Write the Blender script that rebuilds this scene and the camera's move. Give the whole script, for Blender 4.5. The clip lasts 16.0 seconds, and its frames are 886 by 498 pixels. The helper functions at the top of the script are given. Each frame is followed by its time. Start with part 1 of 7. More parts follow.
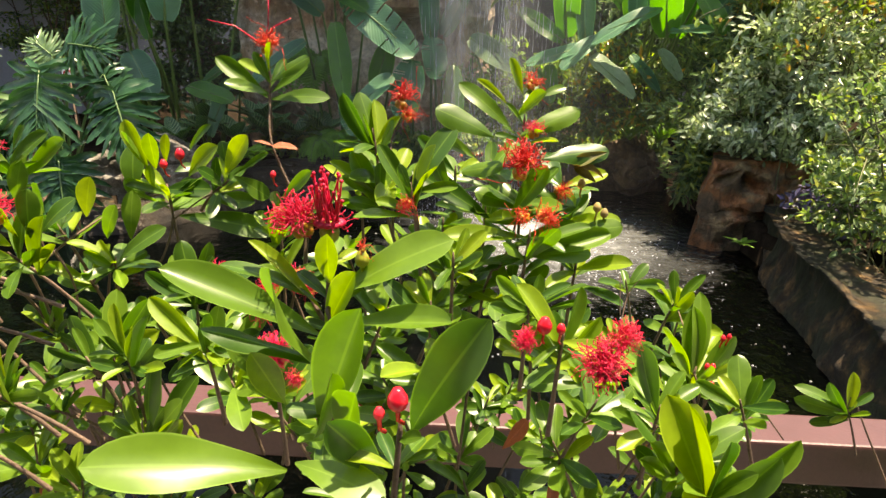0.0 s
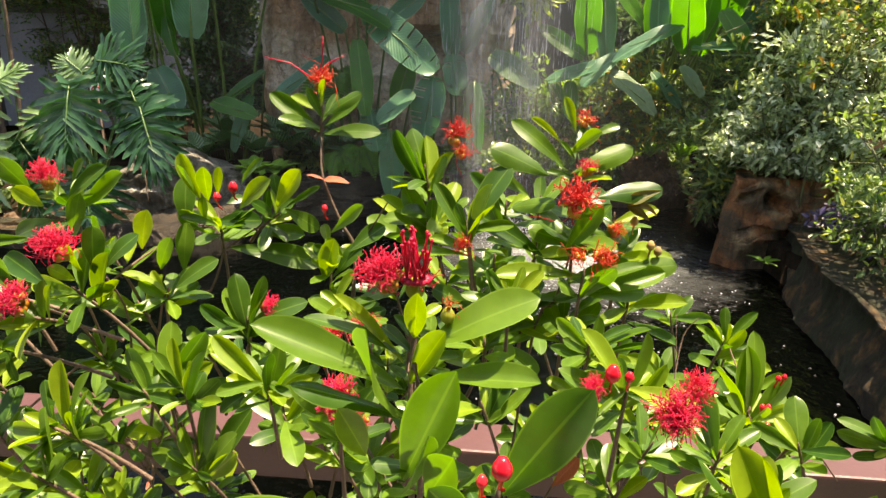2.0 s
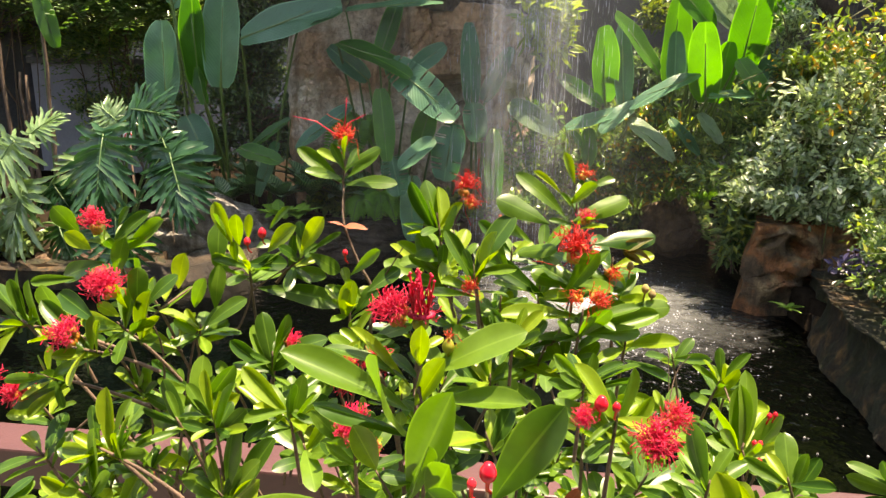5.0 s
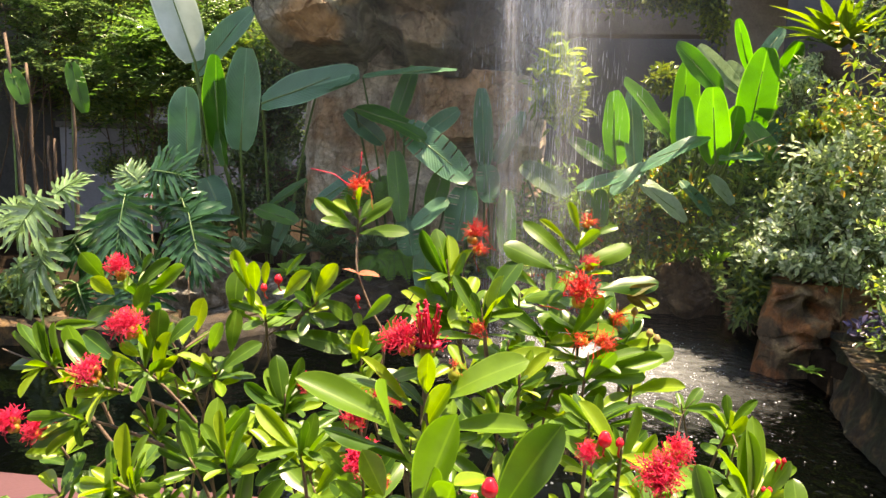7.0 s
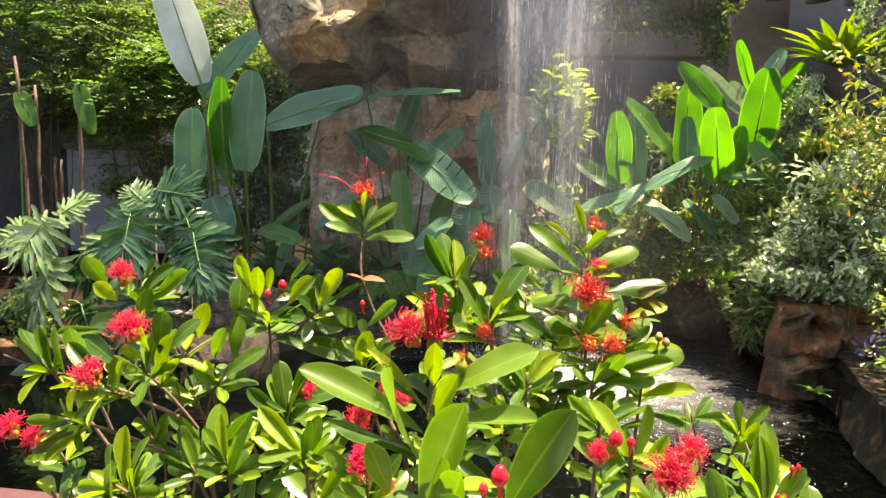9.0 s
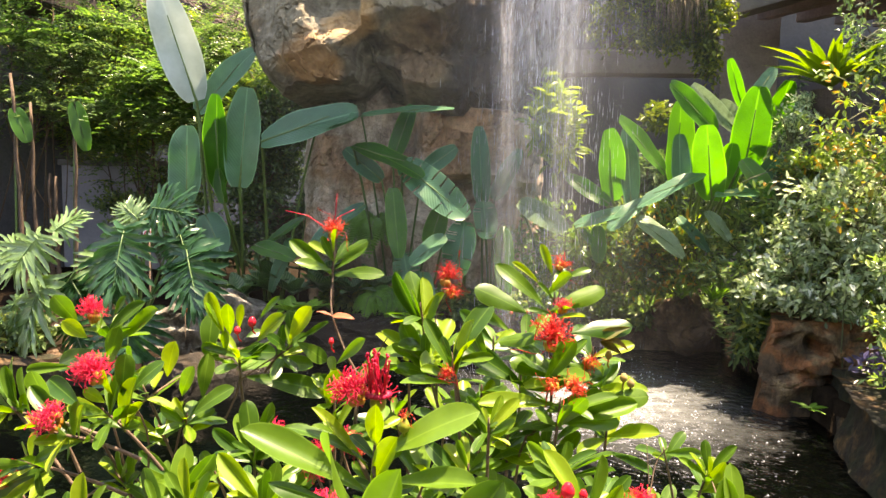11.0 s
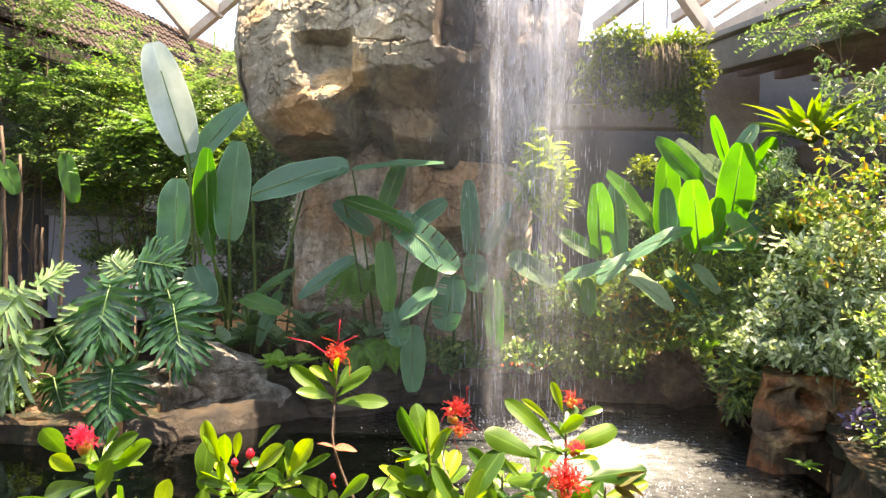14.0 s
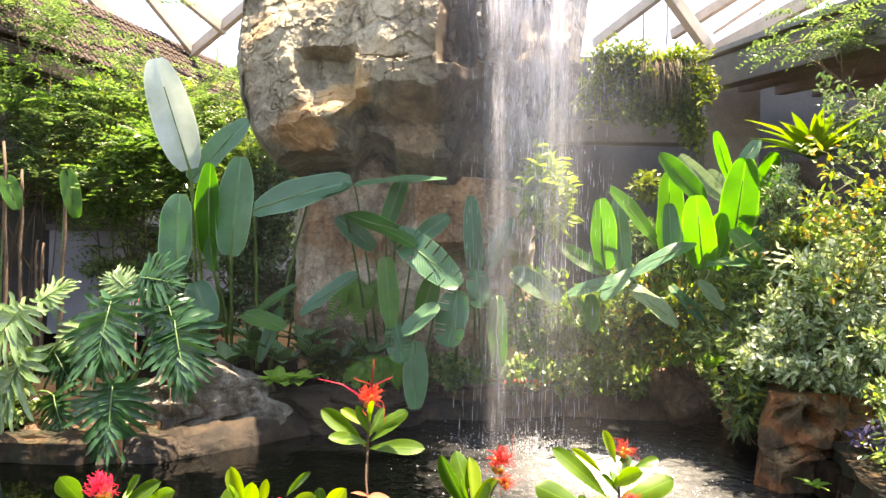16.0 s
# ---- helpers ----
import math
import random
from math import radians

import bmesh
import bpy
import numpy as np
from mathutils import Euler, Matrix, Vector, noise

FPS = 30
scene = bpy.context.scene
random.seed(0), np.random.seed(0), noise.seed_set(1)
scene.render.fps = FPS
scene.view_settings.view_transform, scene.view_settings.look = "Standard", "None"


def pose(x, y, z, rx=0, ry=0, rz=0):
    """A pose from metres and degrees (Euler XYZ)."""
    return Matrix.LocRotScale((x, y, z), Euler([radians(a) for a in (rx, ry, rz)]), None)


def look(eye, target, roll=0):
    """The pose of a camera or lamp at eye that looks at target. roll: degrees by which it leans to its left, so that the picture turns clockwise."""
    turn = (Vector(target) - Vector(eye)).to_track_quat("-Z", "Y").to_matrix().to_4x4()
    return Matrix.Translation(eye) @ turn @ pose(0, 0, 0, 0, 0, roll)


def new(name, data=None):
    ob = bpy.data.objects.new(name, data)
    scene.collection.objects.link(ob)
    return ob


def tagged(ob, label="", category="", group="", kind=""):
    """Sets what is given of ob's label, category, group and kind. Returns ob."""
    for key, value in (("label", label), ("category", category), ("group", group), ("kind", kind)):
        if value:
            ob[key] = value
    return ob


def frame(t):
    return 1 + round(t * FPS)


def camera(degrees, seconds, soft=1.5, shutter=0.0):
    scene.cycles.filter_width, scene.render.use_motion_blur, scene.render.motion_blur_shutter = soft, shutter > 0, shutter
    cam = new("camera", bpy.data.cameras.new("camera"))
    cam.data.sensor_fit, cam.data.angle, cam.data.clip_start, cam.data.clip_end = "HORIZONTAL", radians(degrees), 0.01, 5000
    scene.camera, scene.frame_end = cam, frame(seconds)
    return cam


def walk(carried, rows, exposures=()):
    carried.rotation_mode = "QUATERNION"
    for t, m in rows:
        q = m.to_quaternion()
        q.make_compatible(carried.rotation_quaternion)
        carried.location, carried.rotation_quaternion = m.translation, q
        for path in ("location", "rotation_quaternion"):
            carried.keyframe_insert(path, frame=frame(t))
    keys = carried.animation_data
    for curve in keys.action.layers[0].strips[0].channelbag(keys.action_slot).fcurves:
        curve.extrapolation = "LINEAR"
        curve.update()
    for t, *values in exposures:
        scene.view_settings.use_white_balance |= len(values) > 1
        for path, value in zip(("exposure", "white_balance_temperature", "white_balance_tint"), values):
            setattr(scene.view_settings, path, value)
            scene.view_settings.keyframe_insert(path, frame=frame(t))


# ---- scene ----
cam = camera(70.0, 16.0)
PATH = [
    (0, (0.061, 0.085, 1.37), (0.069, 1.975, 0.717), 1.7),
    (0.5, (0.054, 0.087, 1.372), (0.051, 1.98, 0.726), 1.7),
    (1, (0.049, 0.087, 1.378), (0.033, 1.983, 0.744), 1.6),
    (1.5, (0.046, 0.088, 1.379), (0.015, 1.989, 0.76), 1.6),
    (2, (0.042, 0.087, 1.381), (-0.004, 1.99, 0.768), 1.7),
    (2.5, (0.044, 0.087, 1.381), (-0.015, 1.992, 0.776), 1.6),
    (3, (0.045, 0.083, 1.383), (-0.022, 1.99, 0.783), 1.5),
    (3.5, (0.045, 0.08, 1.389), (-0.03, 1.989, 0.799), 1.6),
    (4, (0.046, 0.072, 1.389), (-0.042, 1.988, 0.824), 1.6),
    (6.5, (0.051, 0.047, 1.386), (-0.102, 2.013, 1.053), 1.5),
    (7, (0.052, 0.044, 1.383), (-0.112, 2.016, 1.089), 1.5),
    (7.5, (0.054, 0.045, 1.378), (-0.116, 2.02, 1.114), 1.4),
    (8, (0.053, 0.046, 1.376), (-0.123, 2.022, 1.127), 1.4),
    (8.5, (0.053, 0.046, 1.373), (-0.124, 2.024, 1.137), 1.5),
    (9, (0.051, 0.046, 1.372), (-0.127, 2.025, 1.144), 1.4),
    (11.5, (0.07, 0.049, 1.396), (-0.09, 2.036, 1.235), 1.4),
    (12, (0.066, 0.051, 1.407), (-0.084, 2.041, 1.271), 1.4),
    (12.5, (0.064, 0.055, 1.418), (-0.08, 2.047, 1.31), 1.4),
    (13, (0.059, 0.058, 1.424), (-0.079, 2.051, 1.341), 1.4),
    (13.5, (0.057, 0.055, 1.432), (-0.078, 2.05, 1.373), 1.4),
    (14, (0.055, 0.057, 1.438), (-0.081, 2.052, 1.404), 1.4),
    (14.5, (0.052, 0.061, 1.44), (-0.085, 2.057, 1.426), 1.4),
    (15, (0.046, 0.066, 1.443), (-0.089, 2.061, 1.443), 1.5),
    (15.5, (0.038, 0.07, 1.447), (-0.098, 2.066, 1.453), 1.5),
    (16, (0.029, 0.075, 1.451), (-0.107, 2.07, 1.461), 1.4),
]
walk(cam, [(t, look(eye, target, roll)) for t, eye, target, roll in PATH], [(t, stops, 9000, tint) for t, stops, tint in ((0, 1.94, 13), (4, 2.02, 15), (6.5, 2.20, 17), (9, 2.32, 18), (12, 2.50, 18), (14, 2.70, 18), (16, 2.78, 18))])

# ---- light ----
SUN_DIR = Vector((0.22, 0.085, 0.97)).normalized()
world = bpy.data.worlds.new("sky")
scene.world = world
world.use_nodes = True
wn = world.node_tree.nodes
sky = wn.new("ShaderNodeTexSky")
sky.sky_type = "NISHITA"
sky.sun_disc = False
sky.sun_elevation = math.asin(SUN_DIR.z)
sky.sun_rotation = math.atan2(SUN_DIR.x, SUN_DIR.y)
wn["Background"].inputs["Strength"].default_value = 0.125
world.node_tree.links.new(sky.outputs[0], wn["Background"].inputs["Color"])
sun_data = bpy.data.lights.new("sun", "SUN")
sun_data.energy = 5.0
sun_data.angle = radians(0.6)
sun_data.color = (1.0, 0.95, 0.86)
sun = new("sun", sun_data)
sun.matrix_world = look(SUN_DIR * 30, (0, 0, 0))


# ---- materials ----
def material(name, build):
    m = bpy.data.materials.new(name)
    m.use_nodes = True
    t = m.node_tree
    build(t, t.nodes, t.links, t.nodes["Principled BSDF"], t.nodes["Material Output"])
    return m


def ramp(n, stops):
    r = n.new("ShaderNodeValToRGB")
    e = r.color_ramp.elements
    while len(e) < len(stops):
        e.new(0.5)
    for el, (p, c) in zip(e, stops):
        el.position, el.color = p, (*c, 1)
    return r


def noise_tex(n, l, scale, detail=6, rough=0.6, coord="Object", stretch=None):
    tc = n.new("ShaderNodeTexCoord")
    tx = n.new("ShaderNodeTexNoise")
    tx.inputs["Scale"].default_value = scale
    tx.inputs["Detail"].default_value = detail
    tx.inputs["Roughness"].default_value = rough
    if stretch:
        mp = n.new("ShaderNodeMapping")
        mp.inputs["Scale"].default_value = stretch
        l.new(tc.outputs[coord], mp.inputs[0])
        l.new(mp.outputs[0], tx.inputs["Vector"])
    else:
        l.new(tc.outputs[coord], tx.inputs["Vector"])
    return tx


def bump(n, l, height, strength, distance, bs):
    b = n.new("ShaderNodeBump")
    b.inputs["Strength"].default_value = strength
    b.inputs["Distance"].default_value = distance
    l.new(height, b.inputs["Height"])
    l.new(b.outputs[0], bs.inputs["Normal"])
    return b


def mixed(n, l, fac, a, b, blend="MIX"):
    m = n.new("ShaderNodeMix")
    m.data_type, m.blend_type = "RGBA", blend
    for k, v in ((0, fac), (6, a), (7, b)):
        if isinstance(v, (int, float)):
            m.inputs[k].default_value = v
        elif isinstance(v, tuple):
            m.inputs[k].default_value = (*v, 1)
        else:
            l.new(v, m.inputs[k])
    return m.outputs[2]


def leafy(name, dark, light, glow, amount=0.4, rough=0.4, island=False, rib=0.0, ribs=0.0, spots=None, spec=0.5, blotch=30.0, odd=None, relief=0.003):
    """Leaf: waxy top and light that passes through the blade."""
    def build(t, n, l, bs, out):
        if island:
            rnd = n.new("ShaderNodeNewGeometry").outputs["Random Per Island"]
        else:
            rnd = n.new("ShaderNodeObjectInfo").outputs["Random"]
        col = ramp(n, [(0.0, dark), (0.55, tuple((a + b) / 2 for a, b in zip(dark, light))), (1.0, light)])
        if odd:
            col = ramp(n, [(0.0, dark), (0.45, tuple((a + b) / 2 for a, b in zip(dark, light))), (0.86, light), (0.88, odd), (1.0, odd)])
        l.new(rnd, col.inputs[0])
        c = col.outputs[0]
        nz = noise_tex(n, l, blotch, 4)
        nr = ramp(n, [(0.3, (0.72, 0.74, 0.7)), (0.7, (1.12, 1.1, 1.1))])
        l.new(nz.outputs[0], nr.inputs[0])
        c = mixed(n, l, 1.0, c, nr.outputs[0], "MULTIPLY")
        h = nz.outputs[0]
        if rib or ribs:
            tc = n.new("ShaderNodeTexCoord")
            uv = n.new("ShaderNodeSeparateXYZ")
            l.new(tc.outputs["UV"], uv.inputs[0])
            off = n.new("ShaderNodeMath")
            off.operation = "SUBTRACT"
            off.inputs[1].default_value = 0.5
            l.new(uv.outputs[0], off.inputs[0])
            ab = n.new("ShaderNodeMath")
            ab.operation = "ABSOLUTE"
            l.new(off.outputs[0], ab.inputs[0])
            if rib:
                rr = ramp(n, [(0.0, (1, 1, 1)), (0.018, (1, 1, 1)), (0.04, (0, 0, 0))])
                l.new(ab.outputs[0], rr.inputs[0])
                f = n.new("ShaderNodeMath")
                f.operation = "MULTIPLY"
                f.inputs[1].default_value = rib
                l.new(rr.outputs[0], f.inputs[0])
                c = mixed(n, l, f.outputs[0], c, tuple(min(1, 1.4 * v + 0.03) for v in light))
                er = ramp(n, [(0.455, (0, 0, 0)), (0.485, (1, 1, 1))])
                l.new(ab.outputs[0], er.inputs[0])
                g = n.new("ShaderNodeMath")
                g.operation = "MULTIPLY"
                g.inputs[1].default_value = rib * 1.2
                l.new(er.outputs[0], g.inputs[0])
                c = mixed(n, l, g.outputs[0], c, tuple(min(1, 1.5 * v + 0.04) for v in light))
            if ribs:
                ad = n.new("ShaderNodeMath")
                ad.operation = "MULTIPLY_ADD"
                ad.inputs[1].default_value = -0.45
                l.new(ab.outputs[0], ad.inputs[0])
                l.new(uv.outputs[1], ad.inputs[2])
                ml = n.new("ShaderNodeMath")
                ml.operation = "MULTIPLY"
                ml.inputs[1].default_value = ribs
                l.new(ad.outputs[0], ml.inputs[0])
                sn = n.new("ShaderNodeMath")
                sn.operation = "SINE"
                l.new(ml.outputs[0], sn.inputs[0])
                h = sn.outputs[0]
                if spots:
                    sr = ramp(n, [(0.55, (0, 0, 0)), (0.75, (1, 1, 1))])
                    l.new(sn.outputs[0], sr.inputs[0])
                    c = mixed(n, l, sr.outputs[0], c, spots)
        l.new(c, bs.inputs["Base Color"])
        bs.inputs["Roughness"].default_value = rough
        bs.inputs["Specular IOR Level"].default_value = spec
        bump(n, l, h, 0.3 if ribs else 0.25, relief, bs)
        tr = n.new("ShaderNodeBsdfTranslucent")
        l.new(mixed(n, l, 1.0, c, glow, "MULTIPLY"), tr.inputs["Color"])
        mx = n.new("ShaderNodeMixShader")
        mx.inputs[0].default_value = amount
        l.new(bs.outputs[0], mx.inputs[1])
        l.new(tr.outputs[0], mx.inputs[2])
        l.new(mx.outputs[0], out.inputs[0])
    return material(name, build)


def rocky(name, low, mid, high, stain, scale=2.0, rough=0.85, relief=0.03, cracks=3.0, stain_at=0.62, patches=(), wet=None):
    """Weathered stone. patches: (middle, radius, colour) of iron stains; wet: the x from which water keeps the stone dark."""
    def build(t, n, l, bs, out):
        a = noise_tex(n, l, scale, 10, 0.65)
        r = ramp(n, [(0.3, low), (0.5, mid), (0.7, high)])
        l.new(a.outputs[0], r.inputs[0])
        s = noise_tex(n, l, scale * 0.55, 5, 0.6)
        s.noise_dimensions = "4D"
        s.inputs["W"].default_value = 3.1
        sr = ramp(n, [(stain_at, (0, 0, 0)), (stain_at + 0.1, (1, 1, 1))])
        l.new(s.outputs[0], sr.inputs[0])
        c = mixed(n, l, sr.outputs[0], r.outputs[0], stain)
        fine = noise_tex(n, l, scale * 14, 8, 0.7)
        fr = ramp(n, [(0.3, (0.62, 0.6, 0.58)), (0.62, (1.1, 1.1, 1.1))])
        l.new(fine.outputs[0], fr.inputs[0])
        c = mixed(n, l, 1.0, c, fr.outputs[0], "MULTIPLY")
        streak = noise_tex(n, l, scale * 1.6, 6, 0.6, stretch=(2.0, 2.0, 0.5))
        kr = ramp(n, [(0.40, (0.5, 0.47, 0.43)), (0.56, (1, 1, 1))])
        l.new(streak.outputs[0], kr.inputs[0])
        c = mixed(n, l, 0.8, c, kr.outputs[0], "MULTIPLY")
        def crack(scale, width):
            tc = n.new("ShaderNodeTexCoord")
            wob = noise_tex(n, l, scale * 1.7, 5, 0.6)
            sc = n.new("ShaderNodeVectorMath")
            sc.operation = "SCALE"
            sc.inputs["Scale"].default_value = 0.55 / scale
            l.new(wob.outputs["Color"], sc.inputs[0])
            ad = n.new("ShaderNodeVectorMath")
            l.new(tc.outputs["Object"], ad.inputs[0])
            l.new(sc.outputs[0], ad.inputs[1])
            vo = n.new("ShaderNodeTexVoronoi")
            vo.feature = "DISTANCE_TO_EDGE"
            vo.inputs["Scale"].default_value = scale
            l.new(ad.outputs[0], vo.inputs["Vector"])
            rp = ramp(n, [(0.0, (0.22, 0.19, 0.17)), (width, (1, 1, 1))])
            l.new(vo.outputs["Distance"], rp.inputs[0])
            return rp
        vr = crack(cracks * 1.5, 0.014)
        ck = noise_tex(n, l, cracks * 1.1, 3, 0.5)
        ckr = ramp(n, [(0.44, (0, 0, 0)), (0.6, (0.75, 0.75, 0.75))])
        l.new(ck.outputs[0], ckr.inputs[0])
        c = mixed(n, l, ckr.outputs[0], c, vr.outputs[0], "MULTIPLY")
        vr2 = crack(cracks * 6.0, 0.03)
        c = mixed(n, l, ckr.outputs[0], c, vr2.outputs[0], "MULTIPLY")
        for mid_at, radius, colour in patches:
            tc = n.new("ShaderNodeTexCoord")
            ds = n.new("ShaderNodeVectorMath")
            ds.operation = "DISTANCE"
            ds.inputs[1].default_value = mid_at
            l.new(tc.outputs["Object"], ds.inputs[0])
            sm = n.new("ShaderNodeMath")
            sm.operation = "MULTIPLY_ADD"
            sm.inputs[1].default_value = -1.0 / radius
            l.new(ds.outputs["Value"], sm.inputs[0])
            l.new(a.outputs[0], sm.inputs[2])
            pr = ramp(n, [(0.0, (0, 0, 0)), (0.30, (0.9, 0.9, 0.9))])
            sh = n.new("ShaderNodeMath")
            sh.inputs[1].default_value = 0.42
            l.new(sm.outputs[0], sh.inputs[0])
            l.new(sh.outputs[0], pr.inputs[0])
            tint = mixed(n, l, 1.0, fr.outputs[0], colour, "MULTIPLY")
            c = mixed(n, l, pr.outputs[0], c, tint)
        bs.inputs["Roughness"].default_value = rough
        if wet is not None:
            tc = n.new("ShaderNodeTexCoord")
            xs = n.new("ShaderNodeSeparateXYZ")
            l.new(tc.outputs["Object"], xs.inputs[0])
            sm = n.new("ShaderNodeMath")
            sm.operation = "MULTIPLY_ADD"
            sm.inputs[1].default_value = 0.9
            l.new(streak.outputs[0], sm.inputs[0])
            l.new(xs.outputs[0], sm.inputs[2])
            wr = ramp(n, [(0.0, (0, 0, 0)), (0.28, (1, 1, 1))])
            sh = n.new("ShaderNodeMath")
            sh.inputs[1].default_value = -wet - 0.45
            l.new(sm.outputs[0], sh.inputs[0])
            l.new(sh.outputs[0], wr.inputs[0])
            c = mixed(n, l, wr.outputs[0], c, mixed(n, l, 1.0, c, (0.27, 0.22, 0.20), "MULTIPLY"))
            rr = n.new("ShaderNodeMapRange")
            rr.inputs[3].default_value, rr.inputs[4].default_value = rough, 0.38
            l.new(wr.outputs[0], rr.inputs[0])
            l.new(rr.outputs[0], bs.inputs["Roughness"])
        l.new(c, bs.inputs["Base Color"])
        hsum = mixed(n, l, 0.45, a.outputs[0], fine.outputs[0])
        hsum = mixed(n, l, ckr.outputs[0], hsum, vr.outputs[0], "MULTIPLY")
        hsum = mixed(n, l, 0.2, hsum, vr2.outputs[0], "MULTIPLY")
        bump(n, l, hsum, 0.9, relief, bs)
    return material(name, build)


def plain(name, col, rough=0.6, metal=0.0, vary=0.25, scale=8.0, relief=0.004, spec=0.5):
    def build(t, n, l, bs, out):
        a = noise_tex(n, l, scale, 8, 0.65)
        r = ramp(n, [(0.3, tuple(v * (1 - vary) for v in col)), (0.7, tuple(min(1, v * (1 + vary)) for v in col))])
        l.new(a.outputs[0], r.inputs[0])
        g = noise_tex(n, l, scale * 11, 5, 0.6)
        gr = ramp(n, [(0.35, (1 - vary, 1 - vary, 1 - vary)), (0.6, (1, 1, 1))])
        l.new(g.outputs[0], gr.inputs[0])
        l.new(mixed(n, l, 1.0, r.outputs[0], gr.outputs[0], "MULTIPLY"), bs.inputs["Base Color"])
        bs.inputs["Roughness"].default_value = rough
        bs.inputs["Metallic"].default_value = metal
        bs.inputs["Specular IOR Level"].default_value = spec
        bump(n, l, g.outputs[0], 0.35, relief, bs)
    return material(name, build)


M_SHRUB = leafy("shrub_leaf", (0.024, 0.078, 0.010), (0.112, 0.208, 0.021), (1.5, 1.8, 0.35), 0.40, 0.34, rib=0.35, spec=0.45, blotch=3.0, relief=0.0002)
M_YOUNG = leafy("young_leaf", (0.13, 0.240, 0.018), (0.24, 0.34, 0.024), (1.35, 1.4, 0.3), 0.46, 0.38, rib=0.35, blotch=3.0, relief=0.0002)
M_RUSSET = leafy("dry_leaf", (0.30, 0.07, 0.03), (0.42, 0.12, 0.05), (1.2, 0.7, 0.4), 0.35, 0.5, rib=0.4)
M_PADDLE = leafy("paddle_leaf", (0.026, 0.115, 0.017), (0.058, 0.175, 0.020), (1.8, 2.2, 0.30), 0.48, 0.30, rib=0.6, ribs=150.0, blotch=5.0)
# Darker bluish copy of paddle_leaf: shade and sky reflection put into the colour.
M_PADDLE_DARK = leafy("paddle_leaf_shaded", (0.036, 0.125, 0.064), (0.078, 0.205, 0.098), (1.2, 1.7, 0.6), 0.28, 0.32, rib=0.6, ribs=150.0, blotch=5.0, spec=0.6)
# Pale base: the sky's sheen on the tall leaf is put into the colour.
M_TALL = leafy("sky_sheen_leaf", (0.26, 0.34, 0.29), (0.44, 0.52, 0.46), (1.0, 1.0, 0.95), 0.34, 0.22, rib=0.3, blotch=3.4, spec=0.9)
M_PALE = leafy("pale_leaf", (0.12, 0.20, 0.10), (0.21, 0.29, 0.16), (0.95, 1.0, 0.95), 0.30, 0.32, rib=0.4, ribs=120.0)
# Shaded and sunlit copies of one leaf; the light is put into their colours.
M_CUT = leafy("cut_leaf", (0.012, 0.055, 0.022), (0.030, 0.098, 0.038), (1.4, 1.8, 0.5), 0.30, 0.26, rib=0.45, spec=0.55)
M_CUT_SUN = leafy("cut_leaf_sunlit", (0.095, 0.19, 0.065), (0.19, 0.29, 0.115), (1.4, 1.6, 0.5), 0.30, 0.34, rib=0.5, spec=1.0)
M_FERN = leafy("fern_leaf", (0.08, 0.22, 0.03), (0.16, 0.34, 0.05), (1.4, 1.6, 0.4), 0.38, 0.45)
M_STRIPED = leafy("striped_leaf", (0.030, 0.105, 0.040), (0.055, 0.155, 0.055), (1.2, 1.5, 0.5), 0.22, 0.34, rib=0.6, ribs=62.0, spots=(0.26, 0.36, 0.20))
M_COVER = leafy("groundcover_leaf", (0.10, 0.24, 0.03), (0.22, 0.40, 0.05), (1.4, 1.6, 0.4), 0.36, 0.42, rib=0.3)
M_BROM = leafy("strap_leaf", (0.07, 0.15, 0.015), (0.20, 0.29, 0.03), (1.3, 1.3, 0.3), 0.4, 0.35, rib=0.3)
M_TREE = leafy("tree_leaf", (0.034, 0.080, 0.040), (0.215, 0.300, 0.140), (1.15, 1.30, 0.65), 0.45, 0.28, island=True, spec=0.7)
M_LIGHT = leafy("sunlit_leaf", (0.035, 0.09, 0.035), (0.18, 0.275, 0.10), (1.2, 1.5, 0.5), 0.45, 0.3, island=True, spec=0.6)
M_BUSH = leafy("bush_leaf", (0.065, 0.135, 0.040), (0.31, 0.43, 0.17), (1.25, 1.4, 0.5), 0.46, 0.31, island=True, spec=1.0, odd=(0.44, 0.47, 0.16))
# The near-white odd leaves put sun glints into the crown's colour.
M_BUSH_DARK = leafy("bush_leaf_glints", (0.095, 0.155, 0.080), (0.50, 0.60, 0.40), (1.2, 1.3, 0.65), 0.46, 0.31, island=True, spec=1.0, odd=(0.74, 0.77, 0.72))
M_BUSH_WARM = leafy("bush_leaf_warm", (0.040, 0.10, 0.026), (0.27, 0.39, 0.085), (1.4, 1.4, 0.3), 0.42, 0.32, island=True, spec=0.9, odd=(0.46, 0.27, 0.04))
M_HEDGE = leafy("hedge_leaf", (0.028, 0.075, 0.030), (0.260, 0.360, 0.140), (1.2, 1.4, 0.5), 0.40, 0.35, island=True, odd=(0.30, 0.34, 0.06))
M_PURPLE = leafy("purple_leaf", (0.035, 0.030, 0.060), (0.15, 0.12, 0.26), (1.1, 0.9, 1.2), 0.30, 0.30, island=True, spec=0.8)
M_VINE = leafy("vine_leaf", (0.045, 0.09, 0.014), (0.24, 0.30, 0.03), (1.3, 1.3, 0.3), 0.38, 0.42, island=True)
M_STAMEN = leafy("stamen", (0.62, 0.008, 0.050), (0.84, 0.022, 0.120), (1.0, 0.4, 0.4), 0.35, 0.45)
M_STAMEN_OLD = leafy("stamen_old", (0.55, 0.015, 0.012), (0.75, 0.06, 0.02), (1.0, 0.4, 0.3), 0.3, 0.5)
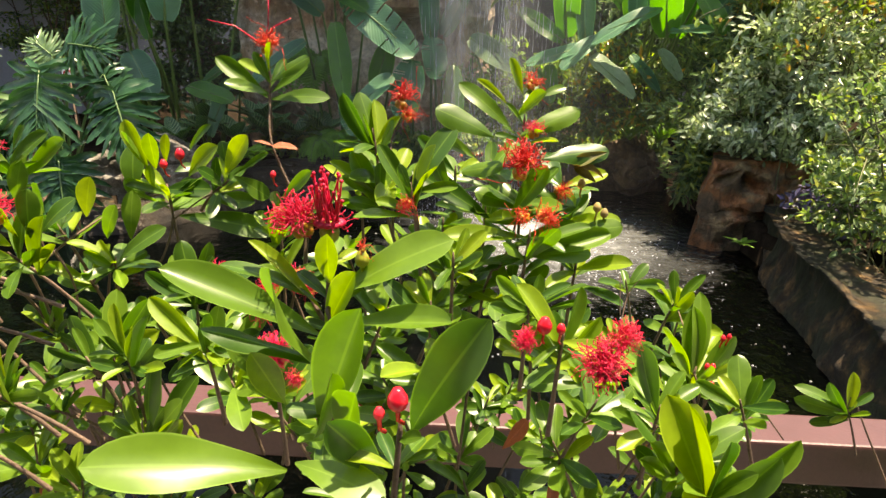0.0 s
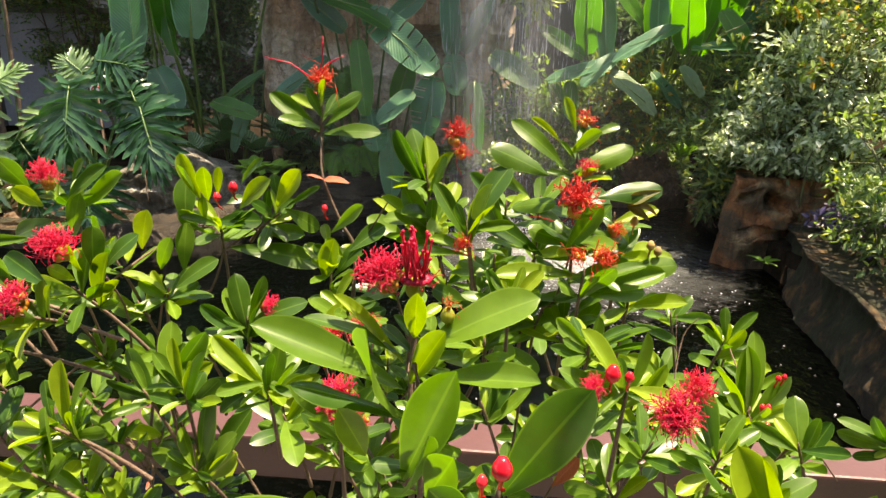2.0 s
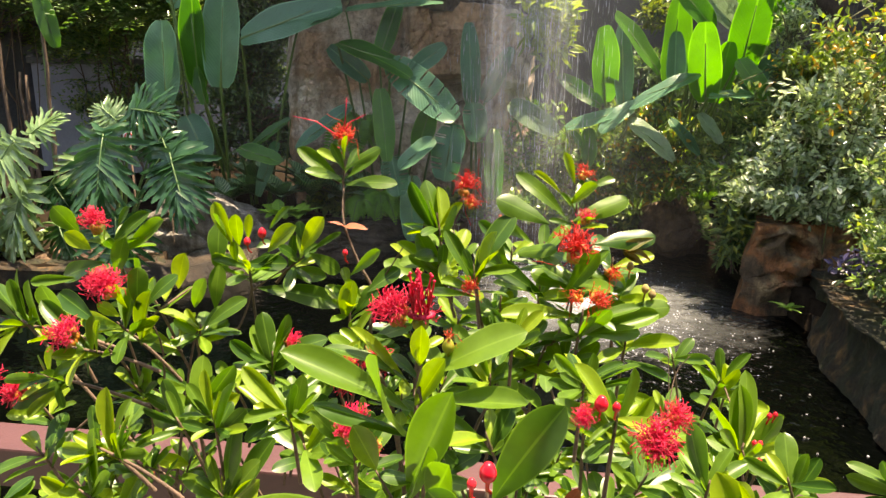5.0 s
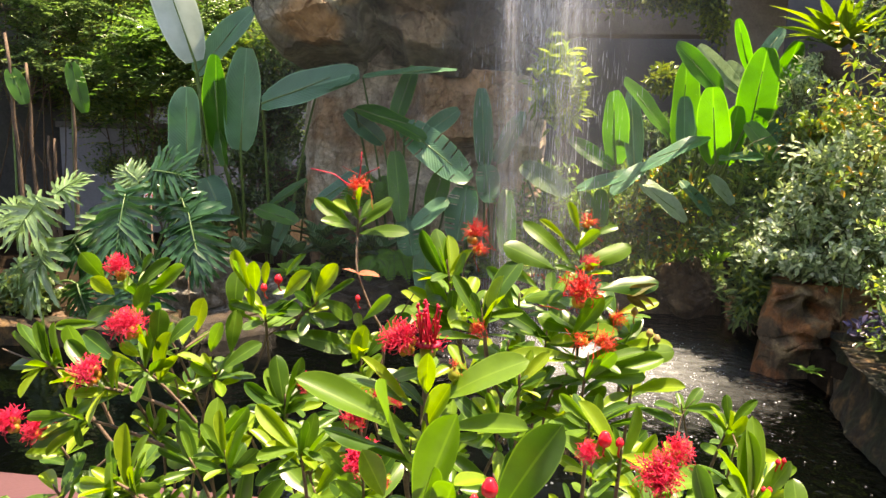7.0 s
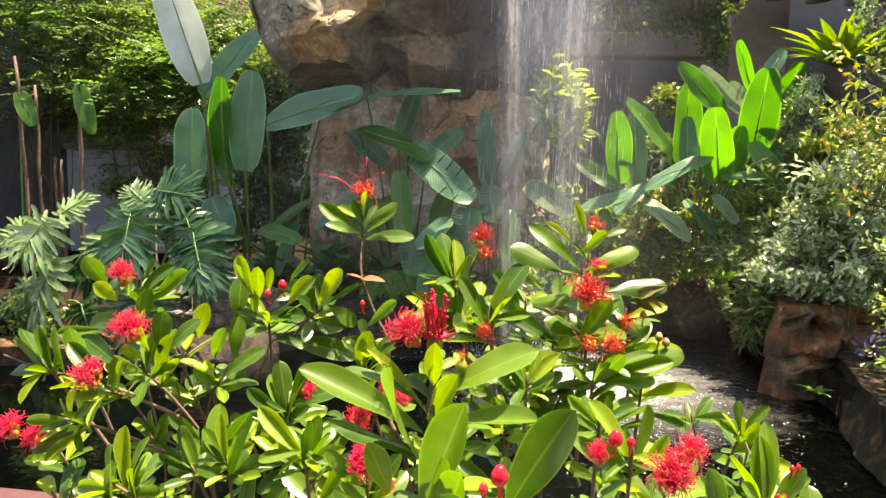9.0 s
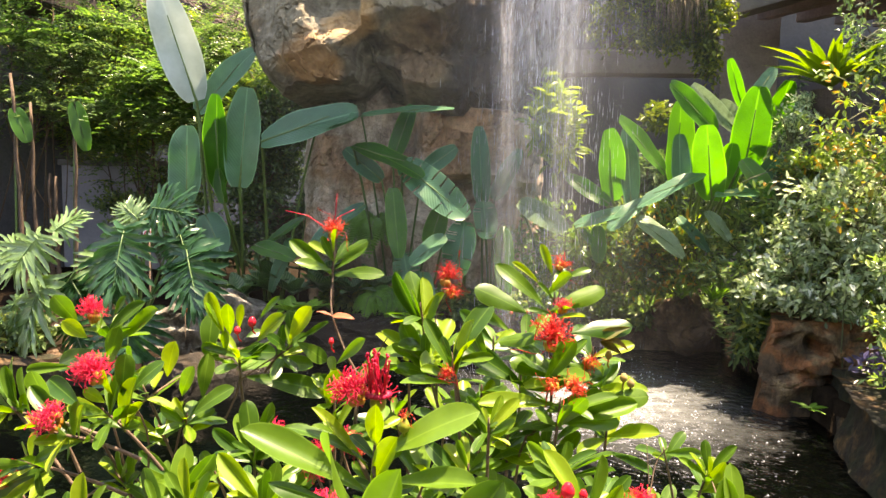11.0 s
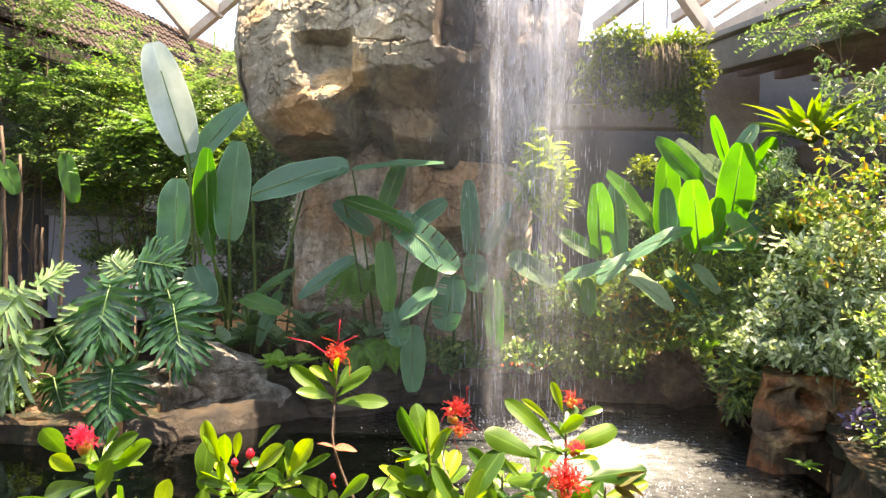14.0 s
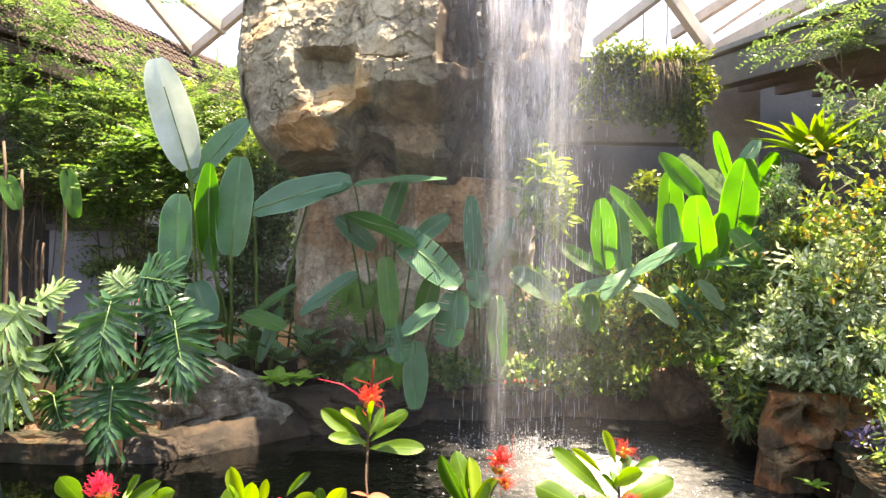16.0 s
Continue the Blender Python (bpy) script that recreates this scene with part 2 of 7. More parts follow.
M_CALYX = leafy("calyx", (0.42, 0.16, 0.02), (0.50, 0.30, 0.03), (1.2, 0.9, 0.3), 0.25, 0.4)
M_CUP = leafy("green_cup", (0.22, 0.26, 0.03), (0.34, 0.34, 0.04), (1.2, 1.0, 0.4), 0.2, 0.35)
M_BUD = leafy("bud", (0.55, 0.012, 0.030), (0.75, 0.03, 0.05), (1.0, 0.3, 0.3), 0.2, 0.25)
M_PETAL = leafy("orange_petal", (0.62, 0.10, 0.02), (0.78, 0.22, 0.05), (1.0, 0.7, 0.4), 0.35, 0.5)
M_WITHERED = leafy("withered_leaf", (0.09, 0.10, 0.02), (0.18, 0.13, 0.03), (1.2, 0.9, 0.4), 0.35, 0.5, rib=0.3)
M_DRYBUD = leafy("dry_bud", (0.32, 0.24, 0.10), (0.45, 0.34, 0.12), (1.0, 0.8, 0.5), 0.3, 0.6)
M_TWIG = plain("twig_bark", (0.135, 0.085, 0.058), 0.75, scale=60.0, vary=0.35)
M_STALK = plain("green_stalk", (0.10, 0.17, 0.04), 0.45, scale=30.0)
M_PALE_STALK = plain("pale_stalk", (0.10, 0.19, 0.06), 0.45, scale=30.0)
# Darker copy of hedge_leaf; the shade behind the plants is in its colour.
M_HEDGE_DARK = leafy("hedge_leaf_shaded", (0.022, 0.060, 0.026), (0.150, 0.235, 0.095), (1.2, 1.4, 0.5), 0.40, 0.32, island=True, spec=0.7)
M_STRAW = plain("straw", (0.20, 0.155, 0.095), 0.9, scale=40.0, vary=0.4)
M_GREENBARK = plain("green_bark", (0.10, 0.11, 0.045), 0.8, scale=30.0, vary=0.4)
M_BARK = plain("tree_bark", (0.13, 0.085, 0.055), 0.85, scale=25.0, vary=0.4, relief=0.01)
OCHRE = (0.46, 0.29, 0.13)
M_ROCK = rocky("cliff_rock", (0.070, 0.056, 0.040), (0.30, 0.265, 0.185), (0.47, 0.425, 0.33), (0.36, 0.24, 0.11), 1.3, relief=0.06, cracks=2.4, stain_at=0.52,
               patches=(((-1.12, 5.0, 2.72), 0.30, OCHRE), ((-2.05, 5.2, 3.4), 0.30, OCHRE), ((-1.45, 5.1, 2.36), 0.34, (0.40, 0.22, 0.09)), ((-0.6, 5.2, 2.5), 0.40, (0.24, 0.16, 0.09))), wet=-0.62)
M_ROCK_PINK = rocky("beige_rock", (0.26, 0.18, 0.13), (0.68, 0.55, 0.43), (0.84, 0.75, 0.64), (0.54, 0.32, 0.18), 2.0, relief=0.08, cracks=3.0, stain_at=0.50)
M_BOULDER = rocky("bank_rock", (0.055, 0.048, 0.036), (0.26, 0.240, 0.20), (0.60, 0.58, 0.54), (0.085, 0.080, 0.035), 5.0, relief=0.08, cracks=4.0)
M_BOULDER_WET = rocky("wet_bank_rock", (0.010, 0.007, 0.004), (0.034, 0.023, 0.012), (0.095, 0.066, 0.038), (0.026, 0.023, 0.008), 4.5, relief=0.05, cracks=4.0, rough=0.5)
M_KERB = rocky("brown_stone", (0.040, 0.022, 0.012), (0.145, 0.082, 0.046), (0.32, 0.20, 0.115), (0.21, 0.088, 0.040), 5.0, relief=0.04, cracks=5.0, rough=0.6)
M_BLOCK = rocky("rust_stone", (0.035, 0.025, 0.015), (0.155, 0.100, 0.054), (0.46, 0.32, 0.17), (0.36, 0.14, 0.050), 6.5, relief=0.05, cracks=7.0, rough=0.75, stain_at=0.48)
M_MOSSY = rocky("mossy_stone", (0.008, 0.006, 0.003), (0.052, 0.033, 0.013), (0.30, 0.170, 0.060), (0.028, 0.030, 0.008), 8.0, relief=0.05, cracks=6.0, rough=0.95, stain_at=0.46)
M_SOIL = plain("soil", (0.022, 0.016, 0.011), 0.95, scale=14.0, vary=0.5, relief=0.02, spec=0.0)
M_RAIL = plain("maroon_paint", (0.072, 0.030, 0.030), 0.42, scale=20.0, vary=0.12, relief=0.001)
M_PLASTER = plain("pale_plaster", (0.42, 0.41, 0.46), 0.8, scale=3.0, vary=0.12)
M_WHITE = plain("white_enamel", (0.75, 0.74, 0.70), 0.4, vary=0.05)
M_CONCRETE = plain("grey_concrete", (0.20, 0.19, 0.18), 0.85, scale=4.0, vary=0.2)
# Near black: the unlit depth behind the lintel is put into the wall's colour.
M_INNER = plain("interior_shade", (0.045, 0.043, 0.045), 0.6, scale=3.0)
M_BEAM = plain("weathered_beam", (0.135, 0.118, 0.108), 0.7, scale=6.0, vary=0.2)
# Dark grey: shade on the pale building's wall is put into the colour.
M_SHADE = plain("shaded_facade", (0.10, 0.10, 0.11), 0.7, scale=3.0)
M_DARK = plain("dark_recess", (0.21, 0.175, 0.175), 0.8, scale=4.0)
M_TILE = plain("roof_tile", (0.075, 0.058, 0.052), 0.9, scale=9.0, vary=0.35, spec=0.1)
M_STEEL = plain("painted_steel", (0.46, 0.40, 0.35), 0.55, scale=6.0, vary=0.15)
M_PAVING = plain("slate_paving", (0.17, 0.16, 0.15), 0.85, scale=5.0)
M_TAG = plain("orange_plastic", (0.60, 0.14, 0.02), 0.4, vary=0.05)
M_FERNY = leafy("cover_leaf", (0.07, 0.18, 0.03), (0.22, 0.34, 0.06), (1.4, 1.5, 0.4), 0.40, 0.32, island=True, spec=0.7)
M_COVER_L = leafy("climber_leaf", (0.16, 0.26, 0.03), (0.36, 0.44, 0.06), (1.3, 1.4, 0.4), 0.45, 0.35, island=True)


def water_mat(t, n, l, bs, out):
    a = noise_tex(n, l, 5.0, 3, 0.5)
    b = noise_tex(n, l, 17.0, 2, 0.5)
    tc = n.new("ShaderNodeTexCoord")
    dist = n.new("ShaderNodeVectorMath")
    dist.operation = "DISTANCE"
    dist.inputs[1].default_value = (FALL_X + 0.42, FALL_Y - 0.3, 0)
    l.new(tc.outputs["Object"], dist.inputs[0])
    fall = n.new("ShaderNodeMapRange")
    fall.inputs[1].default_value, fall.inputs[2].default_value = 0.1, 1.6
    fall.inputs[3].default_value, fall.inputs[4].default_value = 0.50, -0.34
    l.new(dist.outputs["Value"], fall.inputs[0])
    f = noise_tex(n, l, 9.0, 10, 0.70)
    soft = n.new("ShaderNodeMapRange")
    soft.inputs[3].default_value, soft.inputs[4].default_value = 0.18, 0.82
    l.new(f.outputs[0], soft.inputs[0])
    add = n.new("ShaderNodeMath")
    l.new(soft.outputs[0], add.inputs[0])
    l.new(fall.outputs[0], add.inputs[1])
    fr = ramp(n, [(0.36, (0, 0, 0)), (0.60, (0.10, 0.10, 0.10)), (0.82, (0.30, 0.30, 0.30)), (0.98, (0.8, 0.8, 0.8))])
    l.new(add.outputs[0], fr.inputs[0])
    l.new(mixed(n, l, fr.outputs[0], (0.0004, 0.0006, 0.0005), (0.34, 0.36, 0.36)), bs.inputs["Base Color"])
    rr = n.new("ShaderNodeMapRange")
    rr.inputs[3].default_value, rr.inputs[4].default_value = 0.02, 0.3
    l.new(fr.outputs[0], rr.inputs[0])
    l.new(rr.outputs[0], bs.inputs["Roughness"])
    bs.inputs["IOR"].default_value = 1.33
    bs.inputs["Specular IOR Level"].default_value = 0.26
    mask = n.new("ShaderNodeMapRange")
    mask.inputs[1].default_value, mask.inputs[2].default_value = 0.3, 2.6
    mask.inputs[3].default_value, mask.inputs[4].default_value = 1.5, 0.06
    l.new(dist.outputs["Value"], mask.inputs[0])
    wave = n.new("ShaderNodeMath")
    wave.operation = "MULTIPLY"
    l.new(mixed(n, l, 0.4, a.outputs[0], b.outputs[0]), wave.inputs[0])
    l.new(mask.outputs[0], wave.inputs[1])
    bump(n, l, wave.outputs[0], 0.9, 0.07, bs)


def veil_mat(lo, hi, most, stretch, colour, low=0.0):
    def build(t, n, l, bs, out):
        a = noise_tex(n, l, 1.0, 7, 0.7, stretch=stretch)
        r = ramp(n, [(lo, (0, 0, 0)), (hi, (1, 1, 1))])
        l.new(a.outputs[0], r.inputs[0])
        tc = n.new("ShaderNodeTexCoord")
        uv = n.new("ShaderNodeSeparateXYZ")
        l.new(tc.outputs["UV"], uv.inputs[0])
        edge = ramp(n, [(0.0, (0, 0, 0)), (0.3, (1, 1, 1)), (0.7, (1, 1, 1)), (1.0, (0, 0, 0))])
        l.new(uv.outputs[0], edge.inputs[0])
        down = ramp(n, [(0.0, (low, low, low)), (0.38, (low + 0.07, low + 0.07, low + 0.07)), (0.55, (low + 0.24, low + 0.24, low + 0.24)), (0.68, (0.45, 0.45, 0.45)), (0.8, (1, 1, 1))])
        l.new(uv.outputs[1], down.inputs[0])
        f = mixed(n, l, 1.0, r.outputs[0], edge.outputs[0], "MULTIPLY")
        f = mixed(n, l, 1.0, f, down.outputs[0], "MULTIPLY")
        k = n.new("ShaderNodeMath")
        k.operation = "MULTIPLY"
        k.inputs[1].default_value = most
        l.new(f, k.inputs[0])
        n.remove(bs)
        df = n.new("ShaderNodeBsdfDiffuse")
        tl = n.new("ShaderNodeBsdfTranslucent")
        df.inputs[0].default_value = tl.inputs[0].default_value = (*colour, 1)
        half = n.new("ShaderNodeMixShader")
        half.inputs[0].default_value = 0.6
        l.new(df.outputs[0], half.inputs[1])
        l.new(tl.outputs[0], half.inputs[2])
        tp = n.new("ShaderNodeBsdfTransparent")
        mx = n.new("ShaderNodeMixShader")
        l.new(k.outputs[0], mx.inputs[0])
        l.new(tp.outputs[0], mx.inputs[1])
        l.new(half.outputs[0], mx.inputs[2])
        l.new(mx.outputs[0], out.inputs[0])
    return build


def streak_mat(t, n, l, bs, out):
    n.remove(bs)
    df = n.new("ShaderNodeBsdfTranslucent")
    df.inputs[0].default_value = (0.86, 0.88, 0.96, 1)
    d2 = n.new("ShaderNodeBsdfDiffuse")
    d2.inputs[0].default_value = (0.86, 0.88, 0.96, 1)
    half = n.new("ShaderNodeMixShader")
    l.new(df.outputs[0], half.inputs[1])
    l.new(d2.outputs[0], half.inputs[2])
    tp = n.new("ShaderNodeBsdfTransparent")
    mx = n.new("ShaderNodeMixShader")
    rnd = n.new("ShaderNodeNewGeometry")
    mr = n.new("ShaderNodeMapRange")
    mr.inputs[3].default_value, mr.inputs[4].default_value = 0.1, 0.7
    l.new(rnd.outputs["Random Per Island"], mr.inputs[0])
    l.new(mr.outputs[0], mx.inputs[0])
    l.new(tp.outputs[0], mx.inputs[1])
    l.new(half.outputs[0], mx.inputs[2])
    l.new(mx.outputs[0], out.inputs[0])


def glazing_mat(t, n, l, bs, out):
    tp = n.new("ShaderNodeBsdfTransparent")
    tp.inputs[0].default_value = (0.93, 0.95, 0.96, 1)
    bs.inputs["Roughness"].default_value = 0.1
    bs.inputs["Base Color"].default_value = (0.9, 0.92, 0.95, 1)
    mx = n.new("ShaderNodeMixShader")
    mx.inputs[0].default_value = 0.12
    l.new(tp.outputs[0], mx.inputs[1])
    l.new(bs.outputs[0], mx.inputs[2])
    l.new(mx.outputs[0], out.inputs[0])


FALL_X, FALL_Y = 0.43, 4.75
M_WATER = material("pond_water", water_mat)
M_VEIL = material("falling_water", veil_mat(0.33, 0.60, 1.0, (17.0, 17.0, 1.7), (0.88, 0.88, 0.94), 0.03))
M_BILLOW = material("billowing_water", veil_mat(0.34, 0.64, 1.0, (6.0, 6.0, 2.2), (0.90, 0.88, 0.92), 0.10))
M_RIBBON = material("ribbon_water", veil_mat(0.38, 0.70, 0.75, (11.0, 11.0, 2.2), (0.92, 0.92, 0.96), 0.30))
M_MIST = material("mist", veil_mat(0.30, 0.75, 0.38, (1.6, 1.6, 0.7), (0.90, 0.88, 0.92), 0.16))
# Spray, and a painted haze that lightens the darks behind it.
M_SPRAY = material("spray_and_haze", veil_mat(0.05, 0.75, 0.07, (1.1, 1.1, 0.8), (0.90, 0.92, 0.95), 0.5))
M_STREAK = material("water_streak", streak_mat)
M_GLAZING = material("roof_glazing", glazing_mat)


# ---- building tools ----
PLACE = {}


def mesh_of(name, bm, mat, smooth=True):
    me = bpy.data.meshes.new(name)
    bm.to_mesh(me)
    bm.free()
    me.materials.append(mat)
    if smooth:
        me.shade_smooth()
    return me


def put(ob, parent=None, m=None):
    """Sets ob at m in the world, under parent."""
    m = m or Matrix()
    ob.matrix_basis = m
    if parent:
        ob.parent = parent
        ob.matrix_parent_inverse = PLACE[parent.name].inverted()
    PLACE[ob.name] = m
    return ob


def part(name, bm, mat, parent, label="", smooth=True):
    ob = put(new(name, mesh_of(name, bm, mat, smooth)), parent)
    return tagged(ob, label) if label else ob


def shared(name, me, parent, m):
    return put(new(name, me), parent, m)


def thing(name, at, label, category, group="", kind=""):
    return tagged(put(new(name), None, Matrix.Translation(at)), label, category, group, kind)


def solid(name, bm, mat, label="", category="", group="", kind="", smooth=True):
    return tagged(put(new(name, mesh_of(name, bm, mat, smooth))), label, category, group, kind)


def box(bm, lo, hi, bevel=0.0, m=None):
    size = Vector(hi) - Vector(lo)
    mid = (Vector(hi) + Vector(lo)) / 2
    made = bmesh.ops.create_cube(bm, size=1, matrix=(m or Matrix()) @ Matrix.Translation(mid) @ Matrix.Diagonal((*size, 1)))
    if bevel:
        edges = list({e for v in made["verts"] for e in v.link_edges})
        bmesh.ops.bevel(bm, geom=edges, offset=bevel, segments=2, affect="EDGES", profile=0.6)
    return bm


def beam(bm, a, b, w, h, bevel=0.0):
    """A bar from a to b, w wide and h high."""
    a, b = Vector(a), Vector(b)
    d = b - a
    y = d.normalized()
    x = y.cross(Vector((0, 0, 1))).normalized()
    z = x.cross(y)
    m = Matrix((x, y, z)).transposed().to_4x4()
    m.translation = (a + b) / 2
    return box(bm, (-w / 2, -d.length / 2, -h / 2), (w / 2, d.length / 2, h / 2), bevel, m)


def tube(bm, pts, radii, sides=6):
    """A tapered tube along pts."""
    pts = [Vector(p) for p in pts]
    rings = []
    for i, p in enumerate(pts):
        d = (pts[min(i + 1, len(pts) - 1)] - pts[max(i - 1, 0)]).normalized()
        u = d.cross(Vector((0.3, 0.8, 0.52))).normalized()
        v = d.cross(u)
        r = radii[i] if isinstance(radii, (list, tuple)) else radii
        rings.append([bm.verts.new(p + r * (math.cos(2 * math.pi * k / sides) * u + math.sin(2 * math.pi * k / sides) * v)) for k in range(sides)])
    for a, b in zip(rings, rings[1:]):
        for k in range(sides):
            bm.faces.new((a[k], a[(k + 1) % sides], b[(k + 1) % sides], b[k]))
    bm.faces.new(rings[-1])
    return bm


def bent(a, b, sag, steps=6, side=0.0):
    """Points of a bow from a to b, lifted by sag in the middle."""
    a, b = Vector(a), Vector(b)
    return [a.lerp(b, i / steps) + Vector((side, 0, sag)) * (4 * (i / steps) * (1 - i / steps)) for i in range(steps + 1)]


def basis(d, n):
    """Axes of a blade: across, along, face."""
    y = Vector(d).normalized()
    z = Vector(n)
    z = z - z.dot(y) * y
    if z.length < 1e-4:
        z = y.orthogonal()
    z.normalize()
    return y.cross(z), y, z


def blade(bm, outline, length, width, curl=0.0, fold=0.0, wave=0.0, seed=0, rows=9, cols=4, m=None, torn=0, cup=0.0):
    """A leaf blade along +y. outline(t) gives the half width 0..1."""
    rnd = random.Random(seed)
    uv = bm.loops.layers.uv.verify()
    ph = rnd.uniform(0, 6)
    m = m or Matrix()
    gaps = [(rnd.random() < 0.13, rnd.random() < 0.13) for _ in range(rows)] if torn else []
    grid = []
    for i in range(rows + 1):
        t = 1 - (1 - i / rows) ** 1.25
        w = outline(t) * width / 2
        row = []
        for j in range(cols + 1):
            s = 2 * j / cols - 1
            x = s * w
            z = fold * abs(x) + cup * s * s * w - curl * length * t * t + wave * abs(s) ** 2 * math.sin(ph + 11 * t + (2 if s > 0 else 0)) * width
            row.append((bm.verts.new(m @ Vector((x, t * length, z))), ((s + 1) / 2, t)))
        grid.append(row)
    for i in range(rows):
        for j in range(cols):
            if torn and j in (0, 1, cols - 2, cols - 1) and gaps[i][j < 2]:
                continue
            q = (grid[i][j], grid[i][j + 1], grid[i + 1][j + 1], grid[i + 1][j])
            f = bm.faces.new([v for v, _ in q])
            for loop, (_, c) in zip(f.loops, q):
                loop[uv].uv = c
    return bm


def spoon(t):
    return max(0.02, 1.72 * (0.02 + t) ** 0.92 * (1 - min(1.0, t) ** 3.0) ** 0.60)


def oval(t):
    return max(0.02, math.sin(math.pi * min(1.0, 0.02 + 0.975 * t)) ** 0.62)


def lance(t):
    return max(0.02, math.sin(math.pi * min(1.0, 0.03 + 0.96 * t ** 0.8)) ** 0.9)


def strap(t):
    return max(0.03, min(1.0, 6 * t + 0.3) * (1 - t ** 4))


def leaf_mesh(name, outline, mat, width, curl, fold, wave=0.0, seed=0, rows=7, cols=4, cup=0.0):
    bm = bmesh.new()
    blade(bm, outline, 1.0, width, curl, fold, wave, seed, rows, cols, cup=cup)
    return mesh_of(name, bm, mat)


def rough_rock(bm, seed, big, small, scale=1.0, facet=0.0):
    """Moves the vertices of bm as weathered stone."""
    off = Vector((seed * 7.3, seed * 3.1, seed * 5.7))
    bm.normal_update()
    moved = []
    for v in bm.verts:
        p = v.co * scale + off
        d = big * noise.fractal(p * 0.9, 1.0, 2.0, 4) + small * noise.fractal(p * 4.5, 0.9, 2.1, 5)
        if facet:
            dist, _ = noise.voronoi(p * 1.3)
            d += facet * (dist[1] - dist[0] - 0.35)
        moved.append(v.co + v.normal * d)
    for v, c in zip(bm.verts, moved):
        v.co = c
    return bm


def loft(bm, rings, around=48, power=0.7, close=True):
    """Joins rings (z, middle x, middle y, half width, half depth), with soft corners, from the bottom up."""
    made = []
    for z, cx, cy, hw, hd in rings:
        ring = []
        for k in range(around):
            a = 2 * math.pi * k / around
            c, s = math.cos(a), math.sin(a)
            ring.append(bm.verts.new((cx + hw * math.copysign(abs(c) ** power, c), cy + hd * math.copysign(abs(s) ** power, s), z)))
        made.append(ring)
    for a, b in zip(made, made[1:]):
        for k in range(around):
            bm.faces.new((a[k], a[(k + 1) % around], b[(k + 1) % around], b[k]))
    if close:
        bm.faces.new(made[-1])
        bm.faces.new(list(reversed(made[0])))
    return bm


def unit(rnd):
    while True:
        v = Vector((rnd.uniform(-1, 1), rnd.uniform(-1, 1), rnd.uniform(-1, 1)))
        if 0.05 < v.length < 1:
            return v.normalized()


# ---- setting ----
def sheet(name, x0, y0, x1, y1, z, mat, label, cat, nx=1, ny=1):
    bm = bmesh.new()
    vs = [[bm.verts.new((x0 + (x1 - x0) * i / nx, y0 + (y1 - y0) * j / ny, z)) for i in range(nx + 1)] for j in range(ny + 1)]
    for j in range(ny):
        for i in range(nx):
            bm.faces.new((vs[j][i], vs[j][i + 1], vs[j + 1][i + 1], vs[j + 1][i]))
    return solid(name, bm, mat, label, cat, kind="structure")


def bank(name, line, height, width, mat, label, cat, seed, kind="structure", step=0.05, rough=(0.05, 0.02), lean=0.0):
    """A wall of worked stone along a line of (x, y) points."""
    pts = []
    for a, b in zip(line, line[1:]):
        n = max(2, int((Vector(b) - Vector(a)).length / step))
        pts += [Vector(a).lerp(Vector(b), i / n) for i in range(n)]
    pts.append(Vector(line[-1]))
    prof = [(0, -0.3), (0, 0)] + [(lean * k / 14, height * k / 14) for k in range(1, 14)]
    prof += [(lean + 0.02, height * 0.97), (lean + 0.06, height), (lean + width * 0.4, height * 1.03), (width * 0.75, height), (width, height * 0.96), (width, -0.3)]
    bm = bmesh.new()
    rows = []
    for i, p in enumerate(pts):
        d = (pts[min(i + 1, len(pts) - 1)] - pts[max(i - 1, 0)]).normalized()
        side = Vector((-d.y, d.x))
        rows.append([bm.verts.new((p.x + side.x * s, p.y + side.y * s, z)) for s, z in prof])
    for a, b in zip(rows, rows[1:]):
        for k in range(len(prof) - 1):
            bm.faces.new((a[k], b[k], b[k + 1], a[k + 1]))
    bm.faces.new(rows[0])
    bm.faces.new(list(reversed(rows[-1])))
    rough_rock(bm, seed, *rough)
    return solid(name, bm, mat, label, cat, kind=kind)


sheet("ground", -300, -300, 300, 300, -0.5, M_SOIL, "dark damp soil ground", "ground")
sheet("water", -9, 0.55, 3.2, 6.6, 0.0, M_WATER, "dark rippled pond water with foam under the fall", "water")
solid("terrace", box(bmesh.new(), (-9, -9, -0.5), (9, 0.26, 0.12), 0.01), M_PAVING, "grey slate viewing terrace beside the pond", "terrace", kind="structure")


def bed(name, lo, hi, seed, label):
    bm = bmesh.new()
    nx, ny = 24, 24
    g = [[bm.verts.new((lo[0] + (hi[0] - lo[0]) * i / nx, lo[1] + (hi[1] - lo[1]) * j / ny, hi[2])) for i in range(nx + 1)] for j in range(ny + 1)]
    for j in range(ny):
        for i in range(nx):
            bm.faces.new((g[j][i], g[j][i + 1], g[j + 1][i + 1], g[j + 1][i]))
    edge = [e for e in bm.edges if e.is_boundary]
    low = bmesh.ops.extrude_edge_only(bm, edges=edge)["geom"]
    for v in low:
        if isinstance(v, bmesh.types.BMVert):
            v.co.z = lo[2]
    rough_rock(bm, seed, 0.05, 0.02)
    return solid(name, bm, M_SOIL, label, "planting bed", kind="structure")


# Unseen slab, added to keep sky light off the camera-facing sides.
solid("ceiling", box(bmesh.new(), (-9, -9, 2.75), (9, -1.0, 2.95), 0.01), M_SHADE, "plain dark slab, unseen, added to block the sky behind the terrace", "ceiling", kind="structure", smooth=False)
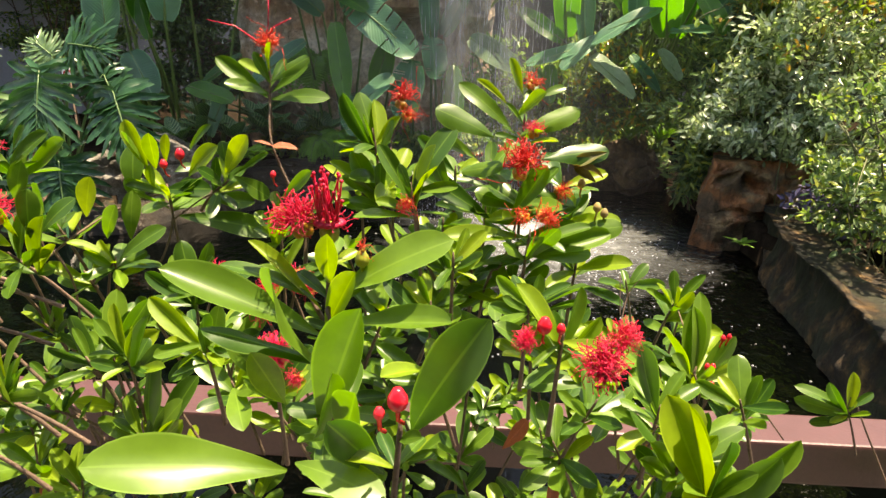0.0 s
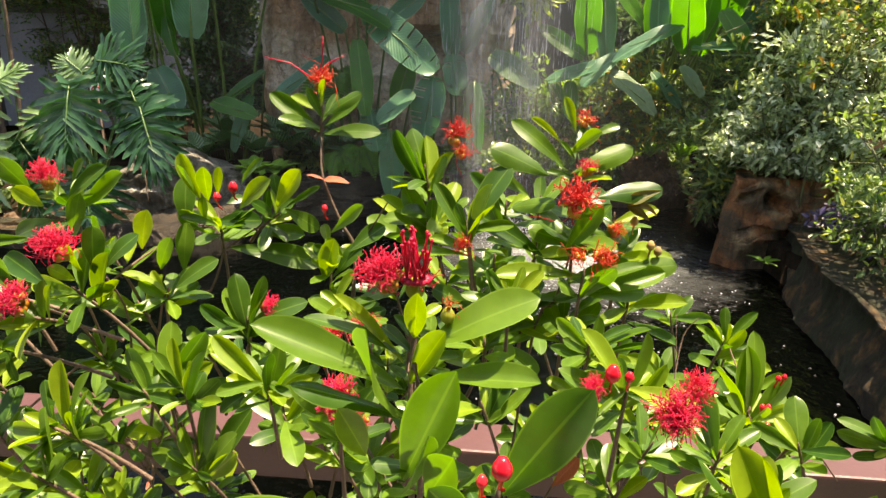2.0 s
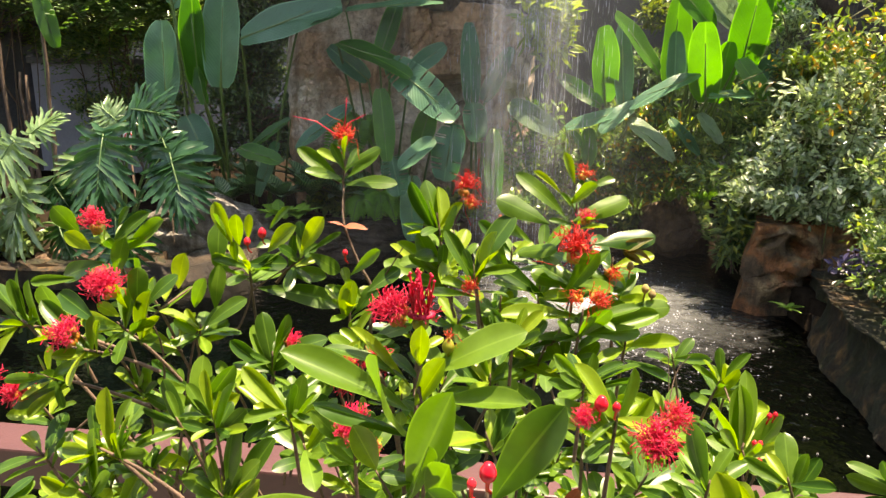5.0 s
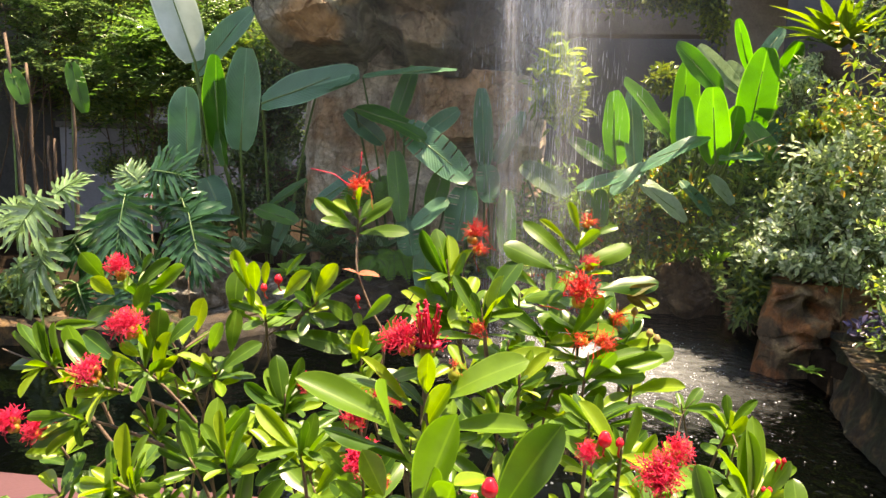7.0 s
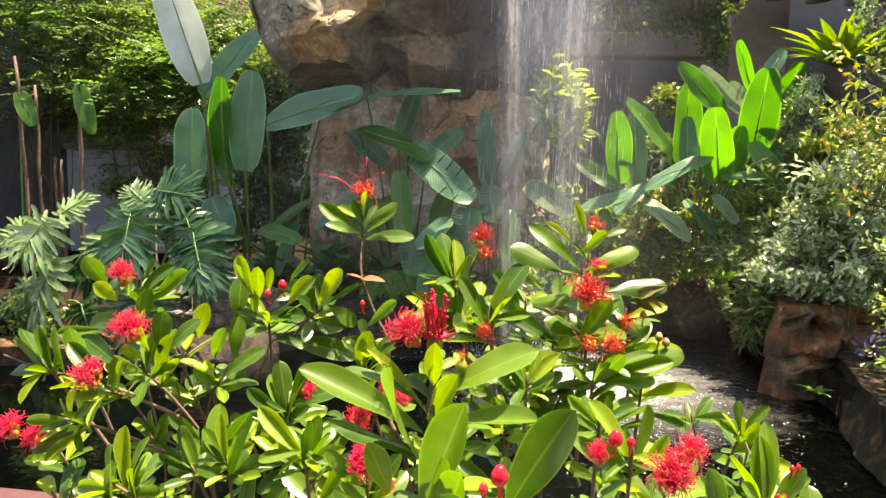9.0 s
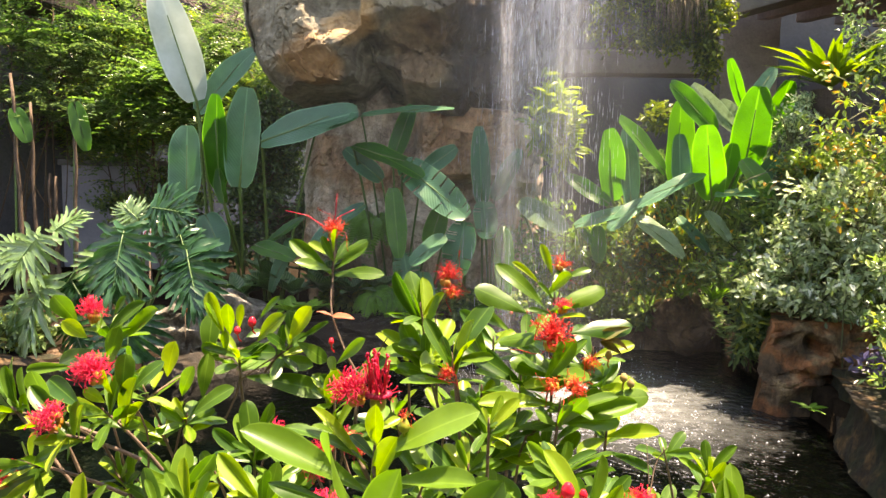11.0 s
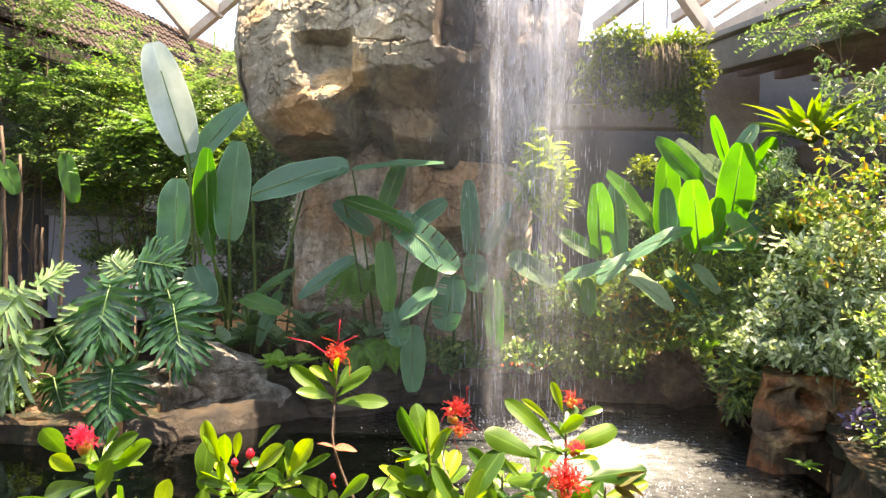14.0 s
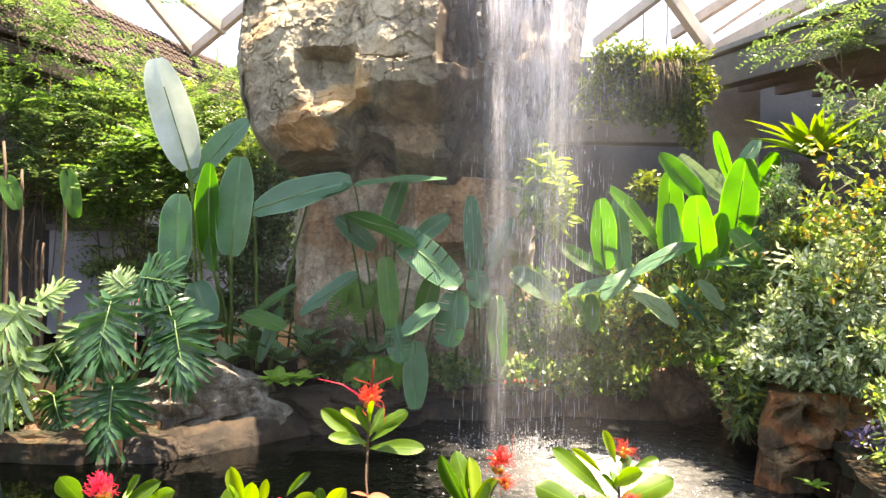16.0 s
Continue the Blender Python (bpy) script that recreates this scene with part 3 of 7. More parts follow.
bed("planting_bed_front", (-9, 0.265, -0.5), (9, 0.60, 0.11), 7, "dark soil strip under the flowering shrub")
bed("planting_bed_back", (-9, 5.95, -0.5), (9, 11, 0.24), 3, "dark soil bed behind the pond kerb")
bed("planting_bed_left", (-9, 4.12, -0.5), (-2.35, 6.1, 0.15), 4, "dark soil bed under the cut-leaf plants")
bed("planting_bed_right", (2.1, 0.6, -0.5), (9, 6.1, 0.22), 5, "dark soil bed behind the pond wall")
bank("pond_kerb", [(2.15, 5.86), (1.2, 5.80), (0.2, 5.75), (-0.9, 5.72), (-1.8, 5.75), (-2.6, 5.6)], 0.27, -0.35, M_KERB, "wet brown stone kerb round the back of the pond", "kerb", 1, rough=(0.10, 0.04))
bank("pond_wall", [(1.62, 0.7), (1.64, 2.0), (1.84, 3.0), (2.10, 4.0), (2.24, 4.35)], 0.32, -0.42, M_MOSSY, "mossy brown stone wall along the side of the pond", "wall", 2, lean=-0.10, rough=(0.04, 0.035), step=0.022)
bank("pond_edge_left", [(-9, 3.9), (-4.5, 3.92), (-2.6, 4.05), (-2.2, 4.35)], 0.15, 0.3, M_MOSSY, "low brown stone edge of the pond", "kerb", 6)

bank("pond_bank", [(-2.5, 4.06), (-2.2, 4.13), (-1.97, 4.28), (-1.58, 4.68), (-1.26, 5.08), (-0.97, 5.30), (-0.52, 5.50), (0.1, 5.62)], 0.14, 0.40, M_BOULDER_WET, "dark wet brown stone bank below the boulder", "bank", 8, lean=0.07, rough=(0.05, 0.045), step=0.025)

# rail in front of the shrub
rail = thing("railing", (0, 0.65, 0.12), "maroon painted steel railing with a flat top", "railing")
turned = Matrix.Translation((0, 0.65, 0)) @ Matrix.Rotation(radians(-2.4), 4, "Z")
part("top_rail", box(bmesh.new(), (-3, -0.026, 0.952), (3, 0.026, 1.0), 0.003, turned), M_RAIL, rail, smooth=False)
part("lower_rail", box(bmesh.new(), (-3, -0.02, 0.25), (3, 0.02, 0.30), 0.003, turned), M_RAIL, rail, smooth=False)
for i in range(6):
    part("post", box(bmesh.new(), (-2.9 + i * 1.16, -0.02, 0.12), (-2.84 + i * 1.16, 0.02, 0.952), 0.003, turned), M_RAIL, rail, smooth=False)


# ---- rock and waterfall ----
def chiselled(bm, at, radii, seed, planes=34, fine=0.03, detail=6, tight=0.26):
    """Adds a block with broken, flat faces: a ball cut by random planes."""
    rnd = random.Random(seed)
    cuts = [(unit(rnd), 1.0 - tight * rnd.random() * 1.6) for _ in range(planes)]
    N = np.array([n for n, _ in cuts])
    H = np.array([0.86 * h for _, h in cuts])
    made = bmesh.ops.create_icosphere(bm, subdivisions=detail, radius=1.0)["verts"]
    for v in made:
        n = v.co.normalized()
        r = min(1.08, float(np.min(H / np.maximum(N @ np.array(n), 1e-3))))
        p = Vector((n.x * r * radii[0], n.y * r * radii[1], n.z * r * radii[2]))
        q = p + Vector(at) + Vector((seed * 1.7, 0, 0))
        step = noise.noise(Vector((q.x * 0.8, q.y * 0.8, q.z * 4.5)))
        p += n * (fine * noise.fractal(q * 2.2, 1.1, 2.0, 4) + fine * 0.8 * step)
        ridge = abs(noise.fractal(q * 1.4 + Vector((0, 0, 9)), 1.0, 2.0, 4))
        p -= n * fine * 1.3 * max(0.0, 1 - ridge * 9)
        p += n * fine * 0.28 * noise.fractal(q * 9.0, 0.9, 2.1, 4)
        v.co = p + Vector(at)
    return bm


def knots(v, rows):
    """Straight lines through rows of (value, result)."""
    return np.interp(v, [r[0] for r in rows], [r[1] for r in rows])


def inside(v, lo, hi, soft):
    """1 between lo and hi, 0 outside, with an edge of that width."""
    return np.clip((v - lo) / soft + 0.5, 0, 1) * np.clip((hi - v) / soft + 0.5, 0, 1)


def lumps(X, Y, Z, seed, scale, octaves=4):
    off = Vector((seed * 7.3, seed * 3.1, seed * 5.7))
    flat = [noise.fractal(Vector(p) * scale + off, 1.0, 2.0, octaves) for p in zip(X.ravel(), Y.ravel(), Z.ravel())]
    return np.array(flat).reshape(X.shape)


def facets(X, Z, seed, scale, tilt):
    """Broken faces: each cell of stone is tilted its own way."""
    out = np.zeros(X.size)
    for i, (x, z) in enumerate(zip(X.ravel(), Z.ravel())):
        q = Vector((x + seed * 3.7, seed * 1.3, z))
        _, near = noise.voronoi((q + noise.noise_vector(q * 2.0) * 0.10) * scale)
        out[i] = tilt * (q - near[0] / scale).dot(noise.noise_vector(near[0] * 5.3 + Vector((0.5, 0.2, 0.9))))
    return out.reshape(X.shape)


def rock_front(name, left, right, z0, z1, front, mat, owner, seed, back=7.2, cell=0.013, rough=1.0):
    """A mass of stone whose face stands at front(x, z), between the edges left(z) and right(z), with a back of its own."""
    nz = int((z1 - z0) / cell)
    z = np.linspace(z0, z1, nz + 1)
    lo, hi = left(z), right(z)
    nx = int(np.max(hi - lo) / cell)
    u = np.linspace(0, 1, nx + 1)
    X = lo[:, None] + (hi - lo)[:, None] * u[None, :]
    Z = np.repeat(z[:, None], nx + 1, 1)
    O = np.zeros_like(X)
    wx, wz = 0.10 * lumps(X, O + 1, Z, seed, 1.9), 0.08 * lumps(X, O + 8, Z, seed + 2, 1.9)
    Y = front(X + wx, Z + wz)
    Y = Y + rough * (0.05 * lumps(X, Y, Z, seed + 4, 1.2) + facets(X, Z, seed, 2.3, 0.24) + facets(X, Z, seed + 3, 6.0, 0.22))
    ridge = np.abs(lumps(X, Y, Z, seed + 6, 2.4))
    Y = Y + rough * 0.022 * np.clip(1 - ridge * 20, 0, 1) + rough * 0.018 * lumps(X, Y, Z, seed + 9, 9.0, 5)
    X = X + wx * 0.5
    n = nx + 1
    verts = np.stack([X, Y, Z], -1).reshape(-1, 3).tolist()
    faces = [(j * n + i, j * n + i + 1, (j + 1) * n + i + 1, (j + 1) * n + i) for j in range(nz) for i in range(nx)]
    base = len(verts)
    for j in range(nz + 1):
        verts += [(X[j, 0] + 0.25, back, Z[j, 0]), (X[j, -1] - 0.25, back, Z[j, -1])]
    for j in range(nz):
        p, q = base + 2 * j, base + 2 * j + 2
        faces += [(j * n, (j + 1) * n, q, p), (j * n + nx, p + 1, q + 1, (j + 1) * n + nx), (p, q, q + 1, p + 1)]
    faces += [tuple(range(n)) + (base + 1, base), tuple(nz * n + i for i in reversed(range(n))) + (base + 2 * nz, base + 2 * nz + 1)]
    me = bpy.data.meshes.new(name)
    me.from_pydata(verts, [], faces)
    me.materials.append(mat)
    return put(new(name, me), owner)


def cliff():
    rock = thing("cliff_rock", (-0.5, 6.2, 0.2), "tall overhanging grey and ochre cliff rock", "rock")

    def head(x, z):
        # left lobe: leans back upward, turns away at its left edge
        edge = knots(z, ((2.1, -1.62), (2.32, -1.78), (2.78, -2.03), (3.35, -2.18), (4.5, -2.24)))
        lobe = 4.90 + 0.20 * (z - 2.5) + 0.40 * np.clip(-1.30 - x, 0, None) + 1.75 * np.clip(edge - x, 0, None)
        top = 3.16 + 0.10 * np.sin(3 * x)
        lobe += 0.34 * np.clip(z - top, 0, 0.5)
        # ochre hollow: sharp roof and walls, a ledge that comes forward below
        hollow = inside(x + 0.16 * (z - 2.8), -1.46, -1.02, 0.16) * inside(z - 0.10 * (x + 1.2), 2.50, 3.07, 0.09)
        lobe += hollow * np.clip(knots(z, ((2.50, 0.0), (2.60, 0.06), (2.82, 0.24), (3.07, 0.26))), 0, None)
        # upper slab, its crack, and the block below it
        slab = 5.02 + 0.12 * (z - 3.0) + 0.10 * np.clip(x + 0.6, 0, None)
        block = 4.90 + 0.18 * (x + 0.95) - 0.10 * (z - 2.85)
        right = np.where(z > 2.985, slab, block) + 0.16 * inside(x, -0.98, -0.64, 0.04) * inside(z, 2.962, 3.0, 0.012)
        under = knots(x, ((-1.0, 2.74), (-0.75, 2.80), (-0.5, 2.74), (-0.2, 2.84), (0.2, 2.9)))
        right += 1.7 * np.clip(under - z, 0, 0.24)
        right += 0.14 * inside(x, -1.02, -0.55, 0.25) * np.clip(2.60 - z, 0, 1) - 0.10 * inside(x, -0.85, -0.35, 0.2) * inside(z, 2.24, 2.48, 0.12)
        # wet groove and the rounded mass behind the fall
        right += 0.30 * inside(x, -0.36, -0.12, 0.06) * np.clip((z - 2.92) / 0.06, 0, 1)
        right += 0.16 * inside(x, -0.22, 0.20, 0.10) + 0.25 * np.clip(x - 0.1, 0, None) + 1.6 * np.clip(x - 0.66, 0, None)
        y = np.where(x < -1.01 - 0.25 * np.clip(2.72 - z, 0, 1), lobe, right)
        # underside of the lobe, and the cave beneath
        lip = knots(x, ((-1.9, 2.42), (-1.55, 2.44), (-1.2, 2.46), (-1.0, 2.56), (-0.95, 2.40), (-0.3, 2.22), (0.8, 2.2)))
        y = y + 1.35 * np.clip(lip - z, 0, 0.20) + 16.0 * np.clip(lip - 0.20 - z, 0, 0.05)
        y = y + 0.35 * inside(x, -1.06, -0.80, 0.08) * inside(z, 2.10, 2.40, 0.1)
        return np.minimum(y, 6.6)

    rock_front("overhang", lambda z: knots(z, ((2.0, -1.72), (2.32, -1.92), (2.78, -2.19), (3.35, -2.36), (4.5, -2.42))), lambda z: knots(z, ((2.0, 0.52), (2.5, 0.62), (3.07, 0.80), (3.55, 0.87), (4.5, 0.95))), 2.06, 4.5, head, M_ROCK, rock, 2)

    def trunk(x, z):
        y = 6.02 + 0.9 * np.clip(-1.55 - x, 0, None) ** 1.4 * 2 + 0.8 * np.clip(x - 0.25, 0, None) - 0.06 * np.clip(1.0 - z, 0, 1)
        y = y - 0.16 * inside(x, -1.9, -0.95, 0.2) * inside(z, 0.55, 1.75, 0.4)
        y = y - 0.24 * inside(x, -0.72, 0.5, 0.14) * inside(z, 1.50, 2.15, 0.10)
        y = y + 0.20 * inside(x, -0.40, -0.02, 0.08) * inside(z, 1.24, 1.48, 0.06)
        y = y - 0.14 * inside(x, -0.80, 0.30, 0.20) * inside(z, -0.3, 1.20, 0.12)
        return y - 0.18 * inside(x, 0.18, 0.5, 0.08) * inside(z, 0.9, 1.62, 0.2)

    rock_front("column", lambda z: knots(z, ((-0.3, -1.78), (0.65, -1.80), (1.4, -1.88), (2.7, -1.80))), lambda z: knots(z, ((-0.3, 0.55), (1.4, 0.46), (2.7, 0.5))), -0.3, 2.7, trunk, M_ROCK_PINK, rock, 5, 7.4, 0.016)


cliff()


def boulder(at, size, seed, mat, label, turn=0.0, holes=()):
    bm = bmesh.new()
    chiselled(bm, (0, 0, 0), (1.1, 1.1, 1.1), seed, 30, 0.09, 6)
    for v in bm.verts:
        v.co = Matrix.Rotation(turn, 3, "Z") @ Vector((v.co.x * size[0], v.co.y * size[1], v.co.z * size[2])) + Vector(at)
    for h, r in holes:
        for v in bm.verts:
            k = 1 - Vector((v.co.x - h[0], 0, v.co.z - h[2])).length / r
            if k > 0 and v.co.y < at[1]:
                v.co.y += 0.16 * min(1.0, 2.2 * k)
    return solid("boulder", bm, mat, label, "boulder", smooth=False)


boulder((-2.22, 4.93, 0.12), (0.72, 0.44, 0.44), 1, M_BOULDER, "large pale grey lichen-covered boulder at the water's edge", 0.40)
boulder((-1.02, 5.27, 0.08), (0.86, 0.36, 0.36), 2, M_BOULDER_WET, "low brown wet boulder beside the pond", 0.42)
boulder((1.76, 5.72, 0.26), (0.38, 0.28, 0.36), 3, M_KERB, "brown boulder at the corner of the pond")


def hollow_block():
    """Upright block with two hollows below its top and an undercut foot."""
    block = thing("rock_block", (2.15, 4.4, 0.0), "rust-brown rock block with two dark hollows beside the pond", "rock")

    def face(x, z):
        y = 4.20 + 0.10 * (x - 1.85) + 0.9 * np.clip(z - 0.56, 0, None) + 1.2 * np.clip(1.88 - x, 0, None)
        # two hollows like shelves, the stones below them proud
        y = y + 0.05 * inside(x, 1.90, 2.05, 0.05) * inside(z - 0.3 * (x - 1.97), 0.475, 0.515, 0.03) + 0.09 * inside(x, 2.11, 2.23, 0.06) * inside(z, 0.42, 0.51, 0.05)
        return y - 0.03 * inside(z - 0.35 * (x - 2.1), 0.20, 0.38, 0.05) * inside(x, 1.92, 2.30, 0.10) - 0.04 * inside(z, -0.2, 0.24, 0.05)

    rock_front("body", lambda z: 1.81 + 0 * z, lambda z: 2.62 + 0 * z, -0.2, 0.60, face, M_BLOCK, block, 12, 4.85, 0.011, 0.7)


hollow_block()
boulder((-1.05, 5.92, 0.20), (1.35, 0.34, 0.30), 6, M_SOIL, "low soil mound at the foot of the cliff")
boulder((-2.85, 4.36, 0.0), (0.55, 0.3, 0.30), 5, M_KERB, "small brown boulder under the cut-leaf plant")


def waterfall():
    fall = thing("waterfall", (FALL_X, FALL_Y, 0), "white sheet of falling water with drifting spray", "waterfall")
    x0, x1 = 0.01, 0.76

    def veil(name, xa, xb, ya, yb, mat, seed, z0=0.02, top=4.4, lean=0.0):
        bm = bmesh.new()
        uv = bm.loops.layers.uv.verify()
        nx, nz = 22, 30
        g = []
        for j in range(nz + 1):
            t = j / nz
            z = z0 + (top - z0) * t
            spread = 1 + 0.22 * (1 - t)
            row = []
            for i in range(nx + 1):
                s = i / nx
                x = (xa + xb) / 2 + (s - 0.5) * (xb - xa) * spread
                y = yb + (ya - yb) * t ** 3 + 0.06 * math.sin(9 * s + seed) + 0.03 * noise.noise(Vector((s * 6, t * 3, seed)))
                x += lean * (1 - t) + (0.012 * noise.noise(Vector((z * 5, seed, 0))) if lean else 0)
                row.append((bm.verts.new((x, y, z)), (s, t)))
            g.append(row)
        for j in range(nz):
            for i in range(nx):
                q = (g[j][i], g[j][i + 1], g[j + 1][i + 1], g[j + 1][i])
                f = bm.faces.new([v for v, _ in q])
                for loop, (_, c) in zip(f.loops, q):
                    loop[uv].uv = c
        return part(name, bm, mat, fall)

    veil("curtain", x0, x1, 4.95, 4.72, M_VEIL, 1)
    veil("curtain", x0 - 0.02, x1 - 0.06, 5.05, 4.85, M_BILLOW, 2)
    veil("ribbon", -0.06, 0.13, 4.85, 4.62, M_RIBBON, 6, 0.02, 4.4, 0.11)
    veil("ribbon", 0.44, 0.62, 4.88, 4.70, M_RIBBON, 7, 0.9, 3.9, -0.02)
    veil("mist", x0 - 0.35, x1 + 0.45, 4.9, 4.62, M_MIST, 3)
    # Reaches past the fall so its haze also veils the column.
    veil("mist", x0 - 1.7, x1 + 1.1, 4.80, 4.50, M_SPRAY, 4)
    rnd = random.Random(5)
    verts, faces = [], []
    for k in range(5600):
        t = rnd.random()
        if rnd.random() > 0.30 + 0.9 * t:
            continue
        z = 4.3 * t
        mid, half = (x0 + x1) / 2, (x1 - x0) / 2
        x = mid + rnd.gauss(0, 0.46) * half * (1.30 + 0.35 * (1 - t))
        y = rnd.gauss(4.8, 0.12)
        ln = rnd.uniform(0.02, 0.12) * (0.7 + 0.6 * (1 - t))
        w = rnd.uniform(0.0007, 0.0023)
        b = len(verts)
        verts += [(x - w, y, z), (x + w, y, z), (x, y + w, z + ln), (x, y - w, z - ln * 0.25)]
        faces += [(b, b + 1, b + 2), (b, b + 3, b + 1)]
    me = bpy.data.meshes.new("spray")
    me.from_pydata(verts, [], faces)
    me.materials.append(M_STREAK)
    tagged(put(new("spray", me), fall), "white streaks of falling drops", kind="stuff")
    verts, faces = [], []
    for k in range(1400):
        a, r = rnd.uniform(0, 6.28), abs(rnd.gauss(0, 0.34))
        x, y = FALL_X + 1.25 * r * math.cos(a), FALL_Y + 0.7 * r * math.sin(a)
        z = abs(rnd.gauss(0, 0.07)) * max(0.1, 1 - r)
        w = rnd.uniform(0.002, 0.006)
        b = len(verts)
        verts += [(x - w, y, z), (x + w, y, z), (x, y, z + w * 2.5), (x, y - w, z + w)]
        faces += [(b, b + 3, b + 2), (b + 3, b + 1, b + 2), (b, b + 1, b + 3)]
    # Small white pyramids on the water: sun glints built as shapes.
    for k in range(1500):
        a, r = rnd.uniform(0, 6.28), abs(rnd.gauss(0, 0.9))
        x, y = FALL_X + 0.45 + r * math.cos(a) * 0.8, FALL_Y - 0.75 + r * math.sin(a)
        if not (-0.6 < x < 1.75 and 2.2 < y < 5.6):
            continue
        w = rnd.uniform(0.0018, 0.0075)
        b = len(verts)
        verts += [(x - w, y, 0.002), (x + w, y, 0.002), (x, y + w, 0.002), (x, y - w, 0.002), (x, y, 0.002 + w)]
        faces += [(b, b + 3, b + 4), (b + 3, b + 1, b + 4), (b + 1, b + 2, b + 4), (b + 2, b, b + 4)]
    me = bpy.data.meshes.new("splash")
    me.from_pydata(verts, [], faces)
    me.materials.append(M_STREAK)
    tagged(put(new("splash", me), fall), "white splashing drops, and flecks that stand for sun glints on the water", kind="stuff")


waterfall()


# ---- buildings and roof ----
def left_building():
    a, b = Vector((-7.46, 4.0, 0)), Vector((-4.21, 16.5, 0))
    d = (b - a).normalized()
    house = thing("tiled_building", (-5.8, 10.2, -0.5), "pale building with a brown tiled roof edge", "building")
    out = Vector((d.y, -d.x, 0))
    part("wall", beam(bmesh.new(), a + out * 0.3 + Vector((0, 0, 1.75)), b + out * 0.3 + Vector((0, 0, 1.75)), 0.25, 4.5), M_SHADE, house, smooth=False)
    slab = bmesh.new()
    lo, hi = out * 1.2 + Vector((0, 0, 3.72)), Vector((0, 0, 5.04))
    vs = [slab.verts.new(v) for v in (a + lo, b + lo, b + hi, a + hi)]
    slab.faces.new(vs)
    bmesh.ops.solidify(slab, geom=slab.faces[:], thickness=0.08)
    roof = part("roof", slab, M_TILE, house, smooth=False)
    up = (hi - lo).normalized()
    nrm = d.cross(up)
    if nrm.z < 0:
        nrm = -nrm
    verts, faces = [], []
    for r in range(11):
        for c in range(121):
            o = a + lo + d * (0.2 + c * 0.105) + up * (0.05 + r * 0.15) + nrm * (0.06 + 0.004 * math.sin(c * 7.1 + r * 3.3))
            b0 = len(verts)
            for e in (0.0, 0.175):
                for k in range(5):
                    g = math.pi * k / 4
                    verts.append(o + d * 0.047 * math.cos(g) + nrm * (0.040 * math.sin(g) + 0.020 * (1 - e / 0.175)) + up * e)
            faces += [(b0 + k, b0 + k + 1, b0 + k + 6, b0 + k + 5) for k in range(4)] + [(b0, b0 + 1, b0 + 2, b0 + 3, b0 + 4)]
    tiles = bpy.data.meshes.new("roof_tiling")
    tiles.from_pydata(verts, [], faces)
    tiles.materials.append(M_TILE)
    tagged(put(new("roof_tiling", tiles), roof), "rows of small brown roof tiles", kind="stuff")
    part("fascia", beam(bmesh.new(), a + out * 1.19 + Vector((0, 0, 3.61)), b + out * 1.19 + Vector((0, 0, 3.61)), 0.06, 0.22, 0.01), M_TILE, house, smooth=False)


left_building()

# low pale wall with round lamp
low = thing("garden_wall", (-5.4, 8.2, -0.3), "low pale plastered garden wall with grey coping", "wall")
part("wall", box(bmesh.new(), (-12.0, 8.30, -0.3), (-4.25, 8.5, 1.62)), M_PLASTER, low, smooth=False)
part("coping", box(bmesh.new(), (-12.0, 8.24, 1.62), (-4.2, 8.56, 1.70), 0.01), M_CONCRETE, low, smooth=False)


def round_lamp(at):
    lamp = thing("wall_lamp", at, "small round bulkhead lamp on the pale wall", "lamp")
    for name, r, dep, mat in (("rim", 0.085, 0.05, M_WHITE), ("lens", 0.03, 0.06, M_DARK)):
        bm = bmesh.new()
        bmesh.ops.create_cone(bm, cap_ends=True, segments=24, radius1=r, radius2=r * 0.85, depth=dep, matrix=Matrix.Translation(Vector(at) - Vector((0, dep / 2, 0))) @ Matrix.Rotation(radians(90), 4, "X"))
        part(name, bm, mat, lamp)


round_lamp((-6.059, 8.3, 1.521))


def right_building():
    house = thing("pavilion", (4.5, 9.0, -0.5), "grey concrete pavilion with a deep beamed eave", "building")
    part("wall", box(bmesh.new(), (2.86, 8.6, -0.5), (3.559, 8.85, 3.889)), M_CONCRETE, house, smooth=False)
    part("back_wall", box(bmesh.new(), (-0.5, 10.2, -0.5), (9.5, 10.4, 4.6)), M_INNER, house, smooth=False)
    part("lintel", box(bmesh.new(), (0.725, 8.4, 2.932), (2.812, 8.7, 3.225), 0.01), M_CONCRETE, house, smooth=False)
    part("side_wall", box(bmesh.new(), (8.6, 3.0, -0.5), (8.8, 10.2, 3.9)), M_CONCRETE, house, smooth=False)
    a, b = Vector((2.765, 8.3, 3.74)), Vector((3.365, 5.4, 3.415))
    d = (b - a).normalized()
    part("eave_beam", beam(bmesh.new(), a - d * 0.1, b, 0.22, 0.36, 0.015), M_BEAM, house, smooth=False)
    part("eave_cap", beam(bmesh.new(), a - d * 0.1 + Vector((0, 0, 0.24)), b + Vector((0, 0, 0.24)), 0.34, 0.07, 0.01), M_CONCRETE, house, smooth=False)
    side = Vector((-d.y, d.x, 0)).normalized()
    if side.x < 0:
        side = -side
    soffit = bmesh.new()
    vs = [soffit.verts.new(v + Vector((0, 0, 0.16))) for v in (a, b, b + side * 5, a + side * 5)]
    soffit.faces.new(vs)
    bmesh.ops.solidify(soffit, geom=soffit.faces[:], thickness=0.1)
    part("soffit", soffit, M_DARK, house, smooth=False)
    for k in range(6):
        o = side * (0.50 + 0.52 * k) + Vector((0, 0, -0.02))
        part("joist", beam(bmesh.new(), a + o, b + o, 0.14, 0.26, 0.01), M_DARK, house, smooth=False)


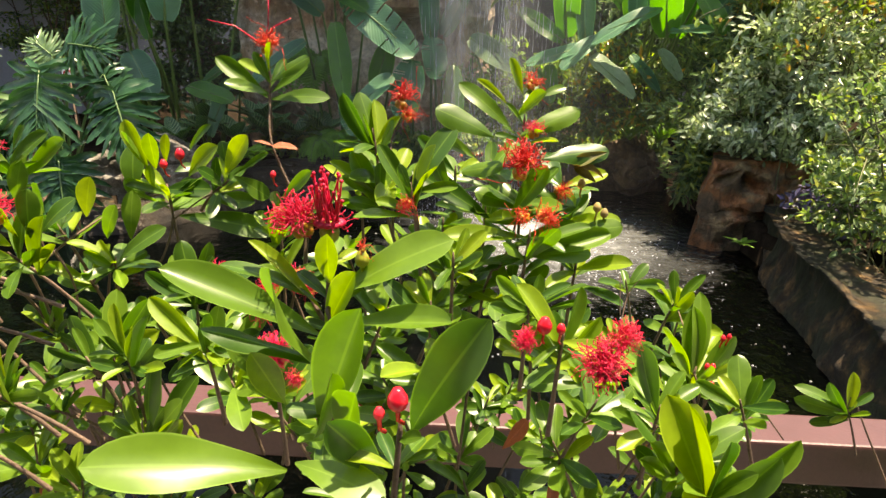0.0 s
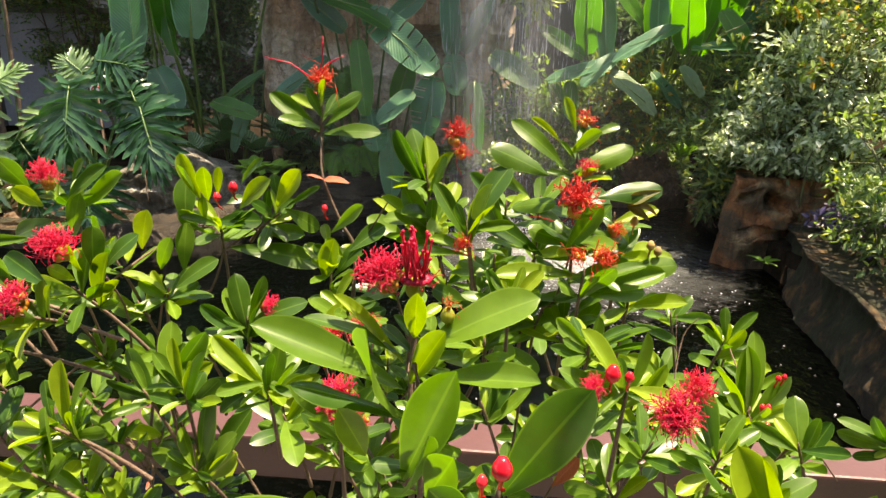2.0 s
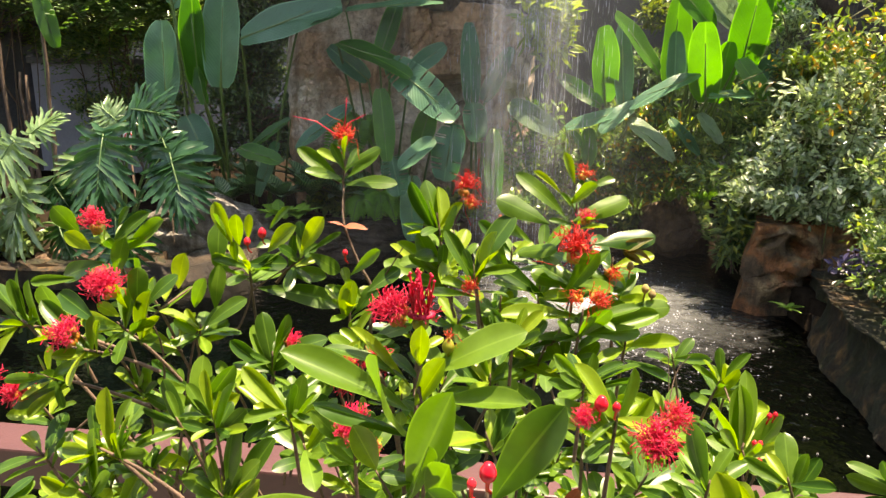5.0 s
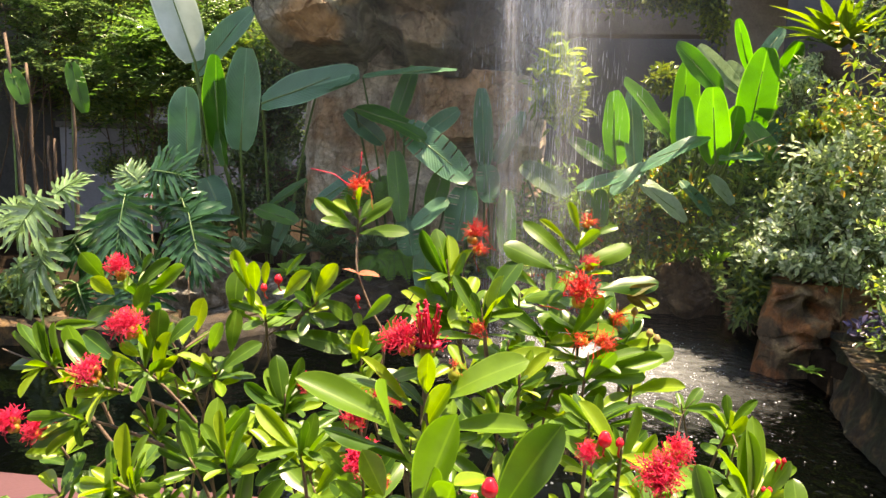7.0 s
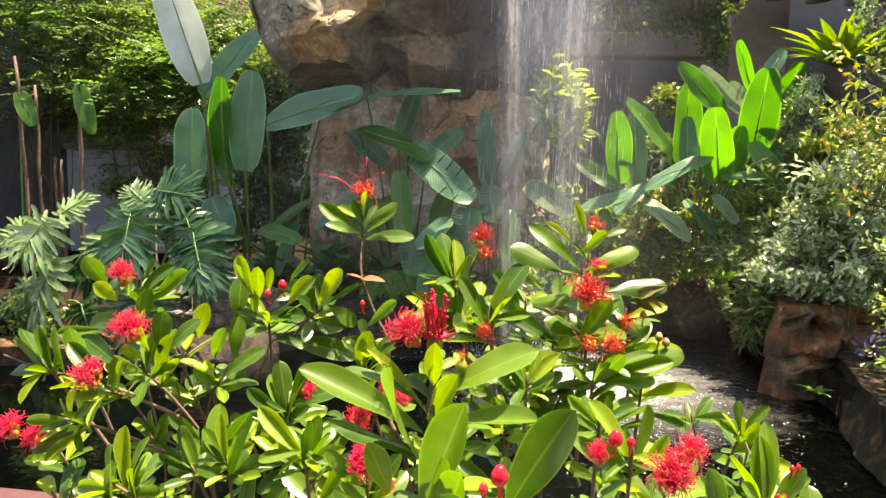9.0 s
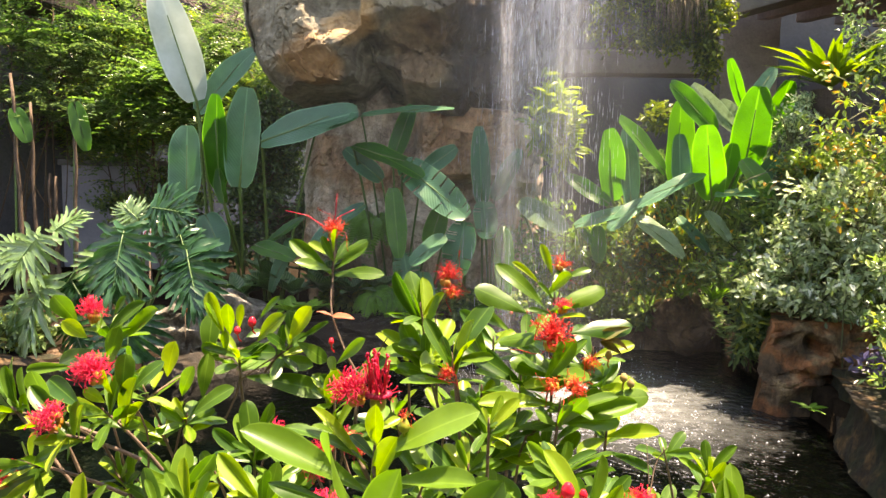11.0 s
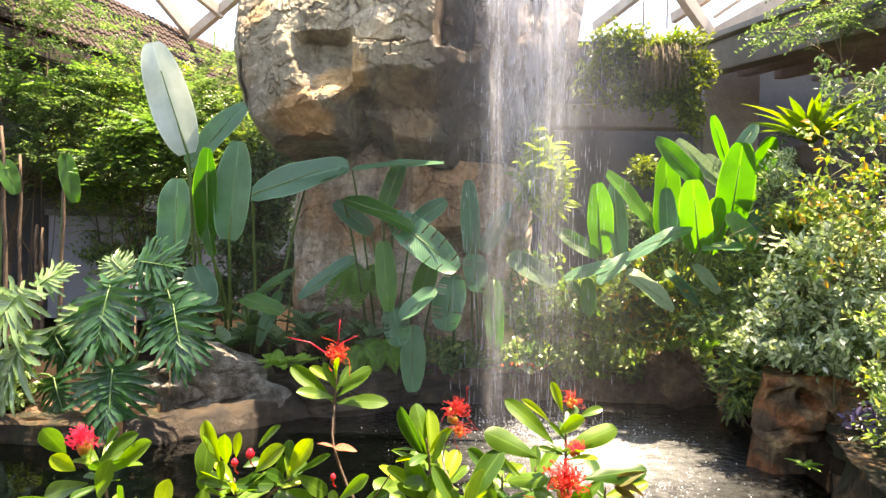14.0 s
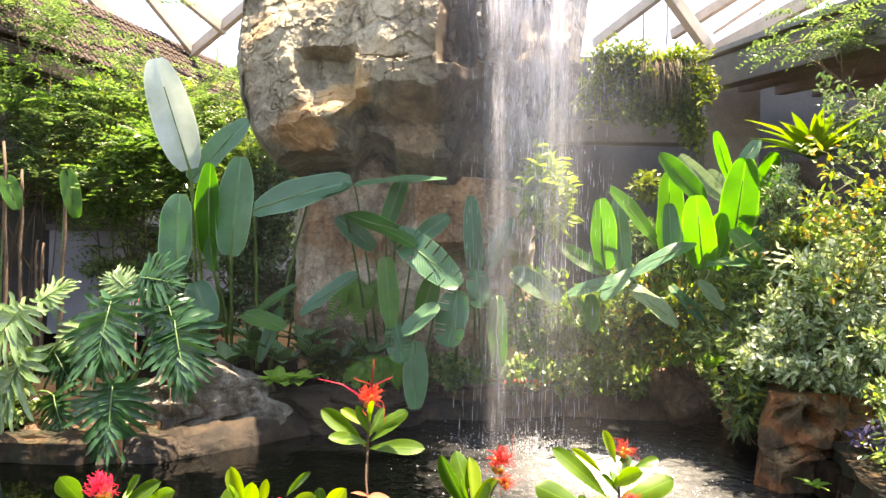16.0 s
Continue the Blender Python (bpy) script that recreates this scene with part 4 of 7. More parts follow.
right_building()


def glass_roof():
    roof = thing("glass_roof", (0, 10, 5.0), "glass roof on pale steel rafters", "roof")

    def bar(a, b, w, h, name="rafter"):
        a, b = Vector(a), Vector(b)
        part(name, beam(bmesh.new(), a, a + (b - a) * 2.4, w, h, 0.01), M_STEEL, roof, smooth=False)

    for k in range(5):
        bar((-5.231, 11, 4.913) if k == 0 else Vector((-5.231, 11, 4.913)) + Vector((-1.05 * k, -0.25 * k, 0.12 * k)), Vector((-5.675, 10.2, 5.616)) + Vector((-1.05 * k, -0.25 * k, 0.12 * k)), 0.10, 0.2)
    bar((-4.501, 10.6, 5.146), (-4.98, 9.9, 5.509), 0.10, 0.18)
    bar((-5.303, 11, 4.882), (-4.304, 10.4, 5.294), 0.10, 0.18, "brace")
    bar((1.724, 10.6, 4.935), (2.478, 9.6, 5.326), 0.10, 0.16)
    bar((3.423, 10, 4.567), (2.559, 9.3, 5.22), 0.12, 0.2, "brace")
    bar((2.975, 10.6, 5.086), (3.574, 9.6, 5.323), 0.10, 0.16)
    bar((3.422, 10, 4.619), (4.106, 9, 4.875), 0.10, 0.2)
    bar((3.553, 10.4, 5.035), (3.972, 9.4, 5.224), 0.03, 0.05, "glazing_bar")
    for px in ((2.416, 10.2, 4.698), (2.78, 10.2, 4.787)):
        part("hanger", tube(bmesh.new(), [px, Vector(px) + Vector((0, 0, 2.5))], [0.012, 0.012], 6), M_DARK, roof)
    bm = bmesh.new()
    for k in range(-9, 11):
        vs = [bm.verts.new(v) for v in ((k + 0.03, 14, 5.9), (k + 0.97, 14, 5.9), (k + 0.97, 3, 9.2), (k + 0.03, 3, 9.2))]
        bm.faces.new(vs)
    panes = part("glazing", bm, M_GLAZING, roof)
    panes.visible_shadow = False


glass_roof()
sheet("backdrop", -60, 40, 60, 40.01, 0, M_SOIL, "distant dark hedge line", "backdrop")
solid("wall_behind", box(bmesh.new(), (-9, -9.3, -0.5), (9, -9, 3.0)), M_CONCRETE, "grey wall closing the garden behind", "wall", kind="structure", smooth=False)


# ---- background plants ----
def paddle_shape(t):
    return max(0.02, math.sin(math.pi * min(1.0, 0.03 + 0.955 * t ** 0.92)) ** 0.36)


def paddle(plant, base, tip, width, root, mat, sag=0.06, face=(0, -1, 0.35), torn=0, seed=0, label="", outline=paddle_shape):
    """A big paddle leaf on its stalk."""
    base, tip, root = Vector(base), Vector(tip), Vector(root)
    x, y, z = basis(tip - base, face)
    m = Matrix((x, y, z)).transposed().to_4x4()
    m.translation = base
    bm = bmesh.new()
    L = (tip - base).length
    width = width * 1.06
    blade(bm, outline, L, width, sag, 0.22, 0.035, seed, 60 if torn else 16, 6, m, torn)
    leaf = part("leaf", bm, mat, plant, label)
    st = bmesh.new()
    mid = root.lerp(base, 0.5) + Vector((0, 0, 0.15 * (base - root).length))
    pts = [root.lerp(mid, k / 4).lerp(mid.lerp(base, k / 4), k / 4) for k in range(5)]
    w = 0.006 + width * 0.028
    tube(st, pts + [base.lerp(tip, 0.35) - z * 0.008, base.lerp(tip, 0.75) - z * 0.006], [w * 1.4, w * 1.2, w, w * 0.9, w * 0.8, w * 0.5, w * 0.25], 6)
    part("stalk", st, M_STALK, leaf)
    return leaf


def paddle_plant(root, label, leaves, group="paddle-leaved plants"):
    k = 5.92 / root[1]
    root = (root[0] * k, 5.92, 0.24)
    plant = thing("paddle_leaf_plant", root, label, "plant", group)
    rnd = random.Random(len(leaves))
    for i, (b, t, w, mat, *more) in enumerate(leaves):
        r = Vector(root) + Vector((0.55 * (b[0] - root[0]) + rnd.uniform(-0.1, 0.1), rnd.uniform(-0.1, 0.1), 0))
        k = dict(more[0]) if more else {}
        k.setdefault("face", (rnd.uniform(-0.6, 0.25), -1, rnd.uniform(-0.2, 0.7)) if t[2] > b[2] + 0.2 else (rnd.uniform(-0.3, 0.3), -0.7, 0.9))
        paddle(plant, b, t, w, r, mat, seed=i, **k)
    return plant


D, G, W = M_PADDLE_DARK, M_PADDLE, M_PALE
paddle_plant((-2.253, 5.5, 0.443), "tall blue-green paddle-leaved plant beside the cliff", [
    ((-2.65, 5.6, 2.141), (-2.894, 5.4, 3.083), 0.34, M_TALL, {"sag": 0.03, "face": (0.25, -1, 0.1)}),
    ((-2.685, 5.7, 2.05), (-2.214, 5.8, 2.657), 0.27, D, {"face": (-0.3, -1, 0.2)}),
    ((-2.6, 5.3, 1.235), (-2.598, 5.3, 1.895), 0.31, D, {"sag": 0.03, "face": (-0.15, -1, 0.2)}),
    ((-2.351, 5.4, 1.361), (-2.291, 5.15, 2.13), 0.25, G, {"face": (-0.3, -1, 0.1)}),
    ((-2.129, 5.3, 1.381), (-2.043, 5.25, 2.209), 0.29, D, {"sag": 0.02, "face": (0.1, -1, 0.2)}),
    ((-1.896, 5.2, 1.762), (-1.089, 5, 2.032), 0.28, D, {"sag": 0.10, "face": (-0.2, -1, 0.5)}),
    ((-1.445, 5.2, 1.836), (-1.088, 5, 1.97), 0.20, D),
    ((-2.263, 5.3, 1.244), (-2.33, 5.3, 1.539), 0.15, G),
    ((-2.481, 5.4, 1.137), (-2.291, 5.3, 0.811), 0.24, D),
])
paddle_plant((-1.996, 5.3, 0.439), "low paddle-leaved plant with drooping leaves", [
    ((-1.96, 5.2, 0.898), (-1.558, 5, 0.831), 0.16, G),
    ((-1.553, 5.3, 1.144), (-1.921, 5.2, 0.881), 0.12, G),
    ((-1.669, 5.3, 0.95), (-1.839, 5.2, 0.509), 0.14, D),
])
paddle_plant((-0.73, 5.2, 0.457), "paddle-leaved plant with torn leaves at the foot of the cliff", [
    ((-1.127, 5.2, 1.74), (-0.521, 4.95, 1.584), 0.22, G, {"sag": 0.16, "face": (0.1, -0.6, 1)}),
    ((-0.697, 5.1, 1.598), (-0.172, 4.9, 1.211), 0.26, D, {"torn": 1, "sag": 0.08, "face": (0.1, -1, 0.25)}),
    ((-0.796, 5.2, 1.632), (-0.65, 5.2, 2.082), 0.15, G),
    ((-1.037, 5.1, 1.972), (-0.3, 4.95, 2.056), 0.14, D, {"face": (0, -0.5, 1)}),
    ((-0.759, 5, 1.403), (-0.685, 4.9, 0.862), 0.16, G, {"sag": 0.02}),
    ((-1, 5.1, 1.264), (-1.442, 5, 0.942), 0.17, D),
    ((-0.903, 5.3, 1.468), (-1.225, 5.3, 1.725), 0.16, D),
    ((-0.559, 5.3, 1.547), (-0.287, 5.3, 1.754), 0.15, D),
    ((-0.477, 5.1, 0.936), (-0.372, 5.1, 1.277), 0.17, G),
    ((-0.665, 5, 0.896), (-0.598, 4.95, 0.588), 0.20, D, {"torn": 1}),
    ((-0.336, 5, 1.038), (-0.597, 4.9, 0.822), 0.15, D),
    ((-0.517, 5.1, 0.732), (-0.493, 5, 0.217), 0.19, D),
])
paddle_plant((-0.087, 5.3, 0.462), "upright dark paddle-leaved plant beside the waterfall", [
    ((-0.059, 5.2, 1.282), (-0.102, 5.2, 1.917), 0.15, D, {"sag": 0.02}),
    ((0.04, 5.3, 1.328), (0.23, 5.3, 1.751), 0.16, D),
    ((-0.049, 5.1, 1.317), (-0.005, 5, 1.026), 0.19, D, {"torn": 1}),
    ((-0.184, 5, 1.153), (-0.259, 4.95, 0.718), 0.26, D, {"torn": 1}),
    ((0.122, 4.9, 1.125), (0.142, 4.85, 0.598), 0.15, G),
])
paddle_plant((1.605, 5.4, 0.566), "paddle-leaved plant with sunlit bright green leaves", [
    ((0.979, 5.2, 1.345), (0.881, 4.917, 1.878), 0.21, G, {"sag": 0.02}),
    ((1.116, 5.15, 1.297), (1.052, 5.15, 1.916), 0.15, D, {"sag": 0.02}),
    ((1.367, 5.2, 1.581), (0.945, 4.775, 1.950), 0.18, G, {"sag": 0.04}),
    ((1.522, 5.4, 1.472), (1.446, 5.106, 2.126), 0.24, G, {"sag": 0.02}),
    ((1.498, 5.2, 1.45), (1.469, 5.2, 1.88), 0.15, D, {"sag": 0.02}),
    ((1.745, 5.2, 1.895), (1.288, 4.775, 2.192), 0.18, G, {"sag": 0.04}),
    ((1.712, 5.1, 1.368), (1.551, 4.822, 1.904), 0.23, G, {"sag": 0.03}),
    ((1.989, 5.25, 1.575), (1.958, 4.964, 2.209), 0.26, G, {"sag": 0.02}),
    ((1.88, 5, 1.675), (2.053, 4.85, 1.409), 0.15, G),
    ((2.005, 5.4, 2.111), (1.782, 5.106, 2.434), 0.09, G, {"sag": 0.02}),
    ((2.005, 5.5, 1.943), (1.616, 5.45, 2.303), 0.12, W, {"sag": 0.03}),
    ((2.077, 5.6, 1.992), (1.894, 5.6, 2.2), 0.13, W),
    ((1.611, 5, 1.566), (1.1, 4.9, 1.364), 0.15, D, {"sag": 0.14, "face": (0, -0.5, 1)}),
    ((1.699, 5, 1.405), (1.991, 4.85, 1.457), 0.14, D, {"sag": 0.14, "face": (0, -0.5, 1)}),
    ((2.228, 5.5, 1.821), (2.278, 5.200, 2.286), 0.18, G),
    ((2.355, 5.6, 1.901), (2.6, 5.6, 2.265), 0.15, D),
    ((1.619, 5.3, 1.498), (1.749, 5.3, 1.812), 0.16, D),
    ((1.845, 5.3, 1.367), (1.807, 5.011, 1.793), 0.18, G, {"sag": 0.03}),
    ((2, 5.3, 1.371), (2.264, 5.3, 1.719), 0.16, D),
    ((2.176, 5.7, 2.199), (2.358, 5.7, 2.495), 0.12, D),
])
paddle_plant((1.061, 5.2, 0.58), "paddle-leaved plant with pale drooping leaves", [
    ((0.935, 5.1, 1.324), (0.6, 5.1, 1.538), 0.12, G),
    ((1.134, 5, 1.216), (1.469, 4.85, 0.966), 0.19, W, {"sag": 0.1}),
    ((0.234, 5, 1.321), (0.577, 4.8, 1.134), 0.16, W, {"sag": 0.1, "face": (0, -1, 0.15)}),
    ((0.852, 5.1, 1.145), (0.861, 5, 0.868), 0.12, G),
    ((1.173, 5, 1.356), (0.905, 4.9, 1.138), 0.13, D),
    ((1.639, 5, 1.283), (1.797, 4.9, 1.081), 0.12, W),
    ((0.664, 5, 1.145), (1.131, 5, 1.32), 0.12, D),
    ((0.716, 5, 1.125), (0.797, 5, 1.019), 0.07, G),
    ((1.458, 5.1, 1.229), (1.689, 5, 0.983), 0.12, D),
])


def cut_leaf(plant, base, tip, width, root, mat, seed, lobes=13, face=(0, -0.8, 0.6), sag=0.12):
    """A deeply cut leaf: a rib with finger lobes on each side."""
    rnd = random.Random(seed)
    base, tip = Vector(base), Vector(tip)
    x, y, z = basis(tip - base, face)
    m = Matrix((x, y, z)).transposed().to_4x4()
    m.translation = base
    L = (tip - base).length
    bm = bmesh.new()
    uv = bm.loops.layers.uv.verify()

    def rib(t):
        return Vector((0, L * t, -sag * L * t * t))

    def strip(pts, half):
        left = [bm.verts.new(m @ (p - h)) for p, h in zip(pts, half)]
        midl = [bm.verts.new(m @ (p - Vector((0, 0, 0.3 * h.length)))) for p, h in zip(pts, half)]
        right = [bm.verts.new(m @ (p + h)) for p, h in zip(pts, half)]
        n = len(pts) - 1
        for i in range(n):
            for a, b, ua, ub in ((left, midl, 0, 0.5), (midl, right, 0.5, 1)):
                f = bm.faces.new((a[i], b[i], b[i + 1], a[i + 1]))
                for loop, c in zip(f.loops, ((ua, i / n), (ub, i / n), (ub, (i + 1) / n), (ua, (i + 1) / n))):
                    loop[uv].uv = c

    def end(i, side):
        f = radians(142 - 138 * (i / (lobes - 1)) ** 0.85)
        return Vector((side * width * 0.56 * math.sin(f), L * (0.33 + 0.70 * math.cos(f)), 0))

    strip([rib(-0.02 + 0.98 * i / 8) for i in range(9)], [Vector((L * 0.05 * (1 - 0.8 * i / 8), 0, 0)) for i in range(9)])
    along = (0.0, 0.12, 0.25, 0.36, 0.46, 0.55, 0.64, 0.72, 0.80, 0.87, 0.94, 1.0)
    shape = (1.40, 1.36, 1.20, 0.98, 0.78, 0.86, 0.66, 0.72, 0.50, 0.48, 0.27, 0.04)
    for side in (-1, 1):
        for i in range(lobes):
            t = 0.62 * (i / (lobes - 1)) ** 1.1
            e = end(i, side)
            k = rnd.uniform(0.74, 1.12)
            s0 = rib(t)
            e = s0 + (e - s0) * k
            gap = (end(min(i + 1, lobes - 1), side) - end(max(i - 1, 0), side)).length / 2
            low, roll, ph = rnd.uniform(0.0, 0.18) * width, rnd.uniform(-0.4, 0.4), rnd.uniform(0, 6)
            d = (e - s0).normalized()
            nrm = (Vector((-d.y, d.x, 0)) + Vector((0, 0, roll))).normalized()
            bow = Vector((0, rnd.uniform(-0.06, 0.06) * width, 0))
            pts = [s0.lerp(e, q) + bow * math.sin(math.pi * q) * 0.6 + nrm * gap * 0.05 * q * math.sin(8 * q + ph) + Vector((0, 0, 0.02 * width * q * math.sin(9 * q + ph) - low * q * q)) for q in along]
            half = [nrm * 0.50 * (gap * q + 0.9 * L / lobes * (1 - q)) * w for q, w in zip(along, shape)]
            strip(pts, half)
    leaf = part("leaf", bm, mat, plant)
    st = bmesh.new()
    root = Vector(root)
    mid = root.lerp(base, 0.6) + Vector((0, 0, 0.25 * (base - root).length))
    pts = [root.lerp(mid, k / 5).lerp(mid.lerp(base, k / 5), k / 5) for k in range(6)]
    up = z * 0.006
    tube(st, pts + [m @ rib(0.2) + up, m @ rib(0.45) + up, m @ rib(0.7) + up, m @ rib(0.95) + up], [0.012, 0.011, 0.01, 0.009, 0.008, 0.005, 0.005, 0.004, 0.003, 0.002])
    part("stalk", st, M_PALE_STALK, leaf, "pale green stalk and midrib")


def cut_plant(root, label, leaves):
    rnd = random.Random(9)
    plant = thing("cut_leaf_plant", root, label, "plant", "cut-leaf plants")
    for i, (b, t, w, mat) in enumerate(leaves):
        cut_leaf(plant, b, t, w, root, mat, i + 3, face=(rnd.uniform(-0.3, 0.3), -0.7, 0.7) if mat is M_CUT_SUN else (rnd.uniform(-0.3, 0.3), -0.9, 0.45))


# S_ carries the sunlit colour, C_ the shaded colour of the same leaf.
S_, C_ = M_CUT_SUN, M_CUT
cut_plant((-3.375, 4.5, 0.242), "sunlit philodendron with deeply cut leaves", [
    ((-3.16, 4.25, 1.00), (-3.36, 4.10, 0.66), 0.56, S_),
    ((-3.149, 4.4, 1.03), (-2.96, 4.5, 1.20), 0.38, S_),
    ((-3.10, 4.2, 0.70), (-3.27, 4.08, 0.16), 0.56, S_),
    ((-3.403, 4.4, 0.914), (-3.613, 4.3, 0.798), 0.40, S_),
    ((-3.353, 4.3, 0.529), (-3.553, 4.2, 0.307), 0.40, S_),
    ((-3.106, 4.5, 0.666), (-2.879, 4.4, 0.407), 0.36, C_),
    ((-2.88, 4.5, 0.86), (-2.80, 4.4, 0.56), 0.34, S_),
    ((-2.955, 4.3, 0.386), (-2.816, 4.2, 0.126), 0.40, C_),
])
cut_plant((-2.629, 4.55, 0.178), "philodendron with drooping deeply cut leaves, coloured as shaded", [
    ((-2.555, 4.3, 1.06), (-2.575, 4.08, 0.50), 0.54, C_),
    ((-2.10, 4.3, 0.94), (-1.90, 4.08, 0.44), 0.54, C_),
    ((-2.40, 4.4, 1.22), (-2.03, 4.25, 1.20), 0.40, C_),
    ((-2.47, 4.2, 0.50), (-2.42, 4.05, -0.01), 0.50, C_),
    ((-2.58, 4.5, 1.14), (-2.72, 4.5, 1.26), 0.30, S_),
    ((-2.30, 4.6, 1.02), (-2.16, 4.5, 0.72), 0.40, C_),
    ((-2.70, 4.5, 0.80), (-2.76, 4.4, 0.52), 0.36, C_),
])


# ---- small-leaved crowns ----
def crown_mesh(name, leaves, mat):
    """leaves: rows of position, along, face, length, width. Six-cornered folded leaflets in one mesh."""
    n = len(leaves)
    P0 = np.array([l[0] for l in leaves], float)
    Y = np.array([l[1] for l in leaves], float)
    F = np.array([l[2] for l in leaves], float)
    L = np.array([l[3] for l in leaves], float)[:, None]
    Wd = np.array([l[4] for l in leaves], float)[:, None]
    Y /= np.linalg.norm(Y, axis=1)[:, None] + 1e-9
    Xa = np.cross(Y, F)
    Xa /= np.linalg.norm(Xa, axis=1)[:, None] + 1e-9
    Zf = np.cross(Xa, Y)
    v = np.stack([P0, P0 + Y * L * 0.35 + Xa * Wd * 0.5 + Zf * Wd * 0.14, P0 + Y * L * 0.7 + Xa * Wd * 0.36 + Zf * Wd * 0.1,
                  P0 + Y * L - Zf * L * 0.1, P0 + Y * L * 0.7 - Xa * Wd * 0.36 + Zf * Wd * 0.1, P0 + Y * L * 0.35 - Xa * Wd * 0.5 + Zf * Wd * 0.14], 1).reshape(-1, 3)
    idx = np.arange(n)[:, None] * 6
    faces = np.concatenate([idx + [0, 1, 2], idx + [0, 2, 3], idx + [0, 3, 4], idx + [0, 4, 5]], 0)
    me = bpy.data.meshes.new(name)
    me.from_pydata(v.tolist(), [], faces.tolist())
    me.materials.append(mat)
    return me


def leafy_plant(name, at, size, twigs, per, leaf, mat, label, cat, group="", seed=0, stems=4, pinnate=False, droop=0.0, kind="", shape=0.55, root=None, bark=None, clumps=0, outward=0.0, thin=1.0):
    """A shrub or small tree: stems, twigs out to an uneven crown, and many single leaves along the twigs."""
    rnd = random.Random(seed)
    at = Vector(at)
    root = Vector(root) if root else Vector((at.x, at.y, 0.15))
    plant = thing(name, root, label, cat, group, kind)
    wood = bmesh.new()
    heads = []
    for s in range(stems):
        u = unit(rnd)
        end = at + Vector((u.x * size[0], u.y * size[1], abs(u.z) * size[2])) * 0.45
        st = root + Vector((rnd.uniform(-0.3, 0.3) * size[0], rnd.uniform(-0.3, 0.3) * size[1], 0))
        pts = bent(st, end, rnd.uniform(-0.02, 0.08), 6, rnd.uniform(-0.25, 0.25))
        r = (0.007 + 0.008 * size[2]) * thin
        tube(wood, pts, [r * (1 - 0.12 * k) for k in range(7)], 6)
        heads += pts[3:]
    rows = []
    tiers = [unit(rnd) * rnd.random() ** 0.45 for _ in range(clumps)]
    for k in range(twigs):
        u = unit(rnd)
        rad = rnd.random() ** shape
        lump = 0.78 + 0.5 * noise.noise(u * 2.3 + Vector((seed, 0, 0)))
        tip = at + Vector((u.x * size[0], u.y * size[1], u.z * size[2])) * rad * lump
        if clumps:
            c = rnd.choice(tiers)
            tip = at + Vector(((c.x + rnd.gauss(0, 0.17)) * size[0], (c.y + rnd.gauss(0, 0.17)) * size[1], (c.z + rnd.gauss(0, 0.06)) * size[2]))
        src = min(rnd.sample(heads, min(5, len(heads))), key=lambda h: (h - tip).length)
        ln = (tip - src).length
        if k % 3 == 0:
            tube(wood, bent(src, tip, 0.05 * ln, 4), [0.006, 0.005, 0.004, 0.003, 0.0015], 4)
        out = (tip - src).normalized()
        out = (out + unit(rnd) * 0.5 + Vector((0, 0, 0.25 - droop))).normalized()
        if pinnate:
            for f in range(5):
                d = out + unit(rnd) * 0.9
                d = Vector((d.x, d.y, d.z * 0.35 + 0.12)).normalized()
                fl = rnd.uniform(0.7, 1.2) * leaf[0] * 6.5
                up = (Vector((0, 0, 1)) + unit(rnd) * 0.5)
                sx = d.cross(up).normalized()
                for i in range(per):
                    t = (i + 1) / per
                    p = tip + d * fl * t - Vector((0, 0, 0.25 * fl * t * t))
                    for sg in (-1, 1):
                        rows.append((p, sx * sg + d * 0.55, up, leaf[0] * rnd.uniform(0.8, 1.15) * (1.15 - 0.5 * t), leaf[1]))
        else:
            for i in range(per):
                p = tip - out * ln * 0.28 * rnd.random() + unit(rnd) * leaf[0] * 0.7
                d = (out * 0.6 + unit(rnd)).normalized()
                rows.append((p, d, Vector((0, -0.25, 1)) + unit(rnd) * 0.7 + Vector(((p.x - at.x) / size[0], (p.y - at.y) / size[1] - 0.4, 0.2)) * outward, leaf[0] * rnd.uniform(0.65, 1.2), leaf[1] * rnd.uniform(0.75, 1.1)))
    tagged(part("stem", wood, bark or M_BARK, plant), kind="stuff")
    me = crown_mesh("crown", rows, mat)
    put(new("crown", me), plant)
    return plant


# trees on the far left
TREE = dict(pinnate=True, group="trees beside the tiled building", bark=M_BARK, thin=0.8)
leafy_plant("tree", (-4.899, 6.7, 2.66), (1.15, 0.6, 0.92), 84, 8, (0.062, 0.024), M_TREE, "light green feathery-leaved tree", "tree", seed=1, stems=3, root=(-5.133, 7, 0.861), clumps=30, **TREE)
leafy_plant("tree", (-4.066, 7.1, 2.742), (0.9, 0.6, 1.05), 110, 8, (0.062, 0.024), M_TREE, "light green feathery-leaved tree beside the cliff", "tree", seed=2, stems=3, root=(-4.026, 7.3, 0.874), clumps=30, **TREE)
leafy_plant("tree", (-3.489, 7.8, 3.05), (0.8, 0.5, 0.70), 56, 8, (0.062, 0.026), M_TREE, "sunlit feathery-leaved tree beside the tiled roof", "tree", seed=3, stems=4, root=(-3.284, 7.8, 1.005), clumps=22, **TREE)
leafy_plant("tree", (-4.95, 7, 3.98), (1.3, 0.6, 0.55), 60, 8, (0.062, 0.024), M_TREE, "feathery-leaved tree reaching over the roof edge", "tree", seed=4, stems=4, root=(-5.719, 7.4, 0.818), clumps=24, **TREE)
